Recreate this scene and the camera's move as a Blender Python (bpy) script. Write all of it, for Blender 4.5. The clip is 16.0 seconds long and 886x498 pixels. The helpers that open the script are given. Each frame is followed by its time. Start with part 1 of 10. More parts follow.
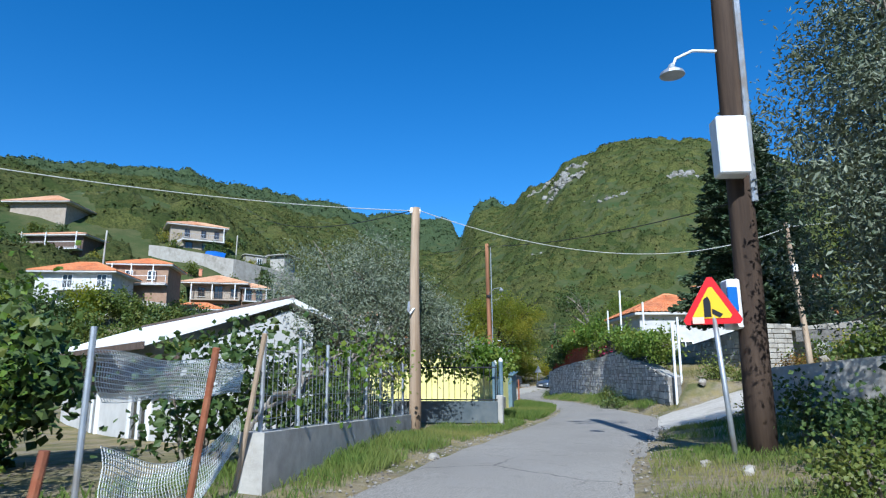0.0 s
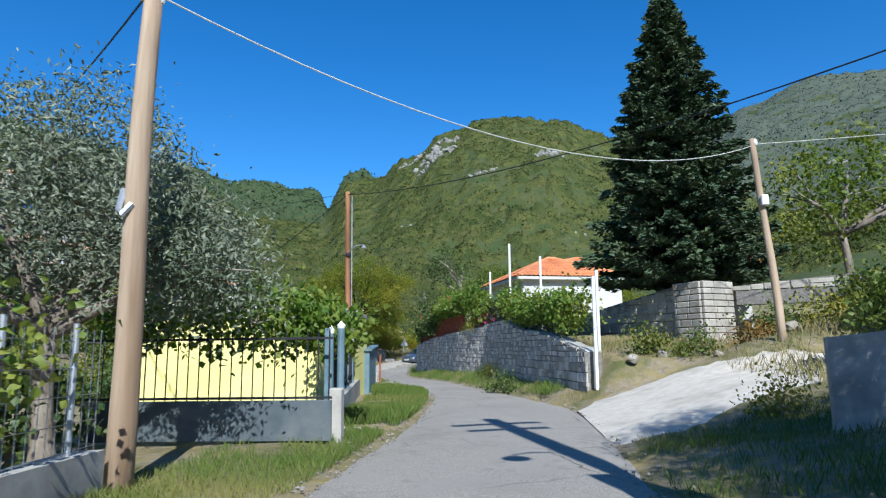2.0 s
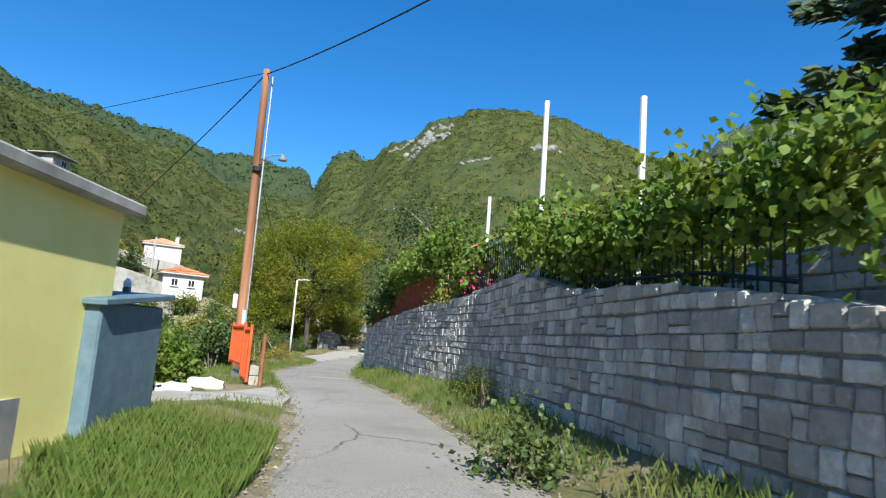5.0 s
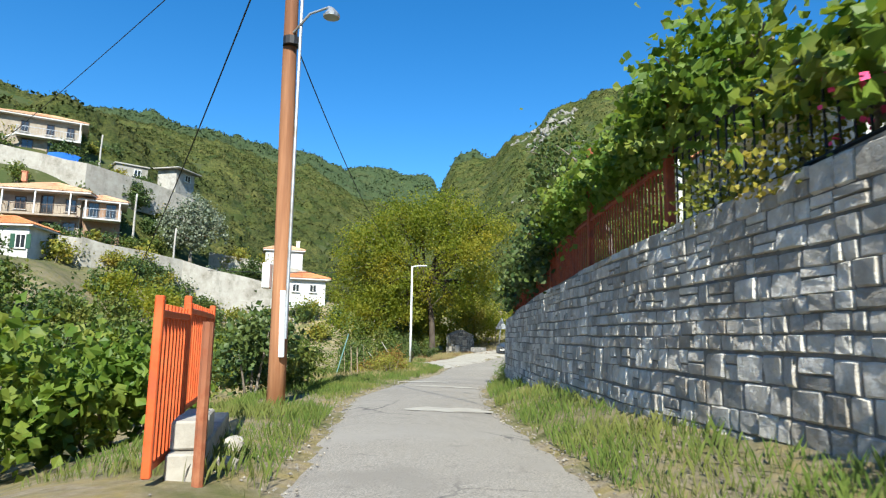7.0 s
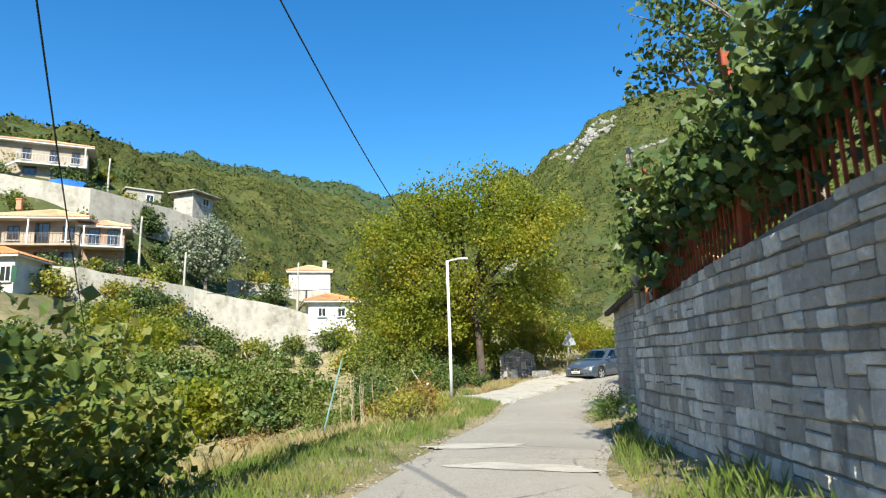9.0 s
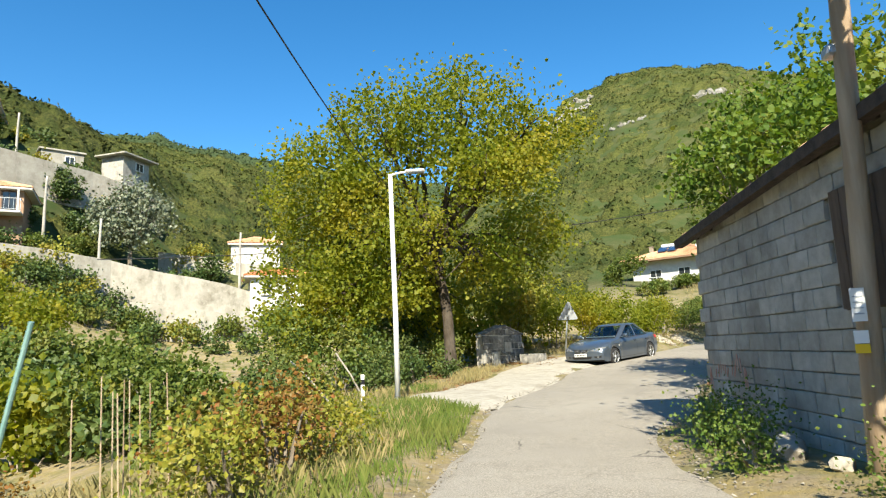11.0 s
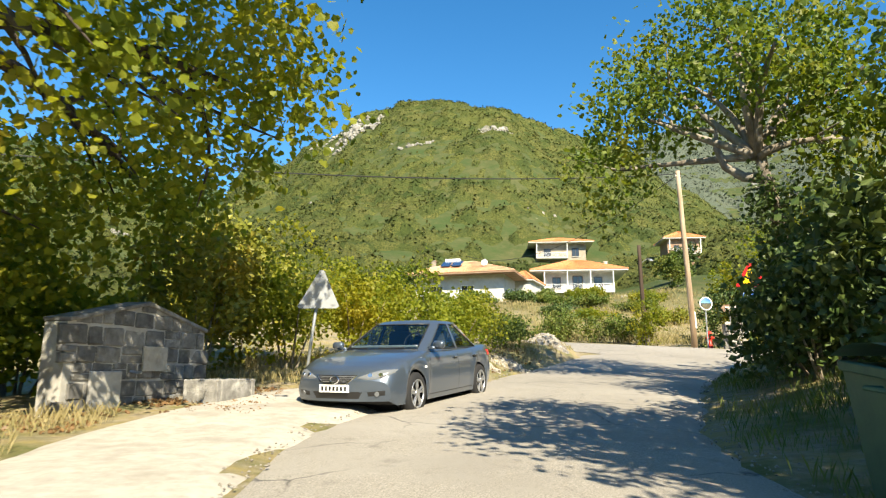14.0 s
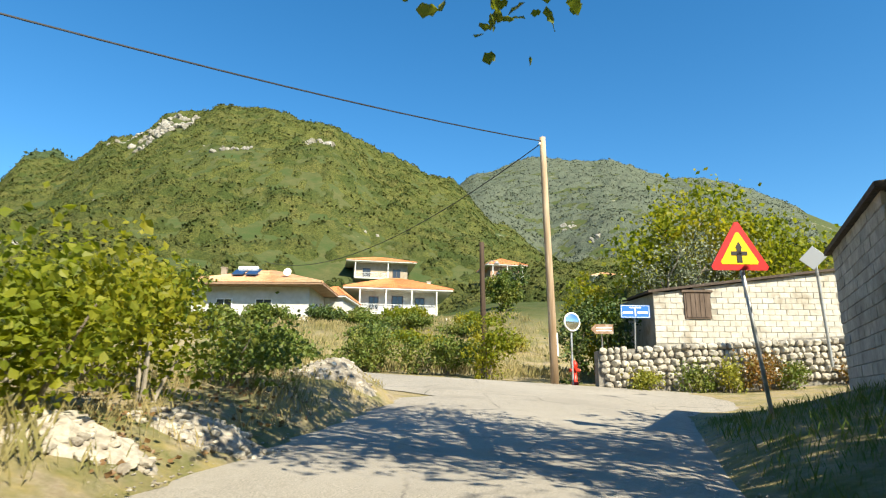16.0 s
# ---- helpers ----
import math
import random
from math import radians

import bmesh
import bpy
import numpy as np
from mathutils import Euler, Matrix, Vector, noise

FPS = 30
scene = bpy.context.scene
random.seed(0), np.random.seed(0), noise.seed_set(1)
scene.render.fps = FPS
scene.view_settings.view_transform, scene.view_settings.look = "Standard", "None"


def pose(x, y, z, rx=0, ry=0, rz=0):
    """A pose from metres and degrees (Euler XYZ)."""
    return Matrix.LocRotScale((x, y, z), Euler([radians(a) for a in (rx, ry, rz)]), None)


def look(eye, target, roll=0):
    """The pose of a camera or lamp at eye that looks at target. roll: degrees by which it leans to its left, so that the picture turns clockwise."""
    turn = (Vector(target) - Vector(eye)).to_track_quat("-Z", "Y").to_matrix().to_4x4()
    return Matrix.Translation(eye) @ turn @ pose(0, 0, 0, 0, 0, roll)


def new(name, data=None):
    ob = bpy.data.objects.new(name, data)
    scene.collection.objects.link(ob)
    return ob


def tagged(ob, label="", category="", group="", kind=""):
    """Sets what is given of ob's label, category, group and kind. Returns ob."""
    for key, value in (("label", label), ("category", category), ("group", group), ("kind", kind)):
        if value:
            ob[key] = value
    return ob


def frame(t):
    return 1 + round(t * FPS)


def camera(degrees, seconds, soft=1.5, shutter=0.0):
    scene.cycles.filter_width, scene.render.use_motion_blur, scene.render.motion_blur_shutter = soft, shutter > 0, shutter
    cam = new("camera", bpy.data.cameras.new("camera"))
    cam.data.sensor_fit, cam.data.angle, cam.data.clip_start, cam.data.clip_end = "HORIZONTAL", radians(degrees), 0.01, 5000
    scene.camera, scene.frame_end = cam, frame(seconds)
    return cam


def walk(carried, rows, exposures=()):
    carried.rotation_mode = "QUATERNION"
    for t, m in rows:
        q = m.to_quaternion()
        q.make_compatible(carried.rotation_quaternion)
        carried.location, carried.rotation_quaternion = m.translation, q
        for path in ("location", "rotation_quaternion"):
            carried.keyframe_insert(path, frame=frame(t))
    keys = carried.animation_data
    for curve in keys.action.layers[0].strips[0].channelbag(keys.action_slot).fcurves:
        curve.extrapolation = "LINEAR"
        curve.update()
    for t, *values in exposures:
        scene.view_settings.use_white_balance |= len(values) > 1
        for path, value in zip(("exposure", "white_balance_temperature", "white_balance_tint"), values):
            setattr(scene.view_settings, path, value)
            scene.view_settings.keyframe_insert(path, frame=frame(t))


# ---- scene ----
cam = camera(70.30, 16.0, 1.2, 0.1)
PATH = [
    (0.0, (11.002, -60.105, 1.243), (8.504, -50.632, 3.249), -0.30),
    (0.5, (10.649, -58.501, 1.282), (8.491, -48.905, 3.090), -0.71),
    (1.0, (10.409, -56.785, 1.317), (8.716, -47.073, 2.995), -1.31),
    (1.5, (10.274, -55.153, 1.324), (9.207, -45.330, 2.868), -1.57),
    (2.0, (10.201, -53.351, 1.307), (9.728, -43.489, 2.893), -0.74),
    (2.5, (10.241, -51.490, 1.281), (10.161, -41.578, 2.603), -0.30),
    (3.0, (10.301, -49.537, 1.233), (10.418, -39.649, 2.719), 0.95),
    (3.5, (10.354, -47.451, 1.190), (10.434, -37.567, 2.705), 2.61),
    (3.7, (10.372, -46.602, 1.175), (10.437, -36.719, 2.700), 3.20),
    (4.0, (10.385, -45.276, 1.162), (10.420, -35.394, 2.695), 3.81),
    (4.5, (10.358, -42.959, 1.156), (10.306, -33.077, 2.685), 4.23),
    (5.0, (10.258, -40.556, 1.160), (10.027, -30.673, 2.667), 4.04),
    (5.5, (10.065, -38.120, 1.157), (9.521, -28.243, 2.629), 3.45),
    (6.0, (9.763, -35.706, 1.135), (8.725, -25.863, 2.563), 2.63),
    (6.5, (9.400, -33.322, 1.099), (7.765, -23.553, 2.479), 1.77),
    (7.0, (8.879, -30.958, 1.054), (6.615, -21.319, 2.461), 1.06),
    (7.5, (8.318, -28.679, 1.040), (5.711, -19.151, 2.599), 0.54),
    (8.0, (7.690, -26.402, 1.052), (4.936, -16.943, 2.769), -0.15),
    (8.2, (7.444, -25.490, 1.052), (4.639, -16.056, 2.821), -0.45),
    (8.5, (7.094, -24.120, 1.036), (4.238, -14.709, 2.845), -0.93),
    (9.0, (6.553, -21.840, 0.981), (3.667, -12.436, 2.780), -1.74),
    (9.5, (6.048, -19.579, 0.911), (3.194, -10.152, 2.641), -2.43),
    (10.0, (5.559, -17.355, 0.850), (2.788, -7.889, 2.496), -2.81),
    (10.5, (5.069, -15.185, 0.822), (2.418, -5.675, 2.415), -2.73),
    (11.0, (4.573, -13.047, 0.819), (2.056, -3.497, 2.388), -2.35),
    (11.5, (4.245, -11.041, 0.767), (2.143, -1.377, 2.251), -1.81),
    (12.0, (3.864, -8.792, 0.696), (2.207, 0.974, 2.071), -0.91),
    (12.5, (3.642, -6.618, 0.626), (2.521, 3.212, 2.080), 0.31),
    (13.0, (3.552, -4.254, 0.606), (3.098, 5.608, 2.195), 0.43),
    (13.5, (3.649, -1.715, 0.650), (3.939, 8.136, 2.343), 0.46),
    (14.0, (3.983, 0.887, 0.692), (4.959, 10.666, 2.541), 0.22),
    (14.5, (4.501, 3.577, 0.802), (6.254, 13.227, 2.755), -0.21),
    (15.0, (5.206, 6.265, 0.909), (7.678, 15.744, 2.919), -0.09),
    (15.5, (6.237, 9.008, 1.007), (9.367, 18.260, 3.154), 0.09),
    (16.0, (7.436, 11.638, 1.212), (11.090, 20.660, 3.503), 0.56),
]
walk(cam, [(t, look(eye, target, roll)) for t, eye, target, roll in PATH],
     exposures=[(0, 0.42, 5300, 8), (3, 0.56, 5650, 8), (6.5, 0.84, 6050, 5), (10.5, 1.14, 6900, 4), (13, 1.12, 7450, 6), (14.5, 1.34, 7450, 5), (15.2, 1.32, 7500, 5), (16, 1.16, 7350, 4)])

# ---------------------------------------------------------------- world and sun
SUN_DIR = Vector((0.235, -0.98, 0.86)).normalized()      # towards the sun
world = bpy.data.worlds.new("world")
scene.world = world
world.use_nodes = True
wn = world.node_tree.nodes
sky = wn.new("ShaderNodeTexSky")
sky.sky_type = "NISHITA"
sky.sun_disc = False
sky.sun_elevation = math.asin(SUN_DIR.z)
sky.sun_rotation = math.atan2(SUN_DIR.x, SUN_DIR.y)
sky.altitude = 300
sky.air_density = 1.0
sky.dust_density = 0.3
sky.ozone_density = 4.0
wn["Background"].inputs["Strength"].default_value = 0.108
deep = wn.new("ShaderNodeHueSaturation")
deep.inputs["Saturation"].default_value = 1.3
world.node_tree.links.new(sky.outputs["Color"], deep.inputs["Color"])
world.node_tree.links.new(deep.outputs["Color"], wn["Background"].inputs["Color"])
sun = new("sun", bpy.data.lights.new("sun", "SUN"))
sun.data.energy = 5.0
sun.data.angle = radians(0.5)
sun.data.color = (1.0, 0.93, 0.82)
sun.matrix_world = look((0, 0, 60), Vector((0, 0, 60)) - SUN_DIR)

# ---------------------------------------------------------------- materials
MATS = {}


def tree_of(name):
    m = bpy.data.materials.new(name)
    m.use_nodes = True
    nt = m.node_tree
    return m, nt, nt.nodes["Principled BSDF"]


def mix_rgb(nt, fac, a, b, mode="MIX"):
    n = nt.nodes.new("ShaderNodeMix")
    n.data_type = "RGBA"
    n.blend_type = mode
    for sock, v in ((n.inputs["Factor"], fac), (n.inputs["A"], a), (n.inputs["B"], b)):
        if isinstance(v, (int, float)):
            sock.default_value = v
        elif isinstance(v, tuple):
            sock.default_value = (*v, 1) if len(v) == 3 else v
        else:
            nt.links.new(v, sock)
    return n.outputs["Result"]


def noise_tex(nt, scale, detail=4, rough=0.6, stretch=None, local=False):
    n = nt.nodes.new("ShaderNodeTexNoise")
    n.inputs["Scale"].default_value = scale
    n.inputs["Detail"].default_value = detail
    n.inputs["Roughness"].default_value = rough
    if local:
        src = nt.nodes.new("ShaderNodeTexCoord").outputs["Object"]
    else:
        src = nt.nodes.new("ShaderNodeNewGeometry").outputs["Position"]
    if stretch:
        mp = nt.nodes.new("ShaderNodeMapping")
        mp.inputs["Scale"].default_value = stretch
        nt.links.new(src, mp.inputs["Vector"])
        src = mp.outputs["Vector"]
    nt.links.new(src, n.inputs["Vector"])
    return n.outputs["Fac"]


def ramp(nt, fac, lo, hi):
    n = nt.nodes.new("ShaderNodeMapRange")
    n.inputs["From Min"].default_value = lo
    n.inputs["From Max"].default_value = hi
    nt.links.new(fac, n.inputs["Value"])
    return n.outputs["Result"]


def surf(name, c1, c2, scale=3.0, c3=None, scale3=0.5, rough=0.85, bump=0.3, bscale=None, metal=0.0, vary=0.0,
         stretch=None, local=False, spec=0.3, lo=0.35, hi=0.65, lo3=0.5, hi3=0.7, coat=0.0, dist=0.02):
    """A worn surface: two colours at one scale, a third in larger patches, grain and relief."""
    m, nt, b = tree_of(name)
    col = mix_rgb(nt, ramp(nt, noise_tex(nt, scale, 6, 0.65, stretch, local), lo, hi), c1, c2)
    if c3:
        col = mix_rgb(nt, ramp(nt, noise_tex(nt, scale3, 5, 0.6, stretch, local), lo3, hi3), col, c3)
    if vary:
        one = nt.nodes.new("ShaderNodeMath")
        one.operation = "ADD"
        nt.links.new(nt.nodes.new("ShaderNodeObjectInfo").outputs["Random"], one.inputs[0])
        nt.links.new(nt.nodes.new("ShaderNodeNewGeometry").outputs["Random Per Island"], one.inputs[1])
        two = nt.nodes.new("ShaderNodeMath")
        two.operation = "FRACT"
        nt.links.new(one.outputs[0], two.inputs[0])
        r = two.outputs[0]
        v = nt.nodes.new("ShaderNodeMapRange")
        v.inputs["To Min"].default_value, v.inputs["To Max"].default_value = 1 - vary, 1 + vary
        nt.links.new(r, v.inputs["Value"])
        hs = nt.nodes.new("ShaderNodeHueSaturation")
        nt.links.new(v.outputs["Result"], hs.inputs["Value"])
        nt.links.new(col, hs.inputs["Color"])
        col = hs.outputs["Color"]
    nt.links.new(col, b.inputs["Base Color"])
    b.inputs["Roughness"].default_value = rough
    b.inputs["Metallic"].default_value = metal
    b.inputs["Specular IOR Level"].default_value = spec
    b.inputs["Coat Weight"].default_value = coat
    if bump:
        bp = nt.nodes.new("ShaderNodeBump")
        bp.inputs["Strength"].default_value = bump
        bp.inputs["Distance"].default_value = dist
        nt.links.new(noise_tex(nt, bscale or scale * 4, 6, 0.7, stretch, local), bp.inputs["Height"])
        nt.links.new(bp.outputs["Normal"], b.inputs["Normal"])
    MATS[name] = m
    return m


def leaf_mat(name, c1, c2, c3, rough=0.5, trans=0.35, patch=0.6):
    """Foliage: each leaf has its own tint, patches of the crown turn to the third colour, and light comes through."""
    m, nt, b = tree_of(name)
    isl = nt.nodes.new("ShaderNodeNewGeometry").outputs["Random Per Island"]
    col = mix_rgb(nt, isl, c1, c2)
    col = mix_rgb(nt, ramp(nt, noise_tex(nt, patch, 3), 0.48, 0.72), col, c3)
    nt.links.new(col, b.inputs["Base Color"])
    b.inputs["Roughness"].default_value = rough
    b.inputs["Specular IOR Level"].default_value = 0.35
    if trans:
        t = nt.nodes.new("ShaderNodeBsdfTranslucent")
        nt.links.new(mix_rgb(nt, 1.0, col, (1.0, 0.95, 0.45), "MULTIPLY"), t.inputs["Color"])
        mx = nt.nodes.new("ShaderNodeMixShader")
        mx.inputs["Fac"].default_value = trans
        nt.links.new(b.outputs["BSDF"], mx.inputs[1])
        nt.links.new(t.outputs["BSDF"], mx.inputs[2])
        nt.links.new(mx.outputs["Shader"], nt.nodes["Material Output"].inputs["Surface"])
    MATS[name] = m
    return m


def plain(name, c, rough=0.5, metal=0.0, spec=0.5, coat=0.0, glass=False, emit=None):
    m, nt, b = tree_of(name)
    b.inputs["Base Color"].default_value = (*c, 1)
    b.inputs["Roughness"].default_value = rough
    b.inputs["Metallic"].default_value = metal
    b.inputs["Specular IOR Level"].default_value = spec
    b.inputs["Coat Weight"].default_value = coat
    if glass:
        b.inputs["Transmission Weight"].default_value = 0.85
        b.inputs["IOR"].default_value = 1.3
    MATS[name] = m
    return m


def ground_material():
    """Earth with dry grass, green patches and gravel, and scrub further up the slopes."""
    m, nt, b = tree_of("ground")
    dirt = mix_rgb(nt, ramp(nt, noise_tex(nt, 9, 8, 0.7), 0.3, 0.7), (0.20, 0.155, 0.10), (0.36, 0.31, 0.22))
    dry = mix_rgb(nt, ramp(nt, noise_tex(nt, 3.1, 6), 0.4, 0.65), dirt, (0.30, 0.24, 0.10))
    grn = mix_rgb(nt, ramp(nt, noise_tex(nt, 0.8, 8, 0.7), 0.46, 0.64), dry, (0.13, 0.135, 0.05))
    scrub = mix_rgb(nt, ramp(nt, noise_tex(nt, 0.35, 8, 0.75), 0.35, 0.65), (0.055, 0.068, 0.024), (0.10, 0.10, 0.042))
    wood = mix_rgb(nt, ramp(nt, noise_tex(nt, 0.11, 10, 0.8), 0.42, 0.6), scrub, (0.045, 0.07, 0.022))
    rock = mix_rgb(nt, ramp(nt, noise_tex(nt, 0.03, 10, 0.75), 0.62, 0.68), wood, (0.36, 0.33, 0.27))
    sep = nt.nodes.new("ShaderNodeSeparateXYZ")
    geo = nt.nodes.new("ShaderNodeNewGeometry")
    nt.links.new(geo.outputs["Position"], sep.inputs[0])
    up = ramp(nt, sep.outputs["Z"], 4.0, 9.0)
    nt.links.new(mix_rgb(nt, up, grn, rock), b.inputs["Base Color"])
    b.inputs["Roughness"].default_value = 0.95
    b.inputs["Specular IOR Level"].default_value = 0.1
    bp = nt.nodes.new("ShaderNodeBump")
    bp.inputs["Strength"].default_value = 0.7
    bp.inputs["Distance"].default_value = 0.05
    nt.links.new(noise_tex(nt, 14, 8, 0.75), bp.inputs["Height"])
    nt.links.new(bp.outputs["Normal"], b.inputs["Normal"])
    MATS["ground"] = m


def scrub_mat(name, c1, c2, c3, c4, fine=1.6, depth=0.6, cell=0.3):
    """Crowns of the far woods: each with its own green, speckled with leaf masses, drier patches here and there."""
    m, nt, b = tree_of(name)
    vo = nt.nodes.new("ShaderNodeTexVoronoi")
    vo.inputs["Scale"].default_value = cell
    nt.links.new(nt.nodes.new("ShaderNodeNewGeometry").outputs["Position"], vo.inputs["Vector"])
    tint = nt.nodes.new("ShaderNodeSeparateColor")
    nt.links.new(vo.outputs["Color"], tint.inputs["Color"])
    col = mix_rgb(nt, tint.outputs["Red"], c1, c2)
    dry = nt.nodes.new("ShaderNodeMath")
    dry.operation = "MULTIPLY"
    nt.links.new(ramp(nt, noise_tex(nt, 0.06, 6, 0.75), 0.42, 0.68), dry.inputs[0])
    nt.links.new(tint.outputs["Green"], dry.inputs[1])
    col = mix_rgb(nt, dry.outputs[0], col, c4)
    col = mix_rgb(nt, ramp(nt, noise_tex(nt, fine, 8, 0.8), 0.40, 0.60), col, c3)
    nt.links.new(col, b.inputs["Base Color"])
    b.inputs["Roughness"].default_value = 0.9
    b.inputs["Specular IOR Level"].default_value = 0.1
    bp = nt.nodes.new("ShaderNodeBump")
    bp.inputs["Strength"].default_value = 1.0
    bp.inputs["Distance"].default_value = depth
    nt.links.new(noise_tex(nt, fine * 0.8, 8, 0.8), bp.inputs["Height"])
    nt.links.new(bp.outputs["Normal"], b.inputs["Normal"])
    MATS[name] = m


def pane_glass(name, tint):
    """Thin tinted glass: what lies behind shows through, with a gloss over it."""
    m, nt, b = tree_of(name)
    tr = nt.nodes.new("ShaderNodeBsdfTransparent")
    tr.inputs["Color"].default_value = (*tint, 1)
    gl = nt.nodes.new("ShaderNodeBsdfGlossy")
    gl.inputs["Roughness"].default_value = 0.03
    mx = nt.nodes.new("ShaderNodeMixShader")
    mx.inputs["Fac"].default_value = 0.13
    nt.links.new(tr.outputs["BSDF"], mx.inputs[1])
    nt.links.new(gl.outputs["BSDF"], mx.inputs[2])
    nt.links.new(mx.outputs["Shader"], nt.nodes["Material Output"].inputs["Surface"])
    MATS[name] = m


ground_material()
scrub_mat("wood_scrub", (0.05, 0.074, 0.019), (0.15, 0.155, 0.04), (0.034, 0.05, 0.014), (0.20, 0.175, 0.06), 2.4, 0.5, 0.25)
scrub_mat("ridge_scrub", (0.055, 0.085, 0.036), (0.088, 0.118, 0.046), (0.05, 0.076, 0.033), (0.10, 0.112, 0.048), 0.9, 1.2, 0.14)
# grey-green of sparse scrub and rock, greyed further: distance haze put into the colour
scrub_mat("hazed_scrub", (0.085, 0.105, 0.075), (0.12, 0.135, 0.095), (0.078, 0.098, 0.07), (0.125, 0.13, 0.10), 0.7, 1.2, 0.09)
surf("asphalt", (0.17, 0.155, 0.13), (0.40, 0.365, 0.31), 62, (0.22, 0.20, 0.17), 0.7, rough=0.9, bump=0.5, bscale=140, dist=0.006)
def crack(name, scale, width, dark):
    """Fine dark cracks over a surface, here and there."""
    nt = MATS[name].node_tree
    b = nt.nodes["Principled BSDF"]
    src = b.inputs["Base Color"].links[0].from_socket
    vo = nt.nodes.new("ShaderNodeTexVoronoi")
    vo.feature = "DISTANCE_TO_EDGE"
    vo.inputs["Scale"].default_value = scale
    geo = nt.nodes.new("ShaderNodeNewGeometry").outputs["Position"]
    wob = nt.nodes.new("ShaderNodeTexNoise")
    wob.inputs["Scale"].default_value = 4.0
    nt.links.new(geo, wob.inputs["Vector"])
    add = nt.nodes.new("ShaderNodeMix")
    add.data_type = "VECTOR"
    add.inputs["Factor"].default_value = 0.16
    nt.links.new(geo, add.inputs["A"])
    nt.links.new(wob.outputs["Color"], add.inputs["B"])
    nt.links.new(add.outputs["Result"], vo.inputs["Vector"])
    line = nt.nodes.new("ShaderNodeMapRange")
    line.inputs["From Min"].default_value, line.inputs["From Max"].default_value = width, 0.0
    nt.links.new(vo.outputs["Distance"], line.inputs["Value"])
    some = nt.nodes.new("ShaderNodeMath")
    some.operation = "MULTIPLY"
    nt.links.new(line.outputs["Result"], some.inputs[0])
    nt.links.new(ramp(nt, noise_tex(nt, 0.5, 3), 0.46, 0.62), some.inputs[1])
    nt.links.new(mix_rgb(nt, some.outputs[0], src, dark), b.inputs["Base Color"])


def stain(name, scale, colour, lo, hi, most, stretch=None):
    """Uneven stains of another colour over a surface."""
    nt = MATS[name].node_tree
    b = nt.nodes["Principled BSDF"]
    src = b.inputs["Base Color"].links[0].from_socket
    k = nt.nodes.new("ShaderNodeMath")
    k.operation = "MULTIPLY"
    k.inputs[1].default_value = most
    nt.links.new(ramp(nt, noise_tex(nt, scale, 6, 0.7, stretch), lo, hi), k.inputs[0])
    nt.links.new(mix_rgb(nt, k.outputs[0], src, colour), b.inputs["Base Color"])


stain("asphalt", 0.35, (0.40, 0.37, 0.32), 0.5, 0.68, 0.55)
stain("asphalt", 2.6, (0.13, 0.12, 0.105), 0.58, 0.72, 0.5)
crack("asphalt", 0.55, 0.012, (0.08, 0.075, 0.07))
surf("concrete_drive", (0.50, 0.445, 0.36), (0.62, 0.565, 0.47), 6, (0.40, 0.355, 0.28), 1.2, bump=0.4, bscale=60, dist=0.01)
surf("concrete_pale", (0.34, 0.315, 0.265), (0.45, 0.42, 0.36), 6, (0.28, 0.255, 0.21), 1.2, bump=0.4, bscale=60, dist=0.01)
surf("concrete", (0.36, 0.34, 0.30), (0.48, 0.46, 0.41), 5, (0.24, 0.225, 0.20), 1.1, bump=0.5, bscale=50, dist=0.01)
surf("mortar", (0.15, 0.14, 0.122), (0.25, 0.235, 0.21), 12, bump=0.6, bscale=60)
surf("stone_grey", (0.48, 0.445, 0.385), (0.64, 0.605, 0.54), 7, (0.70, 0.68, 0.63), 13.0, rough=0.9, bump=1.0, bscale=16, vary=0.4, dist=0.035, lo3=0.55, hi3=0.7, spec=0.2)
stain("stone_grey", 1.3, (0.36, 0.29, 0.21), 0.46, 0.66, 0.6)
stain("stone_grey", 2.2, (0.12, 0.115, 0.10), 0.57, 0.73, 0.65, (1, 1, 0.5))
surf("stone_pale", (0.34, 0.31, 0.26), (0.48, 0.45, 0.38), 6, (0.22, 0.19, 0.15), 3.0, rough=0.85, bump=0.7, bscale=20, vary=0.15)
surf("rubble", (0.20, 0.175, 0.14), (0.38, 0.35, 0.295), 9, (0.12, 0.10, 0.075), 3.5, bump=0.8, bscale=18, vary=0.2)
surf("block", (0.34, 0.325, 0.29), (0.47, 0.455, 0.415), 6, (0.23, 0.215, 0.185), 0.9, bump=0.6, bscale=45, vary=0.14)
stain("block", 1.1, (0.17, 0.16, 0.135), 0.55, 0.72, 0.55, (1, 1, 0.45))
surf("block_joint", (0.24, 0.225, 0.195), (0.36, 0.34, 0.30), 9, (0.17, 0.155, 0.13), 1.4, bump=0.6, bscale=45)
surf("block_white", (0.42, 0.39, 0.33), (0.54, 0.51, 0.45), 4, (0.28, 0.245, 0.19), 1.3, bump=0.5, bscale=45, vary=0.10, lo3=0.55, hi3=0.72)
surf("bark_dark", (0.035, 0.027, 0.02), (0.085, 0.066, 0.048), 8, (0.12, 0.10, 0.08), 1.9, stretch=(1, 1, 0.35), bump=1.0, bscale=22)
surf("stone_dark", (0.12, 0.115, 0.105), (0.25, 0.24, 0.22), 6, (0.36, 0.35, 0.32), 4.0, bump=0.8, bscale=22, vary=0.35, lo3=0.56, hi3=0.7)
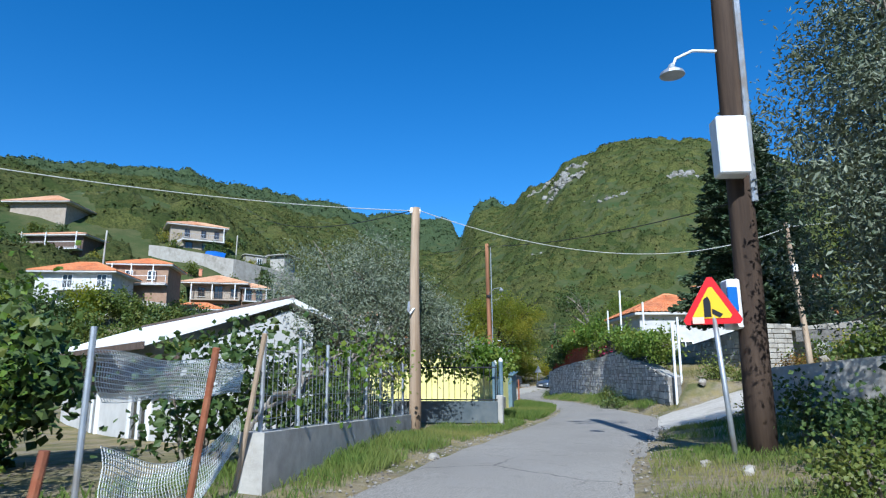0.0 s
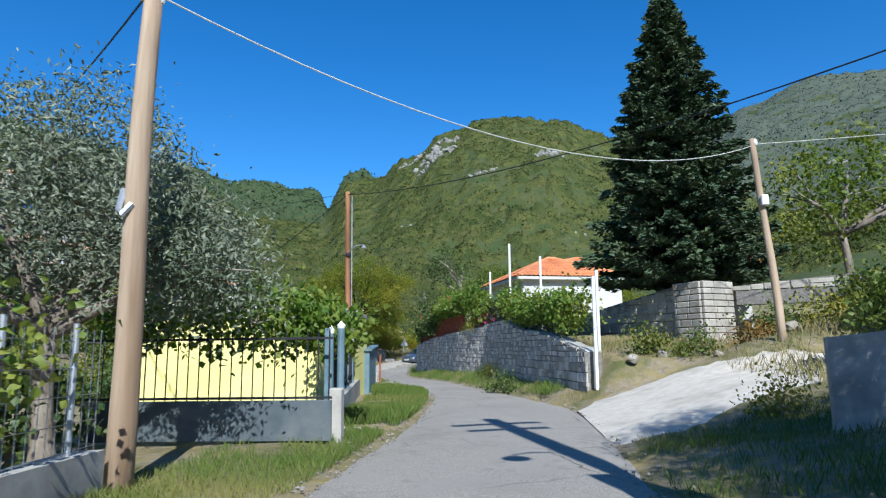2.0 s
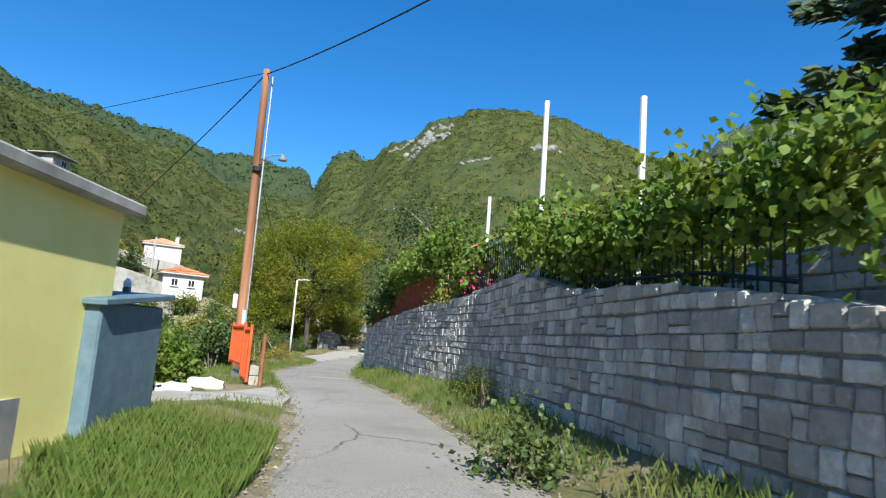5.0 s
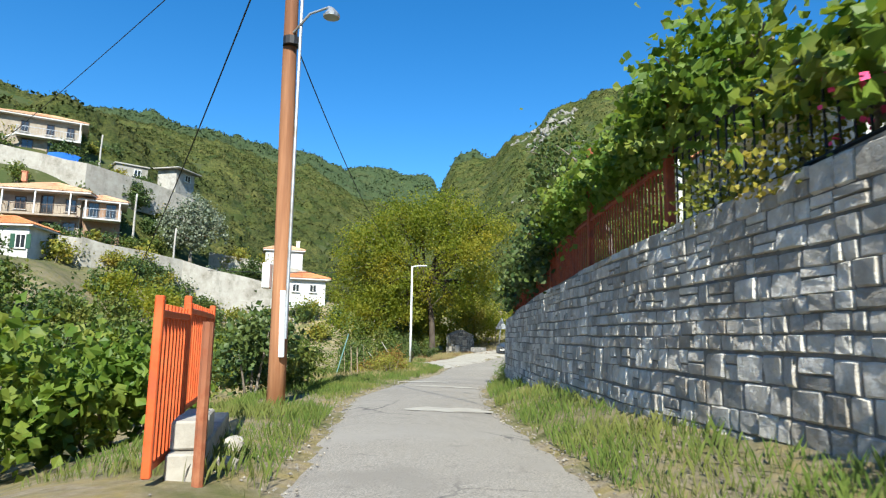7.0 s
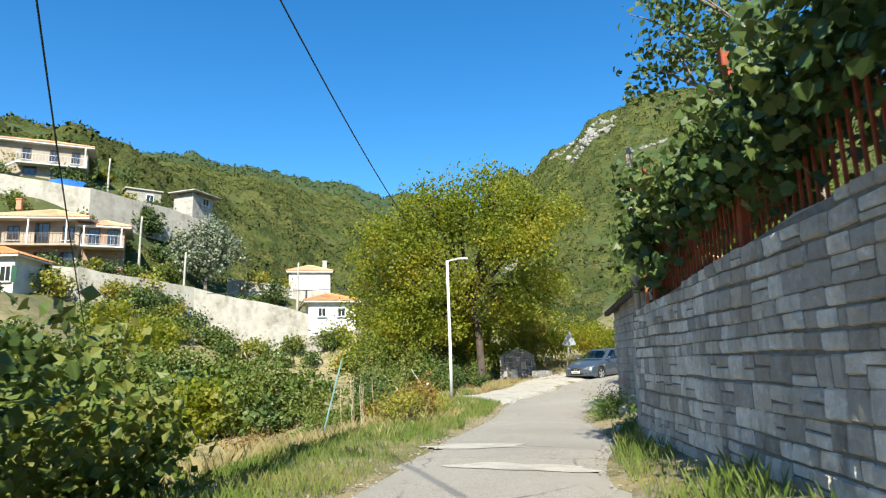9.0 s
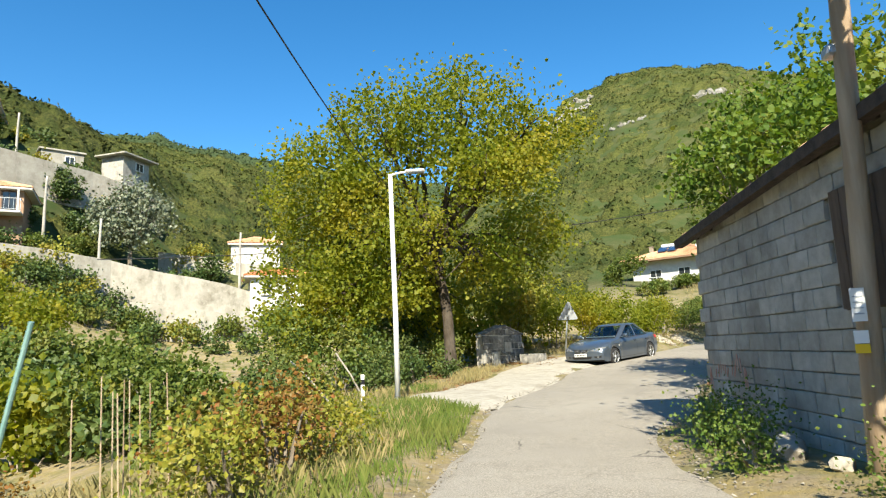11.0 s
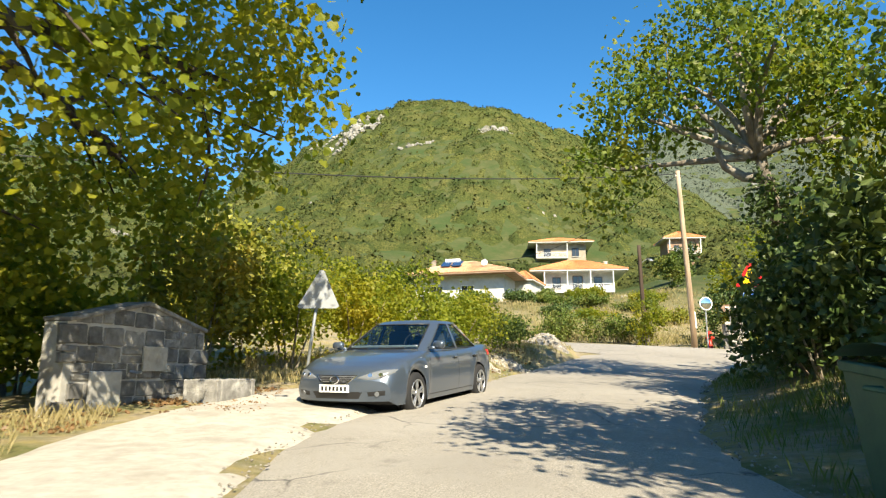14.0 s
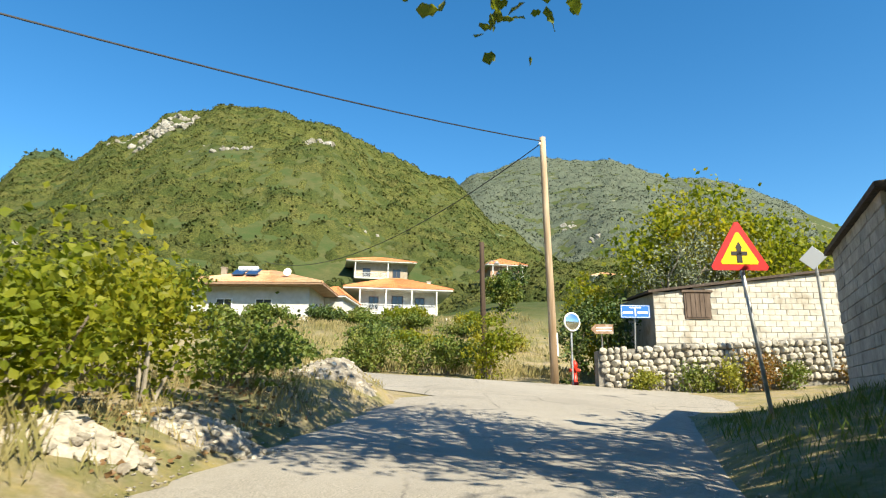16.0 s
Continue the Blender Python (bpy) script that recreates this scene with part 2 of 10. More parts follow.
surf("rock_pale", (0.17, 0.155, 0.13), (0.36, 0.345, 0.31), 0.5, (0.13, 0.125, 0.085), 0.3, bump=0.8, bscale=2, dist=0.3)
surf("faded_red", (0.42, 0.20, 0.16), (0.50, 0.30, 0.25), 8, (0.48, 0.44, 0.38), 5.0, rough=0.9, bump=0.2)
surf("pipe_green", (0.16, 0.30, 0.28), (0.24, 0.38, 0.35), 8, rough=0.55, bump=0.1)
surf("sign_brown", (0.22, 0.13, 0.075), (0.30, 0.19, 0.12), 6, (0.40, 0.33, 0.27), 3.0, rough=0.6, bump=0.1)
surf("plaster_white", (0.50, 0.49, 0.46), (0.62, 0.61, 0.58), 1.5, (0.44, 0.42, 0.38), 0.7, bump=0.15, bscale=40, lo3=0.6, hi3=0.8)
surf("plaster_old", (0.32, 0.295, 0.25), (0.42, 0.40, 0.345), 1.2, (0.20, 0.18, 0.14), 0.6, bump=0.5, bscale=20, lo3=0.55, hi3=0.7)
stain("plaster_old", 0.9, (0.13, 0.12, 0.09), 0.5, 0.7, 0.6, (1, 1, 0.35))
stain("plaster_old", 3.0, (0.46, 0.44, 0.385), 0.5, 0.68, 0.5)
surf("plaster_yellow", (0.86, 0.77, 0.26), (0.90, 0.82, 0.32), 1.0, (0.80, 0.70, 0.24), 0.6, bump=0.1, bscale=40)
surf("plaster_brown", (0.27, 0.17, 0.11), (0.36, 0.24, 0.16), 2.0, bump=0.3)
surf("plaster_beige", (0.29, 0.24, 0.18), (0.38, 0.325, 0.255), 2.0, (0.38, 0.32, 0.25), 0.8, bump=0.2)
surf("roof_white", (0.80, 0.79, 0.76), (0.86, 0.85, 0.83), 2.0, bump=0.05)
surf("tile", (0.58, 0.20, 0.075), (0.70, 0.30, 0.13), 4, (0.42, 0.17, 0.085), 0.8, rough=0.8, bump=0.4, bscale=25)
surf("tile_pale", (0.58, 0.33, 0.19), (0.68, 0.42, 0.26), 3, (0.48, 0.24, 0.13), 0.8, rough=0.85, bump=0.4, bscale=25)
surf("pole_wood", (0.36, 0.26, 0.17), (0.52, 0.41, 0.29), 9, (0.22, 0.15, 0.09), 2.0, stretch=(1, 1, 0.06), bump=0.7, bscale=40, dist=0.01)
surf("pole_brown", (0.30, 0.13, 0.06), (0.46, 0.23, 0.115), 9, (0.18, 0.08, 0.04), 2.0, stretch=(1, 1, 0.06), bump=0.7, bscale=40, dist=0.01)
surf("pole_dark", (0.045, 0.030, 0.021), (0.084, 0.057, 0.039), 9, stretch=(1, 1, 0.06), bump=0.7, bscale=40, dist=0.01)
surf("bark", (0.13, 0.105, 0.08), (0.27, 0.23, 0.18), 8, (0.36, 0.33, 0.27), 1.6, stretch=(1, 1, 0.35), bump=1.0, bscale=22)
surf("bark_pale", (0.40, 0.37, 0.31), (0.55, 0.52, 0.45), 8, (0.25, 0.22, 0.18), 1.6, stretch=(1, 1, 0.35), bump=0.8, bscale=22)
surf("steel_grey", (0.36, 0.39, 0.42), (0.46, 0.49, 0.52), 10, (0.30, 0.27, 0.23), 2.0, rough=0.5, metal=0.6, bump=0.1)
surf("rust", (0.26, 0.085, 0.04), (0.36, 0.15, 0.075), 12, (0.17, 0.06, 0.035), 3, rough=0.85, bump=0.3)
surf("red_paint", (0.55, 0.085, 0.02), (0.66, 0.13, 0.035), 7, (0.33, 0.07, 0.03), 3.5, rough=0.55, bump=0.15, lo3=0.58, hi3=0.72)
surf("red_old", (0.27, 0.055, 0.025), (0.36, 0.085, 0.035), 9, (0.17, 0.05, 0.03), 4.0, rough=0.7, bump=0.2)
surf("iron_black", (0.018, 0.019, 0.022), (0.035, 0.035, 0.038), 10, rough=0.5, bump=0.1)
surf("gate_grey", (0.075, 0.095, 0.105), (0.105, 0.125, 0.135), 5, (0.15, 0.165, 0.165), 1.5, rough=0.5, bump=0.1)
surf("blue_grey_paint", (0.10, 0.16, 0.19), (0.15, 0.22, 0.26), 6, rough=0.5, bump=0.1)
surf("white_paint", (0.76, 0.76, 0.74), (0.82, 0.82, 0.80), 4, (0.6, 0.58, 0.54), 3.0, rough=0.5, bump=0.1, lo3=0.62, hi3=0.75)
surf("net", (0.62, 0.64, 0.62), (0.74, 0.75, 0.73), 5, rough=0.8, bump=0.2)
surf("sack", (0.72, 0.69, 0.58), (0.82, 0.80, 0.70), 8, rough=0.8, bump=0.5, bscale=30)
surf("wood_dark", (0.085, 0.06, 0.045), (0.15, 0.11, 0.085), 8, stretch=(1, 1, 0.2), bump=0.5)
surf("roof_edge", (0.05, 0.038, 0.03), (0.10, 0.075, 0.06), 8, bump=0.6)
surf("bin_green", (0.030, 0.085, 0.055), (0.045, 0.115, 0.075), 6, (0.08, 0.11, 0.085), 3.0, rough=0.45, bump=0.1, lo3=0.6, hi3=0.75)
surf("terracotta", (0.48, 0.20, 0.11), (0.58, 0.28, 0.17), 8, bump=0.3)
plain("glass_dark", (0.03, 0.035, 0.04), 0.08, spec=0.8)
plain("sign_red", (0.62, 0.015, 0.02), 0.35)
plain("sign_yellow", (0.85, 0.55, 0.015), 0.35)
plain("sign_blue", (0.02, 0.14, 0.48), 0.35)
plain("sign_white", (0.8, 0.8, 0.78), 0.4)
plain("sign_black", (0.012, 0.012, 0.016), 0.4)
plain("sticker", (0.75, 0.55, 0.42), 0.6)
plain("cable", (0.012, 0.012, 0.014), 0.6)
plain("cable_pale", (0.55, 0.54, 0.48), 0.6)
plain("car_paint", (0.085, 0.11, 0.145), 0.3, metal=0.5, coat=0.8)
plain("alu_dull", (0.40, 0.42, 0.44), 0.5)
pane_glass("car_glass", (0.62, 0.70, 0.68))
plain("seat_cloth", (0.045, 0.048, 0.055), 0.9)
plain("tyre", (0.014, 0.014, 0.015), 0.85)
plain("alloy", (0.60, 0.61, 0.62), 0.3, metal=0.9)
plain("chrome", (0.75, 0.75, 0.76), 0.12, metal=1.0)
plain("black_plastic", (0.015, 0.015, 0.016), 0.5)
plain("lamp_glass", (0.15, 0.16, 0.17), 0.22, spec=0.6)
plain("blue_tarp", (0.02, 0.12, 0.45), 0.5)
plain("hydrant_red", (0.55, 0.03, 0.015), 0.4)
plain("orange_paint", (0.75, 0.12, 0.015), 0.5)
plain("pink_flower", (0.75, 0.06, 0.20), 0.7)
plain("panel_blue", (0.02, 0.05, 0.12), 0.1, spec=0.8)
leaf_mat("leaf_plane", (0.155, 0.215, 0.022), (0.34, 0.365, 0.042), (0.47, 0.40, 0.05), trans=0.64, patch=0.45)
leaf_mat("leaf_walnut", (0.085, 0.15, 0.02), (0.19, 0.25, 0.035), (0.32, 0.31, 0.05), trans=0.5, patch=0.5)
leaf_mat("leaf_fig", (0.075, 0.15, 0.02), (0.17, 0.25, 0.035), (0.28, 0.29, 0.05), trans=0.5, patch=0.6)
leaf_mat("leaf_olive", (0.11, 0.14, 0.085), (0.27, 0.295, 0.205), (0.075, 0.105, 0.055), rough=0.45, trans=0.15, patch=1.3)
leaf_mat("leaf_vine", (0.08, 0.16, 0.02), (0.20, 0.29, 0.04), (0.30, 0.32, 0.06), trans=0.45, patch=1.2)
leaf_mat("leaf_fir", (0.032, 0.06, 0.03), (0.075, 0.112, 0.052), (0.10, 0.135, 0.06), rough=0.55, trans=0.05, patch=0.9)
leaf_mat("leaf_bush", (0.07, 0.12, 0.022), (0.16, 0.205, 0.04), (0.24, 0.23, 0.05), patch=0.8)
leaf_mat("leaf_dark", (0.035, 0.07, 0.018), (0.085, 0.13, 0.03), (0.13, 0.16, 0.04), patch=0.9, trans=0.2)
leaf_mat("leaf_yellow", (0.17, 0.20, 0.03), (0.32, 0.31, 0.045), (0.37, 0.27, 0.04), patch=0.9)
leaf_mat("leaf_red", (0.30, 0.10, 0.03), (0.16, 0.18, 0.03), (0.11, 0.16, 0.03), patch=1.5)
leaf_mat("grass", (0.075, 0.13, 0.022), (0.16, 0.21, 0.045), (0.25, 0.24, 0.075), trans=0.25, patch=0.55)
leaf_mat("grass_dry", (0.25, 0.205, 0.09), (0.38, 0.315, 0.155), (0.15, 0.16, 0.05), trans=0.2, patch=0.6)
leaf_mat("leaf_weed", (0.065, 0.13, 0.02), (0.15, 0.22, 0.04), (0.20, 0.24, 0.05), trans=0.35, patch=2.0)
leaf_mat("leaf_rust", (0.28, 0.12, 0.03), (0.20, 0.16, 0.04), (0.34, 0.20, 0.05), patch=1.5)
leaf_mat("litter", (0.16, 0.085, 0.035), (0.26, 0.16, 0.07), (0.12, 0.07, 0.035), trans=0.1)

# ---------------------------------------------------------------- mesh helpers


def np_mesh(name, v, f, mat, parent=None, label="", smooth=False):
    """One mesh object out of arrays of corners and faces (all with the same number of corners)."""
    v, f = np.asarray(v, np.float32), np.asarray(f, np.int32)
    me = bpy.data.meshes.new(name)
    me.vertices.add(len(v))
    me.vertices.foreach_set("co", v.ravel())
    k = f.shape[1]
    me.loops.add(f.size)
    me.loops.foreach_set("vertex_index", f.ravel())
    me.polygons.add(len(f))
    me.polygons.foreach_set("loop_start", np.arange(0, f.size, k, dtype=np.int32))
    me.polygons.foreach_set("loop_total", np.full(len(f), k, np.int32))
    me.polygons.foreach_set("use_smooth", np.full(len(f), smooth))
    me.update(calc_edges=True)
    me.materials.append(MATS[mat])
    ob = new(name, me)
    ob.parent = parent
    if label:
        ob["label"] = label
    return ob


class Geo:
    """Gathers corners and faces of one mesh."""

    def __init__(self):
        self.v, self.f = [], []

    def add(self, v, f):
        n = len(self.v)
        self.v += [tuple(p) for p in v]
        self.f += [tuple(i + n for i in q) for q in f]
        return self

    def box(self, c, s, m=None, ch=0.0):
        """A box with its centre, size and an optional turn; ch: width of the chamfered edges."""
        hx, hy, hz = s[0] / 2, s[1] / 2, s[2] / 2
        if ch <= 0:
            v = [(x, y, z) for x in (-hx, hx) for y in (-hy, hy) for z in (-hz, hz)]
            f = [(0, 1, 3, 2), (4, 6, 7, 5), (0, 4, 5, 1), (2, 3, 7, 6), (0, 2, 6, 4), (1, 5, 7, 3)]
        else:
            ch = min(ch, hx * 0.6, hy * 0.6, hz * 0.6)
            v, ids = [], {}
            for sx in (-1, 1):
                for sy in (-1, 1):
                    for sz in (-1, 1):
                        for a in range(3):
                            p = [sx * hx, sy * hy, sz * hz]
                            for b in range(3):
                                if b != a:
                                    p[b] -= (sx, sy, sz)[b] * ch
                            ids[sx, sy, sz, a] = len(v)
                            v.append(tuple(p))
            f = []
            for a in range(3):
                b, c2 = (a + 1) % 3, (a + 2) % 3
                for s1 in (-1, 1):
                    q = []
                    for u, w in ((-1, -1), (1, -1), (1, 1), (-1, 1)):
                        k = [0, 0, 0]
                        k[a], k[b], k[c2] = s1, u, w
                        q.append(ids[(*k, a)])
                    f.append(tuple(q if s1 > 0 else q[::-1]))
                    for s2 in (-1, 1):
                        q = []
                        for w in (-1, 1):
                            k = [0, 0, 0]
                            k[a], k[b], k[c2] = s1, s2, w
                            q.append((ids[(*k, a)], ids[(*k, b)]))
                        f.append((q[0][0], q[0][1], q[1][1], q[1][0]) if s1 * s2 > 0 else (q[0][1], q[0][0], q[1][0], q[1][1]))
            for sx in (-1, 1):
                for sy in (-1, 1):
                    for sz in (-1, 1):
                        t = [ids[sx, sy, sz, a] for a in range(3)]
                        f.append(tuple(t if sx * sy * sz > 0 else t[::-1]))
        mm = (Matrix.Translation(c) @ m.to_4x4()) if m is not None else Matrix.Translation(c)
        return self.add([mm @ Vector(p) for p in v], f)

    def tube(self, pts, rad, n=8, cap=True):
        """A round bar along points, with one radius or a radius for each point."""
        pts = [Vector(p) for p in pts]
        rad = [rad] * len(pts) if isinstance(rad, (int, float)) else rad
        v, f = [], []
        side = None
        for i, p in enumerate(pts):
            d = (pts[min(i + 1, len(pts) - 1)] - pts[max(i - 1, 0)]).normalized()
            if side is None:
                side = d.orthogonal().normalized()
            side = (side - d * side.dot(d)).normalized()
            up = d.cross(side)
            for k in range(n):
                a = 2 * math.pi * k / n
                v.append(p + (side * math.cos(a) + up * math.sin(a)) * rad[i])
        for i in range(len(pts) - 1):
            for k in range(n):
                a, b = i * n + k, i * n + (k + 1) % n
                f.append((a, b, b + n, a + n))
        if cap:
            f += [tuple(range(n))[::-1], tuple(range((len(pts) - 1) * n, len(pts) * n))]
        return self.add(v, f)

    def prism(self, poly, depth, m):
        """A flat outline (x, y) drawn out by depth along z, placed by m."""
        n = len(poly)
        v = [m @ Vector((x, y, 0)) for x, y in poly] + [m @ Vector((x, y, depth)) for x, y in poly]
        return self.add(v, [tuple(range(n))[::-1], tuple(range(n, 2 * n))] + [(i, (i + 1) % n, (i + 1) % n + n, i + n) for i in range(n)])

    def ob(self, name, mat, parent=None, label="", smooth=False):
        me = bpy.data.meshes.new(name)
        me.from_pydata([tuple(p) for p in self.v], [], self.f)
        if smooth:
            me.polygons.foreach_set("use_smooth", np.full(len(me.polygons), True))
        me.update()
        me.materials.append(MATS[mat])
        o = new(name, me)
        o.parent = parent
        if label:
            o["label"] = label
        return o


def part(name, bm, material, parent, label="", smooth=False):
    me = bpy.data.meshes.new(name)
    bmesh.ops.recalc_face_normals(bm, faces=bm.faces)
    bm.to_mesh(me)
    bm.free()
    if smooth:
        me.polygons.foreach_set("use_smooth", np.full(len(me.polygons), True))
    me.materials.append(MATS[material])
    o = new(name, me)
    o.parent = parent
    if label:
        o["label"] = label
    return o


def thing(name, m, label, category, group="", kind=""):
    ob = new(name)
    ob.matrix_world = m if isinstance(m, Matrix) else pose(*m)
    ob.empty_display_size = 0.2
    return tagged(ob, label, category, group, kind)


def smooth01(x):
    x = np.clip(x, 0, 1)
    return x * x * (3 - 2 * x)


rng = np.random.default_rng(7)

# ---------------------------------------------------------------- the lie of the land
ROAD_Y = [-120, -75, -60, -55, -51.5, -47.5, -35.7, -31, -26.4, -15, -11, -6.6, -1.7, 3.6, 9, 11.6, 20.2, 30, 45, 70]
ROAD_Z = [0.0, 0.15, 0.20, 0.27, 0.24, 0.14, 0.09, 0.0, 0.0, -0.23, -0.29, -0.42, -0.40, -0.25, -0.04, 0.16, 0.62, 1.65, 2.8, 5.0]
LEFT_Y = [-120, -55, -50, -44.5, -40, -36, -31.4, -27.4, -20.4, -17.9, -10.3, -4.3, -1.5, 0.0, 2.7, 4.6, 8.4, 9.6, 16, 20, 26.2, 32, 45]
LEFT_X = [9.2, 8.6, 8.55, 8.9, 9.1, 8.97, 8.03, 6.9, 4.6, 3.9, 3.0, 2.48, 2.0, 1.95, 2.36, 2.75, 2.9, 3.3, 6.3, 8.3, 12.3, 11.2, 4]
RIGHT_Y = [-120, -54.4, -50.5, -49, -42.7, -39.6, -34, -30.7, -28, -26.3, -23.6, -20.6, -14.5, -12.5, -11, -9.2, -7.9, -6.0, -4.2, -2.4, -1.3, 1, 3.0, 4.4, 5.8, 7.9, 15.5, 22.3, 26.2, 45]
RIGHT_X = [11.6, 11.2, 11.4, 11.6, 12.4, 12.25, 10.95, 10.25, 9.63, 9.1, 8.4, 7.45, 6.2, 6.05, 6.1, 5.95, 5.6, 5.2, 5.05, 5.3, 6.1, 6.3, 6.5, 6.9, 7.3, 7.75, 11.9, 17.6, 20.5, 34]
WALL_Y = [-39.0, -35.6, -33.0, -31.1, -28.5, -27, -24, -21, -17, -12.5]
WALL_X = [12.64, 12.0, 11.6, 11.25, 10.88, 10.42, 9.42, 8.58, 7.55, 6.47]
WALL_TOP = [1.22, 1.75, 1.9, 2.3, 2.3, 2.22, 2.1, 2.03, 1.88, 1.58]


def road_z(y):
    y = np.asarray(y, float)
    return sum(np.interp(y + d, ROAD_Y, ROAD_Z) for d in (-2, -1, 0, 1, 2)) / 5


def left_x(y):
    y = np.asarray(y, float)
    return sum(np.interp(y + d, LEFT_Y, LEFT_X) for d in (-1, 0, 1)) / 3


def right_x(y):
    y = np.asarray(y, float)
    return sum(np.interp(y + d, RIGHT_Y, RIGHT_X) for d in (-1, 0, 1)) / 3


LEFT_BAND, RIGHT_BAND, FAR_BAND = [], [], []


def band(rows, at, *pairs):
    rows.append((at, [p[0] for p in pairs], [p[1] for p in pairs]))


# how the ground rises or falls away from the road's edges: (metres from the edge, height)
band(LEFT_BAND, -120, (0, 0), (2, 0.1), (8, 0.2), (30, 0.0))
band(LEFT_BAND, -58, (0, 0), (1, 0.08), (4, 0.0), (12, -0.2), (30, 0.0))
band(LEFT_BAND, -46, (0, 0), (1, 0.06), (4, 0.0), (12, -0.3), (30, -0.5))
band(LEFT_BAND, -30, (0, 0), (1, 0.1), (2, 0.0), (5, -0.4), (12, -1.0), (30, -2))
band(LEFT_BAND, -26, (0, 0), (0.8, 0.05), (1.6, 0.0), (5, -1.0), (12, -2.2), (30, -3))
band(LEFT_BAND, -3, (0, 0.0), (1.5, 0.1), (5, -0.7), (12, -2.2), (30, -3))
band(LEFT_BAND, 3, (0, 0), (3, 0.05), (5, -0.1), (12, -1.2), (30, -3))
band(LEFT_BAND, 13, (0, 0), (3, 0.1), (6, 0.1), (12, -0.6), (30, -2))
band(LEFT_BAND, 17, (0, 0.05), (0.9, 0.35), (2.5, 0.5), (8, 0.2), (30, 0))
band(LEFT_BAND, 30, (0, 0.1), (0.8, 0.5), (2.5, 0.6), (8, 0.6), (30, 2))
band(RIGHT_BAND, -120, (0, 0), (2, 0.1), (6, 0.8), (12, 1.6), (30, 3))
band(RIGHT_BAND, -49, (0, 0), (1.5, 0.12), (3.5, 0.5), (7, 1.3), (30, 3))
band(RIGHT_BAND, -46, (0, 0), (1.2, 0.15), (2.2, 0.38), (3.5, 0.75), (8, 1.5), (30, 4))
band(RIGHT_BAND, -44, (0, 0), (1.0, 0.22), (2.0, 0.5), (3.5, 0.75), (8, 1.1), (30, 3.5))
band(RIGHT_BAND, -41.7, (0, 0.03), (1.0, 0.25), (2.0, 0.55), (3.6, 0.85), (8, 1.15), (30, 3.5))
band(RIGHT_BAND, -40.2, (0, 0.05), (1.0, 0.28), (2.2, 0.72), (3.8, 1.3), (8, 2.0), (30, 4))
band(RIGHT_BAND, -38, (0, 0.1), (0.5, 0.25), (1.4, 0.75), (3.0, 1.15), (4.4, 1.7), (5.6, 2.5), (8, 2.9), (30, 4.5))
band(RIGHT_BAND, -34, (0, 0), (0.5, 0.2), (1.2, 0.5), (3.0, 1.4), (8, 2.2), (30, 4))
band(RIGHT_BAND, -24, (0, 0), (0.4, 0.15), (1.0, 0.35), (3.0, 2), (8, 2.4), (30, 4))
band(RIGHT_BAND, -12, (0, 0), (0.4, 0.12), (1.0, 0.3), (3.0, 1.2), (8, 1.8), (30, 4))
band(RIGHT_BAND, -8, (0, 0), (0.8, 0.1), (3.0, 0.2), (8, 0.6), (30, 3))
band(RIGHT_BAND, 4, (0, 0), (0.8, 0.05), (3.0, 0.25), (8, 1.0), (30, 4))
band(RIGHT_BAND, 10, (0, 0), (0.8, 0.1), (2.5, 0.6), (6, 1.3), (30, 5))
band(RIGHT_BAND, 18, (0, 0.05), (1.0, 0.45), (3, 0.9), (6, 1.3), (30, 5))
band(RIGHT_BAND, 24, (0, 0.0), (1.0, 0.0), (3, 0.1), (8, 0.6), (30, 4))
band(RIGHT_BAND, 45, (0, 0), (30, 4))

# height of the hills by bearing (degrees, clockwise from +y) and distance from the middle of the lane
band(FAR_BAND, -180, (0, 0), (60, 4), (200, 30), (500, 80), (3000, 90))
band(FAR_BAND, -100, (0, 0), (40, 3), (80, 14), (200, 60), (500, 100), (3000, 110))
band(FAR_BAND, -68, (0, 0), (18, -2), (36, 2), (50, 8), (70, 15), (100, 28), (135, 46), (300, 75), (900, 150), (3000, 150))
band(FAR_BAND, -54, (0, 0), (20, -2.5), (36, 0.5), (55, 8), (72, 19), (92, 29), (105, 37), (125, 42), (170, 53), (320, 96), (700, 212), (900, 225), (3000, 220))
band(FAR_BAND, -46, (0, 0), (22, -3), (45, 0), (64, 9), (80, 19), (98, 32), (112, 38), (130, 42), (165, 51), (200, 62), (420, 130), (800, 252), (900, 258), (3000, 260))
band(FAR_BAND, -40.5, (0, 0), (22, -3), (48, 0), (70, 8.5), (95, 22), (115, 32), (150, 45), (200, 58), (420, 130), (740, 240), (900, 246), (3000, 246))
band(FAR_BAND, -36, (0, 0), (22, -3), (50, 0), (75, 7), (110, 20), (200, 54), (420, 126), (720, 222), (1200, 226), (3000, 226))
band(FAR_BAND, -27, (0, 0), (22, -3), (55, 0), (79, 5), (120, 16), (220, 48), (450, 122), (720, 210), (1200, 212), (3000, 200))
band(FAR_BAND, -20, (0, 0), (22, -2), (60, 1), (100, 8), (220, 38), (500, 115), (900, 246), (1200, 235), (3000, 200))
band(FAR_BAND, -14.6, (0, 0), (25, -1), (60, 2), (100, 8), (220, 36), (500, 110), (980, 256), (1200, 245), (3000, 200))
band(FAR_BAND, -12.0, (0, 0), (25, -0.7), (60, 2.5), (100, 9), (220, 42), (370, 100), (480, 143), (600, 130), (3000, 170))
band(FAR_BAND, -10.4, (0, 0), (25, -0.5), (60, 3), (100, 9), (220, 45), (370, 104), (480, 148), (600, 130), (3000, 150))
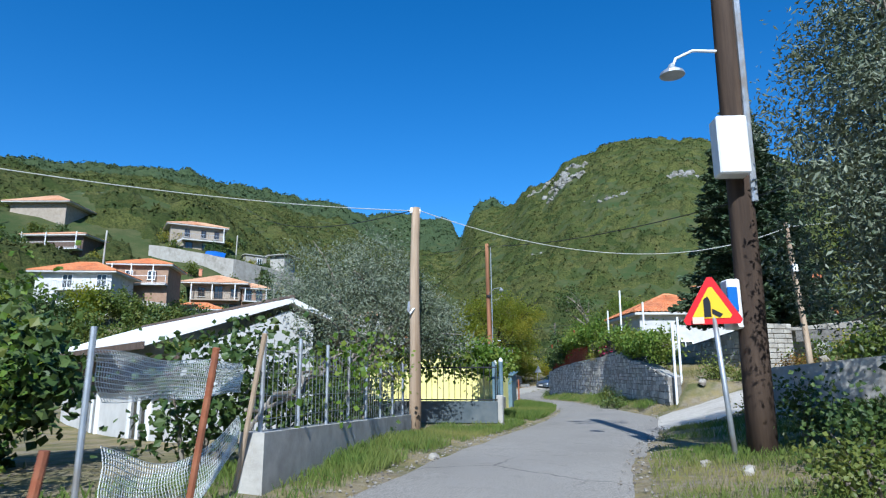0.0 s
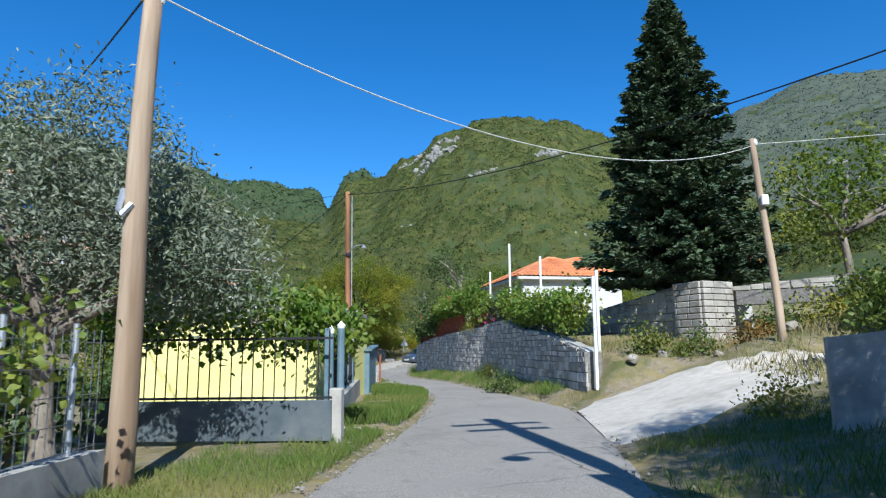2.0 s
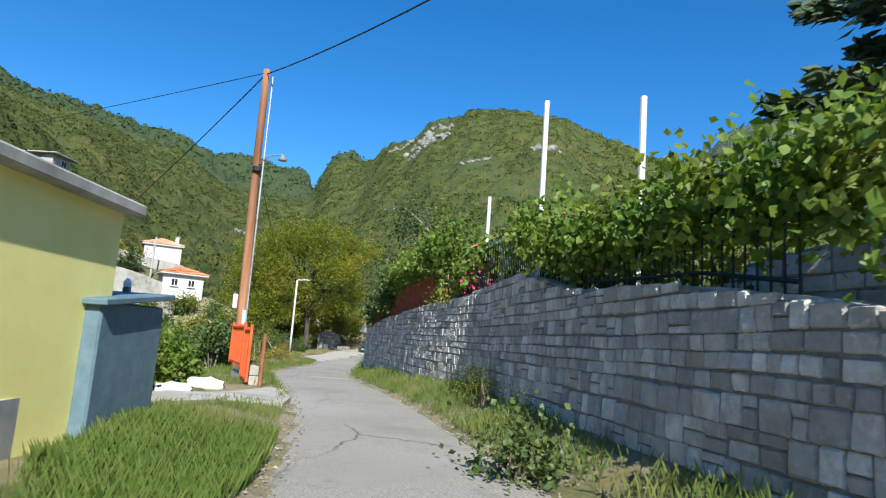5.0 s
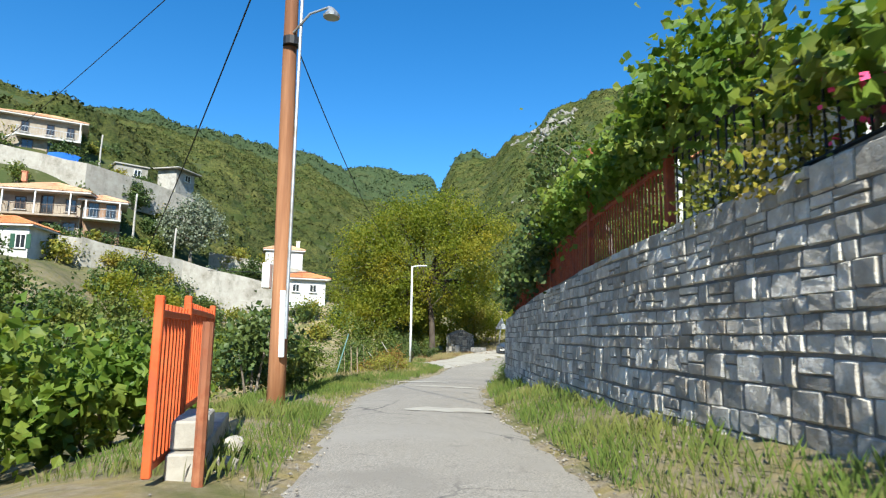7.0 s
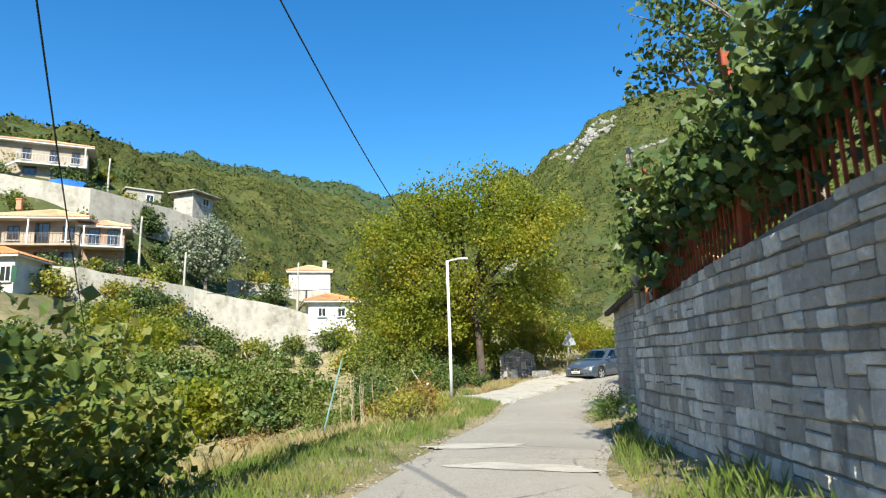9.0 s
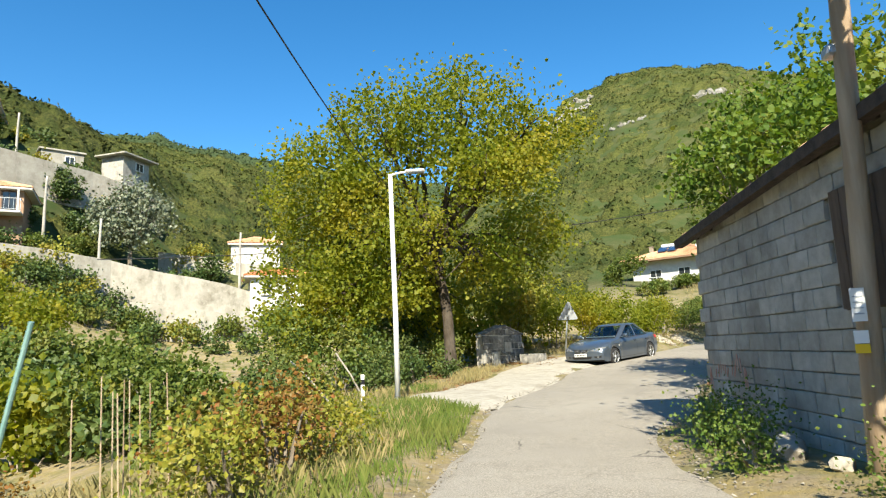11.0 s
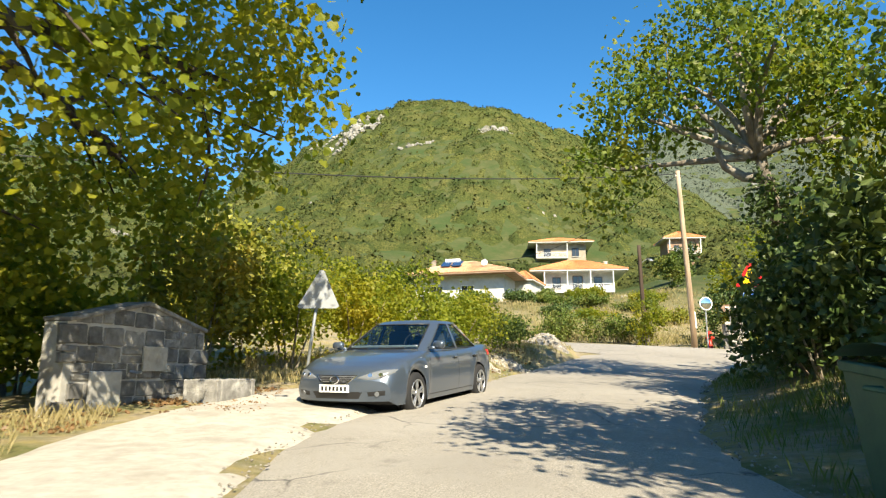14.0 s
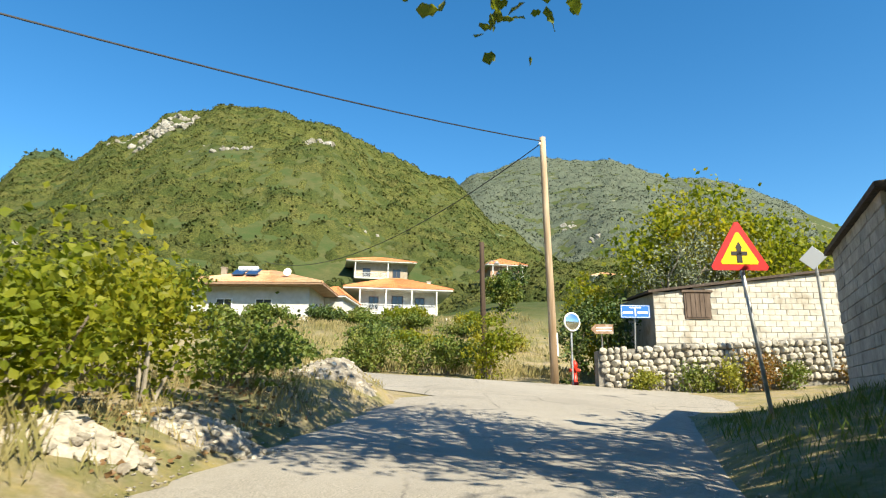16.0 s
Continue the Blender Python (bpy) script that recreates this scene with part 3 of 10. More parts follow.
band(FAR_BAND, -6, (0, 0), (40, 1), (70, 4), (100, 9), (200, 46), (290, 91), (370, 124), (480, 122), (3000, 120))
band(FAR_BAND, -2, (0, 0), (40, 1.5), (70, 5), (100, 10), (150, 26), (223, 66), (290, 106), (340, 131), (420, 126), (3000, 100))
band(FAR_BAND, 2, (0, 0), (50, 2.5), (80, 6), (110, 12), (150, 27), (223, 72), (290, 113), (350, 145), (420, 140), (3000, 100))
band(FAR_BAND, 5, (0, 0), (50, 2.5), (80, 6.5), (110, 11), (142, 22), (223, 74), (290, 117), (357, 151), (420, 146), (3000, 100))
band(FAR_BAND, 9, (0, 0), (50, 2.5), (80, 6.5), (105, 8.5), (142, 20), (223, 77), (290, 112), (350, 143), (420, 135), (3000, 100))
band(FAR_BAND, 15, (0, 0), (50, 3), (80, 7), (110, 11), (142, 19), (200, 50), (260, 82), (331, 120), (420, 110), (3000, 100))
band(FAR_BAND, 20, (0, 0), (50, 3.5), (80, 8), (142, 18), (200, 45), (260, 73), (331, 107), (420, 100), (1500, 445), (3000, 455))
band(FAR_BAND, 25, (0, 0), (50, 4), (100, 12), (142, 18), (220, 42), (331, 82), (420, 90), (1500, 538), (3000, 538))
band(FAR_BAND, 30, (0, 0), (50, 5), (100, 13), (142, 20), (220, 38), (331, 62), (500, 100), (1500, 575), (3000, 575))
band(FAR_BAND, 36, (0, 0), (50, 6), (100, 15), (220, 38), (400, 70), (1500, 558), (3000, 558))
band(FAR_BAND, 43, (0, 0), (50, 6), (100, 16), (220, 38), (400, 70), (1500, 494), (3000, 494))
band(FAR_BAND, 60, (0, 0), (50, 6), (100, 15), (220, 35), (600, 90), (1500, 300), (3000, 300))
band(FAR_BAND, 110, (0, 0), (50, 6), (100, 14), (300, 45), (1500, 150), (3000, 150))
band(FAR_BAND, 180, (0, 0), (60, 4), (200, 30), (500, 80), (3000, 90))


def bands(rows, at, out):
    """Heights between the rows' profiles, at a place along (at) and a distance out."""
    pos = np.array([r[0] for r in rows], float)
    k = np.clip(np.searchsorted(pos, at) - 1, 0, len(pos) - 2)
    w = np.clip((at - pos[k]) / (pos[k + 1] - pos[k]), 0, 1)
    w = w * w * (3 - 2 * w)
    prof = np.stack([np.interp(out, r[1], r[2]) for r in rows])
    i = np.arange(len(out))
    return prof[k, i] * (1 - w) + prof[k + 1, i] * w


def fbm(x, y, scale, seed=0.0):
    """A cheap smooth unevenness, about -1 to 1."""
    z = np.zeros_like(x)
    a = 1.0
    for k in range(4):
        s = 2.0 ** k / scale
        p, q = 1.7 * k + seed, 2.9 * k + 0.7 * seed
        z += a * np.sin(x * s * 0.83 + y * s * 0.55 + p + 1.3 * np.sin(y * s * 0.61 + q)) * np.sin(y * s * 0.79 - x * s * 0.47 + q + 1.1 * np.sin(x * s * 0.71 + p))
        a *= 0.5
    return z / 1.6


# heights of the village terraces (x, y, z)
TERRACE = np.array([(-48.4, 19.4, 10.7), (-42.2, 22.7, 10.5), (-39.7, 25.2, 10.3), (-52.2, 31.7, 21.7), (-57.6, 26.8, 22.6), (-49, 37.6, 20.8), (-47.8, 45.6, 21.6), (-45.6, 33.5, 15.5), (-52.6, 22.8, 16.4), (-46.4, 26.0, 15.4), (-57.6, 19.4, 17.6), (-43.8, 16.2, 7.2), (-37.2, 21.4, 6.6), (-43.6, 40.8, 15.6), (-34.6, 38.4, 9.6),
                    (-28.5, 40.6, 8.6), (-24.2, 34.8, 5.0), (-21.5, 35, 5.0), (-39.7, 20.2, 7.6), (-53, 14, 8.8), (-46, 14, 7.8), (-40, 13, 7.5), (-34, 29.4, 5.6), (-24.5, 32.5, 3.4), (-46.5, 4, 10.4), (-46, -4, 8.8), (-70, 14, 20.2), (-80, 20, 28)])


def land(x, y):
    """Height of the ground at places x, y (arrays)."""
    x, y = np.asarray(x, float).ravel(), np.asarray(y, float).ravel()
    base = road_z(y)
    dl, dr = left_x(y) - x, x - right_x(y)
    lo = np.where(dl > 0, bands(LEFT_BAND, y, np.maximum(dl, 0)), 0)
    ro = np.where(dr > 0, bands(RIGHT_BAND, y, np.maximum(dr, 0)), 0)
    near = base + lo + ro
    # terrace held by the stone wall
    xw, tw = np.interp(y, WALL_Y, WALL_X), np.interp(y, WALL_Y, WALL_TOP)
    on = (y > -39.5) & (y < -12.6)
    behind = smooth01((x - xw - 0.38) / 0.2)
    near = np.where(on, near * (1 - behind) + behind * (tw - 0.2 + 0.03 * np.clip(x - xw, 0, 30)), near)
    r = np.hypot(x - 7, y + 20)
    az = np.degrees(np.arctan2(x - 7, y + 20))
    far = bands(FAR_BAND, az, r)
    for k in range(len(TERRACE)):
        far += TERRACE_LIFT[k] * np.exp(-((x - TERRACE[k, 0]) ** 2 + (y - TERRACE[k, 1]) ** 2) / 50.0)
    far += fbm(x, y, 18.0) * np.clip((r - 60) / 60, 0, 1) * np.clip(r / 120, 0.5, 4.0) * 1.2
    d = np.maximum(np.maximum(dl, dr), 0)
    d = np.hypot(d, np.maximum(np.maximum(y - 34, -80 - y), 0))
    w = smooth01((d - 7) / 22)
    z = near * (1 - w) + far * w
    on_road = (dl < 0) & (dr < 0) & (y < 40)
    return np.where(on_road, z - 0.05, z + fbm(x, y, 0.9) * 0.03 * np.clip(d / 0.8, 0, 1))


TERRACE_LIFT = np.zeros(len(TERRACE))
spread = np.exp(-((TERRACE[:, None, :2] - TERRACE[None, :, :2]) ** 2).sum(-1) / 50.0) + 0.15 * np.eye(len(TERRACE))
TERRACE_LIFT = np.linalg.solve(spread, TERRACE[:, 2] - land(TERRACE[:, 0], TERRACE[:, 1]))


def land1(x, y):
    return float(land([x], [y])[0])


def spaced(a, b, step, reach, grow):
    mid = np.arange(a, b, step)
    out, s = [], step
    p = b
    while p < reach:
        out.append(p)
        s *= grow
        p += s
    neg, s, p = [], step, a
    while p > -reach:
        s *= grow
        p -= s
        neg.append(p)
    return np.array(neg[::-1] + list(mid) + out)


gx, gy = spaced(-3, 27, 0.36, 2600, 1.06), spaced(-62, 46, 0.42, 2600, 1.06)
GX, GY = np.meshgrid(gx, gy)
nx, ny = len(gx), len(gy)
idx = np.arange(nx * ny).reshape(ny, nx)
quads = np.stack([idx[:-1, :-1], idx[:-1, 1:], idx[1:, 1:], idx[1:, :-1]], -1).reshape(-1, 4)
ground = np_mesh("ground", np.stack([GX.ravel(), GY.ravel(), land(GX, GY)], 1), quads, "ground", smooth=True)
tagged(ground, "dry earth and grass verges rising to scrub-covered hills", "ground", kind="structure")

# ---------------------------------------------------------------- road surfaces


def strip(name, left, right, mat, cols=8, lift=0.012, ragged=0.1, step=0.4, height=None):
    """A paved strip between two edge lines, laid on the ground, with uneven edges."""
    def resample(p, n):
        p = np.array(p, float)
        s = np.concatenate([[0], np.cumsum(np.hypot(*np.diff(p, axis=0).T))])
        q = np.linspace(0, s[-1], n)
        return np.stack([np.interp(q, s, p[:, 0]), np.interp(q, s, p[:, 1])], 1)
    length = max(np.hypot(*np.diff(np.array(e, float), axis=0).T).sum() for e in (left, right))
    n = max(4, int(length / step))
    a, b = resample(left, n), resample(right, n)
    t = np.linspace(0, 1, cols + 1)
    g = a[:, None] * (1 - t[None, :, None]) + b[:, None] * t[None, :, None]
    out = np.zeros(cols + 1)
    out[0], out[-1] = -1, 1
    d = (b - a) / np.maximum(np.hypot(*(b - a).T), 0.01)[:, None]
    wob = fbm(g[..., 0], g[..., 1], 0.5) * ragged
    g = g + d[:, None] * (out[None, :] * wob)[..., None]
    x, y = g[..., 0].ravel(), g[..., 1].ravel()
    z = (height(x, y) if height else land(x, y)) + lift
    z = z.reshape(n, cols + 1)
    z[:, 0] -= 0.06
    z[:, -1] -= 0.06
    k = np.arange(n * (cols + 1)).reshape(n, cols + 1)
    f = np.stack([k[:-1, :-1], k[:-1, 1:], k[1:, 1:], k[1:, :-1]], -1).reshape(-1, 4)
    return np_mesh(name, np.stack([x, y, z.ravel()], 1), f, mat, smooth=True)


def lane_height(x, y):
    return road_z(y) + 0.02 * np.sin(np.pi * np.clip((x - left_x(y)) / (right_x(y) - left_x(y)), 0, 1))


ys = np.arange(-110, 26.3, 0.4)
road = strip("road", np.stack([left_x(ys), ys], 1), np.stack([right_x(ys), ys], 1), "asphalt", lift=0.0, ragged=0.14, height=lane_height)
tagged(road, "narrow grey asphalt lane, worn and cracked, grass at its edges", "road", kind="structure")
side_road = strip("side_road", [(0.5, 48), (7.2, 37.5), (11.0, 30.8), (13.2, 26.4), (18, 22.6), (24, 21), (45, 16)],
                  [(5.0, 51), (11.5, 41), (15.2, 35), (19.4, 31.0), (23, 28.2), (30, 25.3), (48, 19)], "asphalt", lift=0.03, ragged=0.1,
                  height=lambda x, y: road_z(y))
tagged(side_road, "grey asphalt cross lane at the junction", "road", kind="structure")
driveway = strip("driveway", [(12.2, -40.15), (13.2, -39.85), (14.3, -39.9), (15.4, -40.5), (17, -41.3), (20, -42.8)], [(11.9, -45.0), (12.7, -45.1), (13.6, -44.4), (15.0, -43.9), (17, -44.2), (20, -45.2)],
                 "concrete_drive", lift=0.05, ragged=0.15)
tagged(driveway, "pale cast concrete driveway branching uphill from the lane", "driveway", kind="structure")
LAY_X, LAY_Y = [2.0, 1.25, 0.7, -0.55, 0.1, 0.3, 0.75, 0.7, 1.3, 2.2, 3.0], [-0.75, -0.35, 0.15, 1.5, 2.6, 4.3, 5.3, 8.3, 10.8, 12.5, 13.4]


def on_lay_by(x, y):
    return (y > -0.8) & (y < 13.4) & (x > np.interp(y, LAY_Y, LAY_X) - 0.05)


lay_by = strip("lay_by", list(zip(LAY_X, LAY_Y)), [(float(left_x(y)) + 0.3, y) for y in (-0.6, 0.4, 2.0, 3.4, 5.0, 6.5, 8.0, 9.6, 11.2, 12.8)],
               "concrete_pale", lift=0.035, ragged=0.08)
tagged(lay_by, "bright pale concrete apron beside the lane", "pavement", kind="structure")
sill = [(5.55, -30.5), (6.1, -30.75), (6.7, -30.62), (7.3, -30.4), (7.68, -30.2), (7.5, -29.4), (7.25, -28.6), (6.95, -27.7), (6.6, -27.55), (6.45, -28.3), (6.35, -29.0), (6.0, -29.45), (5.5, -29.75), (5.3, -30.1)]
jag = [0.04 * math.sin(2.7 * k) for k in range(len(sill))]
top = [(x + j, y + 0.7 * j, float(road_z(y)) + 0.075 + 0.3 * j) for (x, y), j in zip(sill, jag)]
k = len(sill)
gate_sill = Geo().add(top + [(x + 0.0, y, z - 0.06) for x, y, z in top] + [(x, y, z - 0.7) for x, y, z in top] + [(6.5, -29.7, float(road_z(-29.7)) + 0.10)],
                      [(i, (i + 1) % k, 3 * k) for i in range(k)] + [(i + q, i + q + k, (i + 1) % k + q + k, (i + 1) % k + q) for i in range(k) for q in (0, k)]).ob("gate_sill", "concrete_pale")
tagged(gate_sill, "rough concrete sill in a field gateway", "pavement", kind="structure")


def patch(cx, cy, rx, ry, mat, label, seed):
    r = np.random.default_rng(seed)
    n = 26
    a = np.linspace(0, 2 * np.pi, n, endpoint=False)
    k = 1 + 0.28 * np.sin(2 * a + seed) + 0.15 * np.sin(5 * a + 2 * seed) + r.uniform(-0.1, 0.1, n)
    x, y = np.concatenate([[cx], cx + rx * k * np.cos(a)]), np.concatenate([[cy], cy + ry * k * np.sin(a)])
    z = lane_height(x, y) + 0.012
    z[1:] -= 0.004
    f = [(0, 1 + i, 1 + (i + 1) % n) for i in range(n)]
    return tagged(np_mesh("road_patch", np.stack([x, y, z], 1), np.array(f), mat), label, "road patch", kind="structure")


patch(6.6, -20.7, 0.55, 0.5, "concrete_pale", "pale cement repair patch in the asphalt", 1)
patch(5.1, -14.3, 0.7, 0.35, "concrete_pale", "pale cement repair patch in the asphalt", 2)
patch(4.0, -12.2, 0.9, 0.3, "concrete_pale", "pale cement repair patch in the asphalt", 5)

# ---------------------------------------------------------------- stone masonry


def wall_frame(xs, ys_):
    """Runs along a wall's foot line: gives place, direction and outward normal at a distance along it."""
    p = np.stack([xs, ys_], 1).astype(float)
    s = np.concatenate([[0], np.cumsum(np.hypot(*np.diff(p, axis=0).T))])
    def at(u):
        q = np.array([np.interp(u, s, p[:, 0]), np.interp(u, s, p[:, 1])])
        e = np.array([np.interp(u + 0.15, s, p[:, 0]), np.interp(u + 0.15, s, p[:, 1])]) - np.array([np.interp(u - 0.15, s, p[:, 0]), np.interp(u - 0.15, s, p[:, 1])])
        e /= np.hypot(*e)
        return q, e
    return s[-1], at


def stone_mesh(seed):
    """A roughly squared stone one unit long and high, with a hewn, uneven face and worn edges."""
    r = np.random.default_rng(seed)
    k = 5
    v, f = [], []
    slope, twist = r.uniform(-0.4, 0.4), r.uniform(-0.25, 0.25)
    px, pz = r.uniform(-0.14, 0.14), r.uniform(-0.12, 0.12)
    for j in range(k):
        for i in range(k):
            u, w = (-0.5, -0.44, px, 0.44, 0.5)[i], (-0.5, -0.42, pz, 0.42, 0.5)[j]
            edge = i in (0, k - 1) or j in (0, k - 1)
            corner = i in (0, k - 1) and j in (0, k - 1)
            bulge = r.uniform(-0.12, 0.12)
            v.append((u * (1 + r.uniform(-0.05, 0.02) - 0.05 * corner), (0.0 if edge else -0.6 + slope * u + twist * w + bulge), w * (1 + r.uniform(-0.07, 0.03) - 0.05 * corner)))
    n = len(v)
    rim = [0, 1, 2, 3, 4, 9, 14, 19, 24, 23, 22, 21, 20, 15, 10, 5]
    back = {a: n + q for q, a in enumerate(rim)}
    v += [(v[a][0], 1.2, v[a][2]) for a in rim]
    for j in range(k - 1):
        for i in range(k - 1):
            a = j * k + i
            f.append((a, a + 1, a + k + 1, a + k))
    for q in range(16):
        a, b = rim[q], rim[(q + 1) % 16]
        f.append((b, a, back[a], back[b]))
    me = bpy.data.meshes.new("stone")
    me.from_pydata(v, [], f)
    me.update()
    return me


STONES = [stone_mesh(s) for s in range(14)]


def masonry(wall, length, at, foot, top, mat, near_from, near_to, row=0.17, size=(0.22, 0.5), seed=1, face=0.0, proud=0.03, limit=290):
    """Coursed stones on a wall's face: those along the stretch near_from..near_to are single parts, the rest one mesh."""
    r = np.random.default_rng(seed)
    rest_v, rest_f, count = [], [], 0
    for me in STONES:
        if not me.materials:
            me.materials.append(MATS[mat])
    z0 = min(foot(u) for u in np.linspace(0, length, 40))
    z1 = max(top(u) for u in np.linspace(0, length, 40))
    z = z0
    pend = []
    while z < z1:
        h = row * r.choice((0.95, 1.15, 1.35, 1.6))
        u = -r.uniform(0, 0.2)
        while u < length:
            w = r.uniform(*size) * (1.15 if h > row else 0.95)
            m = u + w / 2
            zw = z + 0.010 * math.sin(1.3 * m + 9 * z) + 0.006 * math.sin(3.7 * m + 5 * z)
            if 0.02 < m < length - 0.02 and zw < top(m) - 0.05 and zw + h > foot(m):
                h_full, h = h, min(h, top(m) + 0.03 - zw)
                if h > row * 1.1 and r.random() < 0.3:
                    k = r.uniform(0.36, 0.64)
                    pend.append((m, w, zw, h * k))
                    if w > 0.34 and r.random() < 0.5:
                        q = w * r.uniform(0.35, 0.65)
                        pend += [(u + q / 2, q, zw + h * k, h * (1 - k)), (u + (q + w) / 2, w - q, zw + h * k, h * (1 - k))]
                    else:
                        pend.append((m, w, zw + h * k, h * (1 - k)))
                else:
                    pend.append((m, w, zw, h))
                h = h_full
            u += w
        z += h
    for m, w, zz, h in pend:
        p, e = at(m)
        nrm = np.array([-e[1], e[0]])
        j = 0.006
        rot = Matrix(((e[0], -nrm[0], 0), (e[1], -nrm[1], 0), (0, 0, 1))).to_4x4()
        turn = Matrix.Rotation(r.normal(0, 0.016), 4, "Y") @ Matrix.Rotation(r.normal(0, 0.03), 4, "Z") @ Matrix.Rotation(r.normal(-0.02, 0.03), 4, "X")
        mat4 = Matrix.Translation((p[0] + nrm[0] * face, p[1] + nrm[1] * face, zz + h / 2)) @ rot @ turn @ Matrix.Diagonal((w - 2 * j, proud * r.uniform(0.6, 1.5), h - 1.6 * j, 1))
        me = STONES[int(r.integers(len(STONES)))]
        if near_from <= m <= near_to and count < limit:
            o = new("stone", me)
            o.parent = wall
            o.material_slots[0].link = "OBJECT"
            o.material_slots[0].material = MATS[mat]
            o.matrix_world = mat4
            count += 1
        else:
            n = len(rest_v)
            rest_v += [tuple(mat4 @ v.co) for v in me.vertices]
            rest_f += [tuple(i + n for i in q.vertices) for q in me.polygons]
    if rest_v:
        g = Geo()
        g.v, g.f = rest_v, rest_f
        tagged(g.ob("stonework", mat, wall), kind="stuff")


def wall_body(name, length, at, foot, top, thick, mat, step=0.25, cap=None):
    """The core of a wall along its line, with a closed top and back."""
    n = max(2, int(length / step))
    v, f = [], []
    for i in range(n + 1):
        u = length * i / n
        p, e = at(min(max(u, 0.01), length - 0.01))
        nn = np.array([e[1], -e[0]])
        for q, z in ((p, foot(u) - 0.4), (p, top(u)), (p + nn * thick, top(u)), (p + nn * thick, foot(u) - 0.4)):
            v.append((q[0], q[1], z))
    for i in range(n):
        for k in range(4):
            a, b = 4 * i + k, 4 * i + (k + 1) % 4
            f.append((a, a + 4, b + 4, b))
    f += [(0, 1, 2, 3), (4 * n + 3, 4 * n + 2, 4 * n + 1, 4 * n)]
    return Geo().add(v, f).ob(name, mat)


WL, wall_at = wall_frame(np.array(WALL_X), np.array(WALL_Y))
wall_foot = lambda u: land1(wall_at(u)[0][0] - 0.25, wall_at(u)[0][1]) - 0.05
wall_top = lambda u: float(np.interp(wall_at(u)[0][1], WALL_Y, WALL_TOP))
stone_wall = wall_body("wall_lane", WL, wall_at, wall_foot, wall_top, 0.4, "mortar")
tagged(stone_wall, "grey coursed stone retaining wall beside the lane", "stone wall", kind="structure")

# ---------------------------------------------------------------- poles, lamps and wires


def wooden_pole(base, top, r0, r1, mat, label):
    p = thing("utility_pole", (0, 0, 0), label, "utility pole")
    b, t = Vector(base), Vector(top)
    pts = [b + (t - b) * k + Vector((0.012 * math.sin(7 * k), 0.012 * math.cos(5 * k), 0)) for k in np.linspace(0, 1, 9)]
    pts[0] -= Vector((0, 0, 0.4))
    Geo().tube(pts, [r0 + (r1 - r0) * k / 8 for k in range(9)], 12).ob("post", mat, p, smooth=True)
    return p


def insulator(p, at, mat="sign_white"):
    at = Vector(at)
    Geo().tube([at, at + Vector((0, 0, 0.05)), at + Vector((0, 0, 0.1)), at + Vector((0, 0, 0.13))], [0.03, 0.045, 0.03, 0.015], 8).ob("insulator", mat, p)


def wire(a, b, sag, r=0.012, mat="cable", label="thin black overhead cable between poles"):
    a, b = Vector(a), Vector(b)
    pts = [a + (b - a) * k - Vector((0, 0, sag * 4 * k * (1 - k))) for k in np.linspace(0, 1, 25)]
    return tagged(Geo().tube(pts, r, 5).ob("overhead_cable", mat), label, "cable")


def box_on(p, name, c, s, mat, yaw=0, label=""):
    return Geo().box(c, s, Matrix.Rotation(radians(yaw), 3, "Z"), 0.02).ob(name, mat, p, label)


P0 = Vector((12.65, -51.7, land1(12.65, -51.7)))
pole0 = wooden_pole(P0, P0 + Vector((0.05, -0.25, 8.2)), 0.17, 0.12, "pole_dark", "dark creosoted wooden utility pole with a white meter cabinet")
box_on(pole0, "meter_cabinet", P0 + Vector((-0.1, -0.42, 3.65)), (0.37, 0.25, 0.74), "white_paint", 12, "white metal meter cabinet")
box_on(pole0, "bracket", P0 + Vector((-0.04, -0.24, 3.65)), (0.1, 0.24, 0.5), "steel_grey", 12)
box_on(pole0, "meter_box", P0 + Vector((-0.2, -0.12, 1.75)), (0.16, 0.22, 0.6), "white_paint", 12, "small white box with a blue panel")
box_on(pole0, "meter_panel", P0 + Vector((-0.205, -0.24, 1.8)), (0.12, 0.03, 0.3), "sign_blue", 12, "blue panel")
Geo().tube([P0 + Vector((0.16, -0.2, 3.0)), P0 + Vector((0.2, -0.3, 8.3))], 0.045, 8).ob("conduit", "steel_grey", pole0)
arm = [P0 + Vector((-0.08, -0.2, 5.05)), P0 + Vector((-0.4, -0.25, 5.08)), P0 + Vector((-0.62, -0.28, 4.98)), P0 + Vector((-0.68, -0.3, 4.84))]
Geo().tube(arm, 0.02, 8).ob("lamp_arm", "white_paint", pole0)
Geo().tube([arm[-1] + Vector((0, 0, 0.06)), arm[-1], arm[-1] - Vector((0, 0, 0.06)), arm[-1] - Vector((0, 0, 0.1))], [0.03, 0.06, 0.15, 0.16], 14).ob("lamp_shade", "steel_grey", pole0)
Geo().box(P0 + Vector((0.0, -0.25, 7.6)), (1.5, 0.1, 0.12), Matrix.Rotation(radians(18), 3, "Z"), 0.01).ob("crossarm", "pole_dark", pole0)
Geo().box(P0 + Vector((0.0, -0.25, 7.0)), (1.3, 0.1, 0.12), Matrix.Rotation(radians(18), 3, "Z"), 0.01).ob("crossarm", "pole_dark", pole0)

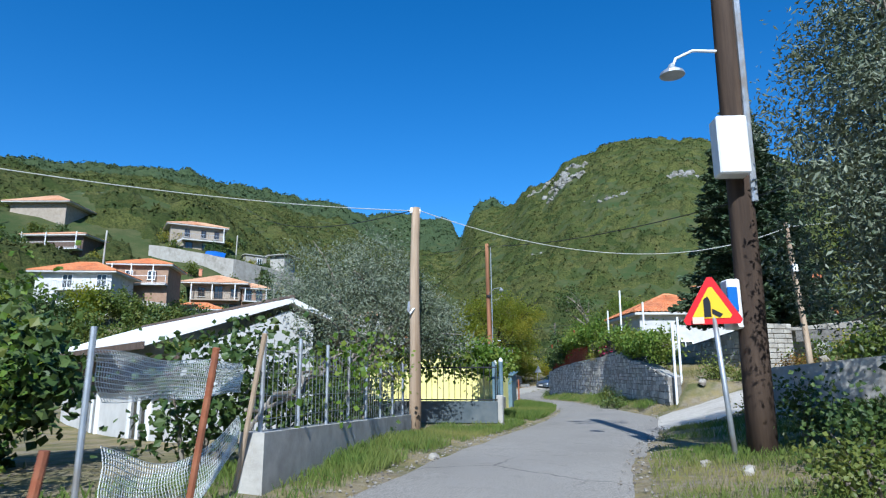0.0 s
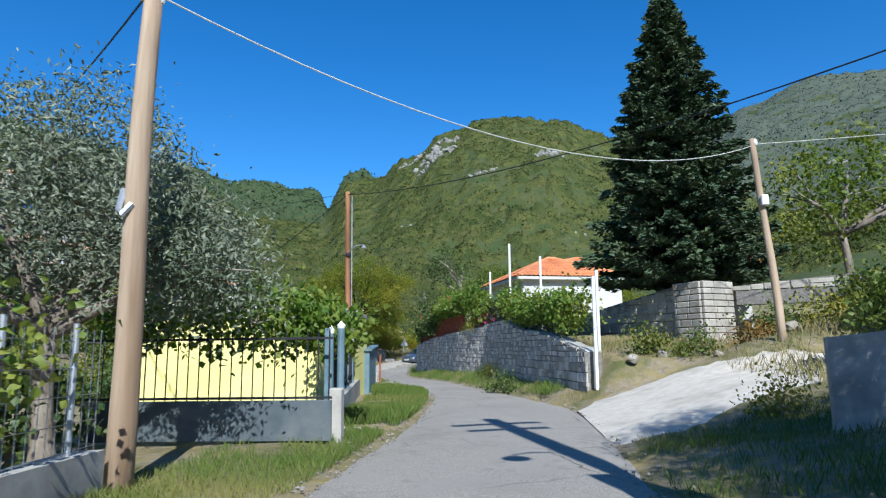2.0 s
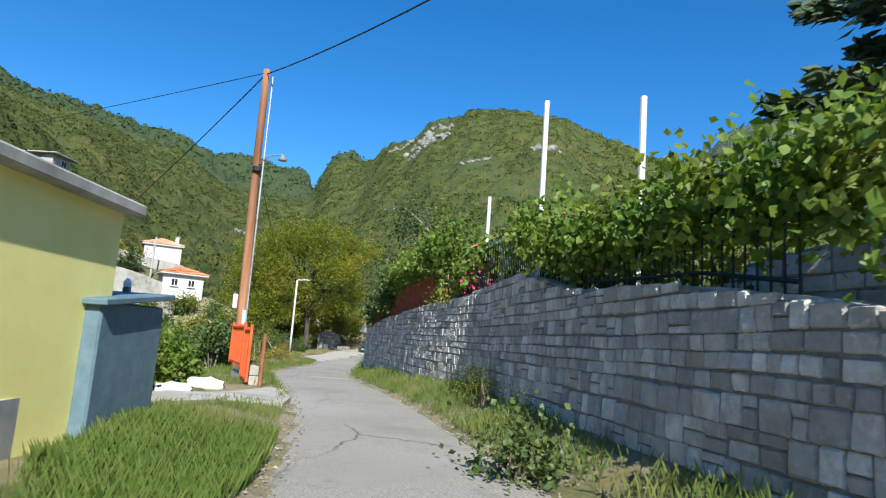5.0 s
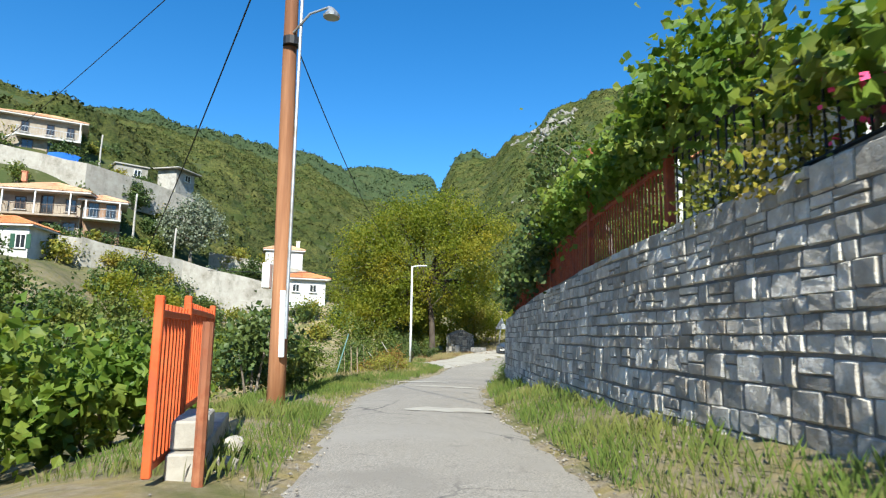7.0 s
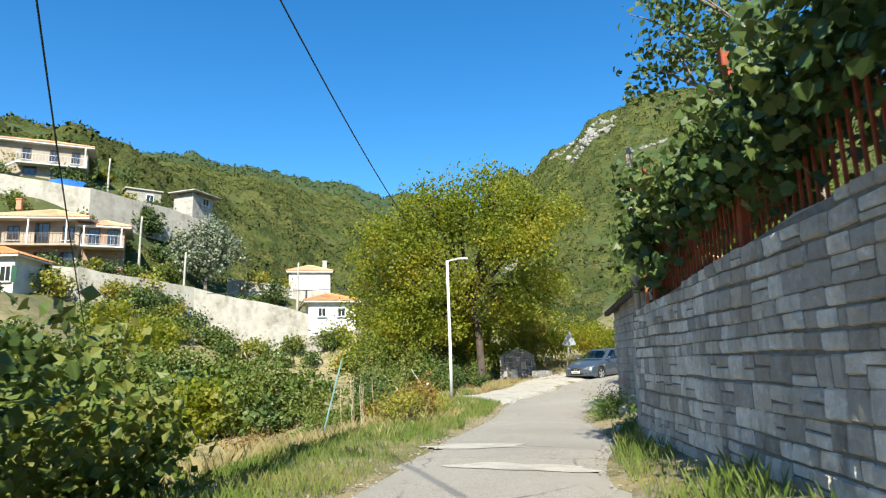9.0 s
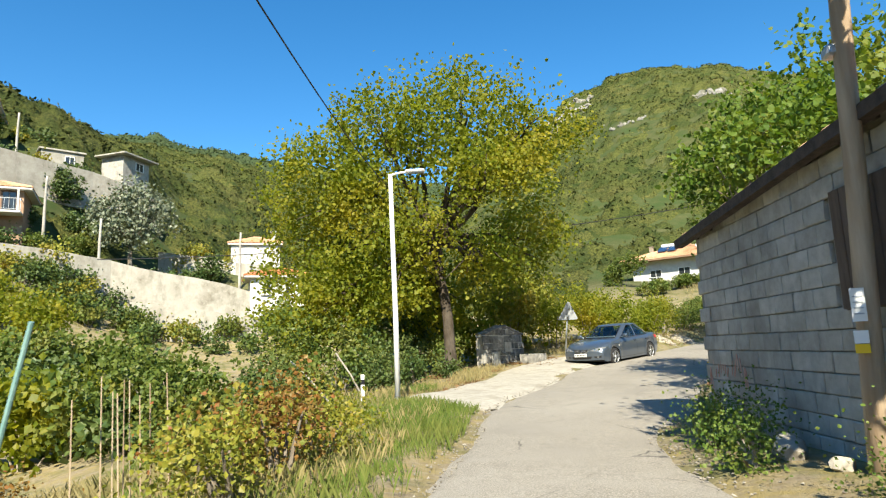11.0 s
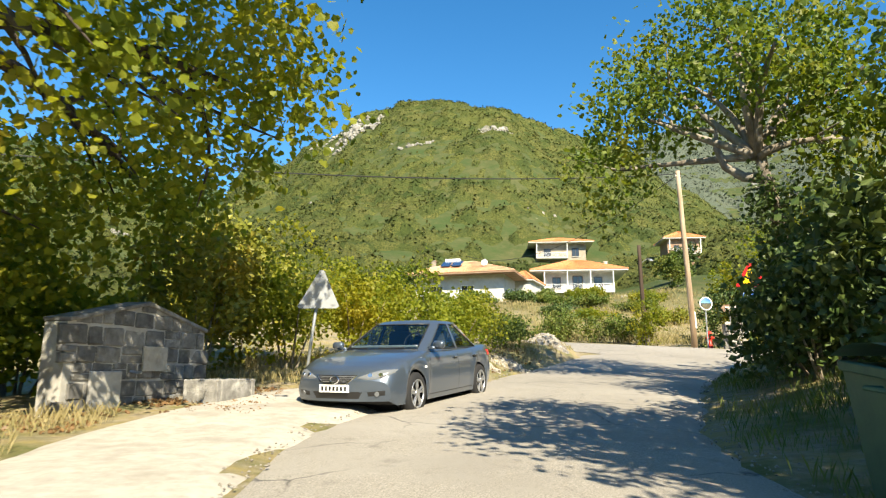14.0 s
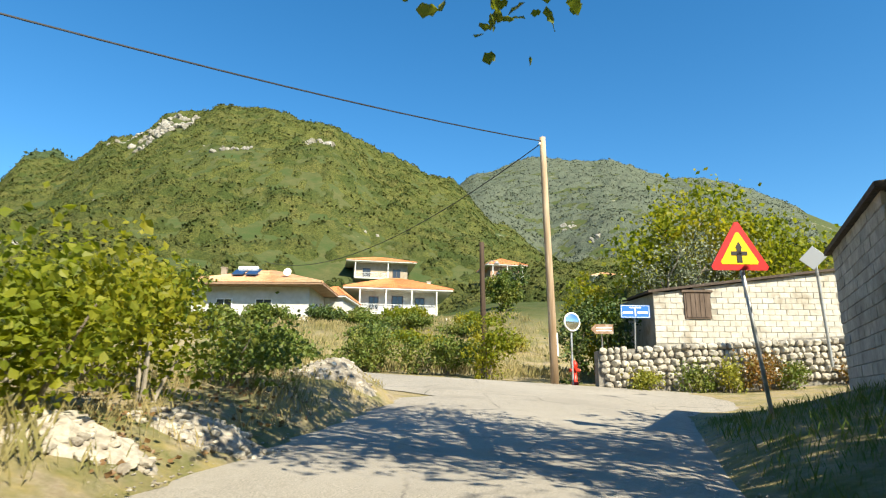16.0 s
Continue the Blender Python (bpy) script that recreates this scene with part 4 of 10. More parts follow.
P1 = Vector((7.25, -48.1, land1(7.25, -48.1)))
P1T = Vector((7.21, -47.96, 4.72))
pole1 = wooden_pole(P1, P1T, 0.12, 0.085, "pole_wood", "weathered grey-brown wooden utility pole by the fence")
insulator(pole1, P1T + Vector((-0.07, -0.06, -0.12)))
insulator(pole1, P1T + Vector((0.07, 0.02, -0.12)))
Geo().tube([Vector((7.13, -48.08, 2.75)), Vector((7.12, -48.13, 2.55)), Vector((7.18, -48.18, 2.5)), Vector((7.24, -48.14, 2.6))], 0.03, 6).ob("cable_loop", "steel_grey", pole1)

P2 = Vector((3.76, -21.15, land1(3.76, -21.15)))
P2T = Vector((3.62, -21.1, 9.67))
pole2 = wooden_pole(P2, P2T, 0.155, 0.11, "pole_brown", "tall reddish-brown wooden utility pole with a street lamp")
Geo().tube([Vector((3.72, -21.2, z)) for z in (6.2, 6.35)], 0.15, 12).ob("band", "cable", pole2)
arm = [Vector((3.75, -21.2, 6.45)), Vector((4.1, -21.3, 6.72)), Vector((4.5, -21.4, 6.75))]
Geo().tube(arm, 0.022, 8).ob("lamp_arm", "steel_grey", pole2)
Geo().tube([arm[-1], arm[-1] + Vector((0.05, 0, -0.05)), arm[-1] + Vector((0.06, 0, -0.16)), arm[-1] + Vector((0.06, 0, -0.2))], [0.03, 0.06, 0.15, 0.14], 12).ob("lamp_shade", "steel_grey", pole2)
Geo().tube([Vector((3.93, -21.25, 1.0)), Vector((3.88, -21.2, 9.4))], 0.03, 8).ob("conduit", "steel_grey", pole2)
box_on(pole2, "meter_cabinet", Vector((3.56, -21.3, 2.05)), (0.13, 0.18, 0.44), "white_paint", 10, "white meter cabinet")
Geo().tube([Vector((3.9, -21.3, 0.7)), Vector((3.86, -21.28, 1.8))], 0.05, 10).ob("pipe_sleeve", "white_paint", pole2)

P3 = Vector((16.29, -40.48, 1.55))
P3T = Vector((16.12, -40.3, 5.62))
pole3 = wooden_pole(P3, P3T, 0.085, 0.06, "pole_wood", "grey wooden utility pole on the bank above the driveway")
insulator(pole3, P3T + Vector((0.05, -0.05, -0.15)))
box_on(pole3, "junction_box", Vector((16.18, -40.5, 4.25)), (0.14, 0.1, 0.22), "white_paint")

P4 = Vector((19.5, 30.9, 1.75))
P4T = Vector((18.95, 30.4, 10.6))
pole4 = wooden_pole(P4, P4T, 0.15, 0.11, "pole_wood", "wooden utility pole with a white-painted foot at the junction")
Geo().tube([P4 + Vector((0, 0, 0.9)), P4 + Vector((-0.05, -0.04, 1.7))], 0.165, 12).ob("painted_band", "white_paint", pole4)
insulator(pole4, P4T + Vector((-0.12, 0, -0.3)))

P5 = Vector((6.48, -7.25, land1(6.48, -7.25)))
P5T = Vector((6.62, -7.75, 5.6))
pole5 = wooden_pole(P5, P5T, 0.09, 0.065, "pole_wood", "wooden utility pole with paper notices beside the block barn")
notice = Geo().box(Vector((6.43, -7.445, 1.03)), (0.1, 0.012, 0.26), Matrix.Rotation(radians(-18), 3, "Z")).ob("notice", "sign_white", pole5, "white paper notice")
for k in range(4):
    Geo().box(Vector((6.428, -7.453, 0.96 + 0.045 * k)), (0.065, 0.006, 0.012), Matrix.Rotation(radians(-18), 3, "Z")).ob("print_bar", "steel_grey", notice)
Geo().box(Vector((6.43, -7.42, 0.78)), (0.1, 0.012, 0.1), Matrix.Rotation(radians(-18), 3, "Z")).ob("notice", "sign_white", pole5, "white paper notice")
Geo().box(Vector((6.43, -7.415, 0.69)), (0.1, 0.012, 0.07), Matrix.Rotation(radians(-18), 3, "Z")).ob("notice", "sign_yellow", pole5, "yellow paper notice")
box_on(pole5, "clamp", Vector((6.5, -7.5, 3.1)), (0.16, 0.16, 0.1), "steel_grey")

P6 = Vector((18.76, 35.0, 2.0))
pole6 = wooden_pole(P6, P6 + Vector((-0.1, 0, 5.6)), 0.13, 0.1, "pole_dark", "dark wooden lamp pole behind the hedge")
Geo().tube([P6 + Vector((0, 0, 4.6)), P6 + Vector((0.25, -0.2, 4.8)), P6 + Vector((0.45, -0.3, 4.75))], 0.02, 6).ob("lamp_arm", "steel_grey", pole6)
Geo().tube([P6 + Vector((0.45, -0.3, 4.76)), P6 + Vector((0.45, -0.3, 4.66))], [0.05, 0.14], 10).ob("lamp_shade", "steel_grey", pole6)

street_lamp = thing("street_lamp", (0, 0, 0), "slim white steel street lamp with a short arm", "street lamp")
Geo().tube([(0, 0, -0.3), (0.04, -0.1, 1.5), (0.09, -0.3, 3.2), (0.12, -0.42, 4.64)], [0.06, 0.058, 0.052, 0.045], 12).ob("post", "white_paint", street_lamp, smooth=True)
Geo().tube([(0.12, -0.42, 4.62), (0.26, -0.4, 4.65), (0.46, -0.36, 4.67)], 0.026, 8).ob("arm", "white_paint", street_lamp)
Geo().box((0.66, -0.32, 4.68), (0.42, 0.17, 0.06), Matrix.Rotation(radians(10), 3, "Z"), 0.02).ob("lamp_head", "white_paint", street_lamp)
Geo().box((0.68, -0.315, 4.642), (0.3, 0.12, 0.02), Matrix.Rotation(radians(10), 3, "Z"), 0.004).ob("lamp_glass", "lamp_glass", street_lamp)

wire(P1T + Vector((0.07, 0.02, -0.05)), P3T + Vector((0, 0, -0.15)), 0.85, 0.009, "cable_pale", "pale sagging overhead cable between wooden poles")
wire(P1T + Vector((-0.07, 0, -0.05)), (-2, -60, 4.6), 0.5, 0.008, "cable_pale", "pale overhead cable from the wooden pole")
wire(P3T + Vector((0, 0, -0.12)), (40, -42, 8), 0.5, 0.008, "cable_pale", "pale overhead cable from the bank pole")
wire(P1T + Vector((-0.07, 0, -0.05)), (-7.7, -31, 10.3), 0.66, 0.011)
wire(P2T + Vector((0, 0, -0.15)), (28.8, -54.9, 8.4), 1.8, 0.02)
wire(P2T + Vector((-0.05, 0, -0.2)), (-20, 3.3, 2.7), 0.5, 0.02)
wire(P2T + Vector((0, 0, -0.1)), (-90, 40, 19), 1.3, 0.014)
wire((3.78, -21.2, 6.3), (-2.2, 7.7, 6.0), 1.2, 0.012)
wire(P4T + Vector((0, 0, -0.15)), (-20.4, 12.9, 6.0), 1.1, 0.022)
wire(P4T + Vector((0, 0, -0.2)), (12.7, 63.3, 11.8), 1.9, 0.02)

# ---------------------------------------------------------------- houses


def tiled(g, a, b, c, d, pitch=0.26, course=0.38, rise=0.05):
    """Rows of curved tiles on a roof plane a-b (eave), c-d (ridge, c above b)."""
    a, b, c, d = (Vector(p) for p in (a, b, c, d))
    nrm = (b - a).cross(d - a).normalized()
    if nrm.z < 0:
        nrm = -nrm
    seg = 2 if pitch > 0.28 else 4
    cols = max(3, int((b - a).length / pitch)) * seg
    rows = max(2, int((d - a).length / course))
    v, f = [], []
    for j in range(rows + 1):
        for lip in (0, 1):
            t = j / rows
            p, q = a.lerp(d, t), b.lerp(c, t)
            for i in range(cols + 1):
                s = i / cols
                off = rise * abs(math.sin(math.pi * (i / seg))) + (0.035 if lip else 0.0)
                v.append(p.lerp(q, s) + nrm * off)
    n = cols + 1
    for j in range(2 * rows + 1):
        for i in range(cols):
            k = j * n + i
            f.append((k, k + 1, k + n + 1, k + n))
    g.add(v, f)


def hip_roof(p, w, d, z, over, rise, mat, pitch=0.26, soffit="plaster_white", gable=False):
    """A tiled roof over a w x d plan with its eaves at z. Parts go under p."""
    x0, x1, y0, y1 = -over, w + over, -over, d + over
    half = (y1 - y0) / 2
    ins = 0.05 if gable else min(half, (x1 - x0) / 2 - 0.2)
    ym, zt = (y0 + y1) / 2, z + rise
    r0, r1 = (x0 + ins, ym, zt), (x1 - ins, ym, zt)
    g = Geo()
    tiled(g, (x0, y0, z), (x1, y0, z), r1, r0, pitch)
    tiled(g, (x1, y1, z), (x0, y1, z), r0, r1, pitch)
    if not gable:
        tiled(g, (x1, y0, z), (x1, y1, z), r1, r1, pitch)
        tiled(g, (x0, y1, z), (x0, y0, z), r0, r0, pitch)
    roof = g.ob("roof", mat, p)
    g = Geo().box(((x0 + x1) / 2, ym, z - 0.09), (x1 - x0 - 0.04, y1 - y0 - 0.04, 0.14))
    g.ob("eave_board", soffit, p)
    g = Geo().tube([Vector(r0) + Vector((0, 0, 0.03)), Vector(r1) + Vector((0, 0, 0.03))], 0.1, 8)
    if not gable:
        for e, r in (((x0, y0, z), r0), ((x0, y1, z), r0), ((x1, y0, z), r1), ((x1, y1, z), r1)):
            g.tube([Vector(e) + Vector((0, 0, 0.05)), Vector(r) + Vector((0, 0, 0.03))], 0.09, 8)
    g.ob("ridge", mat, roof)
    if gable:
        for x in (0.02, w - 0.02):
            Geo().prism([(y0 + over, 0), (y1 - over, 0), (ym, rise * 0.8)], 0.1, Matrix.Translation((x - 0.05, 0, z - 0.02)) @ Matrix(((0, 0, 1, 0), (1, 0, 0, 0), (0, 1, 0, 0), (0, 0, 0, 1)))).ob("gable", soffit, p)
    return roof


def opening(p, x, z, w, h, side="front", d=0, kind="window", frame_mat="white_paint", shutter=None, depth=0.14):
    """A window or door set back into a wall's face, with frame, pane, sill and shutters."""
    if side == "front":
        m = Matrix.Translation((x, 0, z))
    elif side == "right":
        m = Matrix.Translation((d, x, z)) @ Matrix.Rotation(radians(90), 4, "Z")
    else:
        m = Matrix.Translation((0, x, z)) @ Matrix.Rotation(radians(-90), 4, "Z")
    def put(g, name, mat, par):
        g.v = [tuple(m @ Vector(q)) for q in g.v]
        return g.ob(name, mat, par)
    t = 0.07
    g = Geo()
    for c, s in (((0, -0.02, t / 2), (w, 0.1, t)), ((0, -0.02, h - t / 2), (w, 0.1, t)), ((-w / 2 + t / 2, -0.02, h / 2), (t, 0.1, h - 2 * t)), ((w / 2 - t / 2, -0.02, h / 2), (t, 0.1, h - 2 * t)), ((0, -0.02, h / 2), (0.05, 0.08, h - 2 * t))):
        g.box(c, s)
    win = put(g, kind, frame_mat, p)
    put(Geo().box((0, -0.012, h / 2), (w - t, 0.016, h - t)), "pane", "glass_dark", win)
    if kind == "window":
        put(Geo().box((0, -0.08, -0.04), (w + 0.16, 0.2, 0.06), None, 0.01), "sill", "plaster_white", win)
    if shutter:
        for sx in (-1, 1):
            g = Geo().box((sx * (w / 2 + w / 4), -0.05, h / 2), (w / 2 - 0.03, 0.04, h))
            for k in range(int(h / 0.14)):
                g.box((sx * (w / 2 + w / 4), -0.078, 0.1 + 0.14 * k), (w / 2 - 0.12, 0.02, 0.09))
            put(g, "shutter", shutter, win)
    return win


def balcony(p, x0, x1, z, out, rail=0.95, mat="white_paint", bars=True, slab="plaster_white", posts=(), roof_z=0, step=0.16):
    b = Geo().box(((x0 + x1) / 2, -out / 2, z - 0.08), (x1 - x0, out, 0.18), None, 0.02).ob("balcony", slab, p)
    g = Geo().box(((x0 + x1) / 2, -out + 0.04, z + rail), (x1 - x0, 0.06, 0.05)).box(((x0 + x1) / 2, -out + 0.04, z + 0.12), (x1 - x0, 0.03, 0.03))
    for x in (x0 + 0.03, x1 - 0.03):
        g.box((x, -out / 2, z + rail), (0.05, out, 0.05)).box((x, -out + 0.04, z + rail / 2), (0.05, 0.05, rail))
    if bars:
        for x in np.arange(x0 + step, x1, step):
            g.box((x, -out + 0.04, z + rail / 2 + 0.05), (0.022, 0.022, rail - 0.1))
    g.ob("railing", mat, b)
    for x in posts:
        Geo().box((x, -out + 0.06, (z + roof_z) / 2), (0.12, 0.12, roof_z - z)).ob("column", "white_paint", p)
    return b


def house(a, b, depth, z0, height, name, label, wall_mat="plaster_white", roof_mat="tile", over=0.6, rise=1.4, pitch=0.3, gable=False, soffit="plaster_white", category="house"):
    """A house whose front wall runs from a to b (x, y), as seen from the lane; z0 is its foot. Local x runs along the front, y into the house."""
    a, b = Vector((*a, 0)), Vector((*b, 0))
    w = (b - a).length
    m = Matrix.Translation((a.x, a.y, z0)) @ Matrix.Rotation(math.atan2(b.y - a.y, b.x - a.x), 4, "Z")
    h = thing(name, m, label, category)
    g = Geo()
    t = 0.3
    ring = [(0, 0), (w, 0), (w, depth), (0, depth)]
    core = [(t, t), (w - t, t), (w - t, depth - t), (t, depth - t)]
    v = [(x, y, z) for z in (-2, height) for x, y in ring + core]
    f = []
    for i in range(4):
        j = (i + 1) % 4
        f += [(i, j, j + 8, i + 8), (j + 4, i + 4, i + 12, j + 12), (i + 8, j + 8, j + 12, i + 12), (j, i, i + 4, j + 4)]
    g.add(v, f)
    g.ob("wall", wall_mat, h)
    if roof_mat:
        hip_roof(h, w, depth, height + 0.16, over, rise, roof_mat, pitch, soffit, gable)
    return h, w


def chimney(h, x, y, z, top=0.9, mat="plaster_white"):
    g = Geo().box((x, y, z + top / 2), (0.45, 0.45, top), None, 0.02).box((x, y, z + top + 0.04), (0.58, 0.58, 0.08), None, 0.01)
    g.ob("chimney", mat, h)

# ---------------------------------------------------------------- foliage


def leaves(name, c, size, mat, parent=None, label="", seed=0, droop=0.0, slim=0.45, aim=None, vary=0.35, full=False):
    """A leaf at each place of c: a small bent blade of two halves, turned at random."""
    r = np.random.default_rng(seed)
    c = np.asarray(c, float)
    n = len(c)
    a = r.normal(size=(n, 3))
    if aim is not None:
        a = a * 0.55 + aim
    a[:, 2] -= droop
    a /= np.linalg.norm(a, axis=1)[:, None]
    b = np.cross(a, r.normal(size=(n, 3)))
    b /= np.maximum(np.linalg.norm(b, axis=1), 1e-6)[:, None]
    nn = np.cross(a, b)
    s = (size * (1 + vary * r.uniform(-1, 1, n)))[:, None]
    if full:
        w, z = b * s * slim, nn * s
        v = np.stack([c - a * s * 0.5, c - a * s * 0.18 + w * 0.95 - z * 0.1, c + a * s * 0.12 + w * 0.62 - z * 0.05, c + a * s * 0.28 + w * 0.75 - z * 0.1, c + a * s * 0.55,
                      c + a * s * 0.28 - w * 0.75 - z * 0.1, c + a * s * 0.12 - w * 0.62 - z * 0.05, c - a * s * 0.18 - w * 0.95 - z * 0.1], 1).reshape(-1, 3)
        return np_mesh(name, v, np.arange(n)[:, None] * 8 + np.arange(8), mat, parent, label)
    v = np.stack([c - a * s * 0.5, c + b * s * slim - nn * s * 0.1, c + a * s * 0.55, c - b * s * slim - nn * s * 0.1], 1).reshape(-1, 3)
    k = np.arange(n)[:, None] * 4
    f = np.concatenate([k + np.array([0, 1, 2, 3])], 0)
    return np_mesh(name, v, f, mat, parent, label)


def blob_points(r, centre, radius, clumps, per, spread, shell=0.75, squash=1.0):
    """Places of leaves in clumps that sit mostly near the skin of an ellipsoid."""
    radius = np.asarray(radius, float)
    u = r.normal(size=(clumps, 3))
    u /= np.linalg.norm(u, axis=1)[:, None]
    k = shell + (1.05 - shell) * r.uniform(0, 1, clumps) ** 0.7
    k *= 1 + 0.18 * np.sin(3 * u[:, 0] * 2 + centre[0]) * np.cos(4 * u[:, 2] + centre[1])
    inner = r.random(clumps) < 0.28
    k[inner] = r.uniform(0.25, 0.8, inner.sum())
    cc = np.asarray(centre) + u * k[:, None] * radius
    p = np.repeat(cc, per, 0) + r.normal(size=(clumps * per, 3)) * np.repeat(r.uniform(0.5, 1.3, clumps), per)[:, None] * np.array([spread, spread, spread * squash])
    return p


def limb_points(a, b, bend, r, n=6):
    a, b = Vector(a), Vector(b)
    out = []
    side = Vector(r.normal(size=3)) * bend
    for k in np.linspace(0, 1, n):
        out.append(a + (b - a) * k + side * math.sin(math.pi * k) * (b - a).length * 0.5 + Vector((0, 0, 0.06 * (b - a).length * math.sin(math.pi * k))))
    return out


def broadleaf(name, base, fork, r0, blobs, mat, leaf, label, category="tree", seed=1, clumps=120, per=26, spread=0.3, bark="bark", twigs=3, droop=0.25, slim=0.45, shell=0.7, full=False, stem=None, arms=()):
    """A tree: tapered trunk, limbs out to each mass of the crown, and a crown of many leaves with gaps."""
    r = np.random.default_rng(seed)
    base, fork = Vector(base), Vector(fork)
    t = thing(name, Matrix.Translation(base), label, category)
    inv = Matrix.Translation(-base)
    def put(g, nm, m):
        g.v = [tuple(inv @ Vector(p)) for p in g.v]
        return g.ob(nm, m, t, smooth=True)
    pts = limb_points(base - Vector((0, 0, 0.3)), fork, 0.06, r, 8)
    if stem:
        pts = [Vector(q) for q in stem]
    put(Geo().tube(pts, [r0 * (1.35 - 0.5 * min(k / (len(pts) - 1) * 3.5, 1) - 0.3 * k / (len(pts) - 1)) for k in range(len(pts))], 12), "trunk", bark)
    for arm in arms:
        n = len(arm) - 1
        put(Geo().tube([Vector(q) for q in arm], [r0 * (0.62 - 0.42 * k / n) for k in range(n + 1)], 10), "limb", bark)
    p = []
    for c, rad in blobs:
        c = Vector(c)
        g = Geo()
        mid = limb_points(fork, c, 0.12, r, 7)
        g.tube(mid, [r0 * 0.55 * (1 - 0.12 * k) for k in range(7)], 8)
        for q in range(twigs):
            e = c + Vector(r.normal(size=3)) * 0.5 * float(np.mean(rad))
            s = mid[int(r.integers(2, 6))]
            g.tube(limb_points(s, e, 0.15, r, 5), [r0 * 0.22 * (1 - 0.2 * k) for k in range(5)], 6)
        put(g, "limb", bark)
        vol = float(np.prod(rad)) ** (2 / 3)
        p.append(blob_points(r, np.array(c), rad, max(12, int(clumps * vol / 4)), per, spread, shell))
    p = np.concatenate(p) - np.array(base)
    leaves("crown", p, leaf, mat, t, seed=seed + 5, droop=droop, slim=slim, full=full)
    return t


def bush(name, c, rad, mat, leaf, label, seed=1, n=5, per=22, dens=60, category="shrub", spread=0.16, kind="", group="", stems=True, slim=0.45):
    """A shrub: a few stems and leaf masses round them, resting on the ground."""
    r = np.random.default_rng(seed)
    rad = np.asarray(rad, float)
    base = Vector((c[0], c[1], land1(c[0], c[1]) if len(c) < 3 else c[2]))
    t = thing(name, Matrix.Translation(base), label, category, group, kind)
    p = []
    g = Geo()
    for k in range(n):
        o = np.array([r.uniform(-0.6, 0.6) * rad[0], r.uniform(-0.6, 0.6) * rad[1], rad[2] * r.uniform(0.45, 1.25)])
        q = rad * r.uniform(0.4, 0.65)
        q[2] = min(q[2] * 1.1, o[2] * 0.98)
        p.append(blob_points(r, o, q, max(8, int(dens * float(np.prod(q)) ** (2 / 3))), per, spread, 0.6))
        g.tube([(o[0] * 0.2, o[1] * 0.2, -0.15), (o[0] * 0.6, o[1] * 0.6, o[2] * 0.5), tuple(o)], [0.035, 0.022, 0.008], 5)
    if stems:
        g.ob("stem", "bark", t)
    p = np.concatenate(p)
    p[:, 2] = np.maximum(p[:, 2], 0.02)
    leaves("foliage", p, leaf, mat, t, seed=seed + 3, droop=0.1, slim=slim)
    return t


def grass_patch(name, box, n, h, mat, label, seed, keep=None, lean=0.35):
    """Blades of grass over a stretch of ground: one object."""
    r = np.random.default_rng(seed)
    x, y = r.uniform(box[0], box[1], n), r.uniform(box[2], box[3], n)
    if keep is not None:
        k = keep(x, y)
        x, y = x[k], y[k]
    dens = fbm(x, y, 0.7, seed) + 0.55
    k = r.uniform(0, 1, len(x)) < dens
    x, y = x[k], y[k]
    n = len(x)
    z = land(x, y) - 0.02
    hh = h * r.uniform(0.4, 1.3, n) * (0.6 + 0.5 * np.clip(fbm(x, y, 1.3, seed + 1) + 0.5, 0, 1))
    a = r.uniform(0, 2 * np.pi, n)
    w = 0.0016 + 0.0034 * np.minimum(hh, 0.4)
    lx, ly = np.cos(a) * w, np.sin(a) * w
    b = r.uniform(0, 2 * np.pi, n)
    tx, ty = np.cos(b) * hh * lean, np.sin(b) * hh * lean
    o = np.zeros(n)
    v = np.stack([np.stack([x - lx, y - ly, z], 1), np.stack([x + lx, y + ly, z], 1),
                  np.stack([x + lx * 0.7 + tx * 0.35, y + ly * 0.7 + ty * 0.35, z + hh * 0.6], 1), np.stack([x + tx, y + ty, z + hh], 1)], 1).reshape(-1, 3)
    f = np.arange(n)[:, None] * 4 + np.array([0, 1, 2, 3])
    return tagged(np_mesh(name, v, f, mat), label, "grass", kind="stuff")


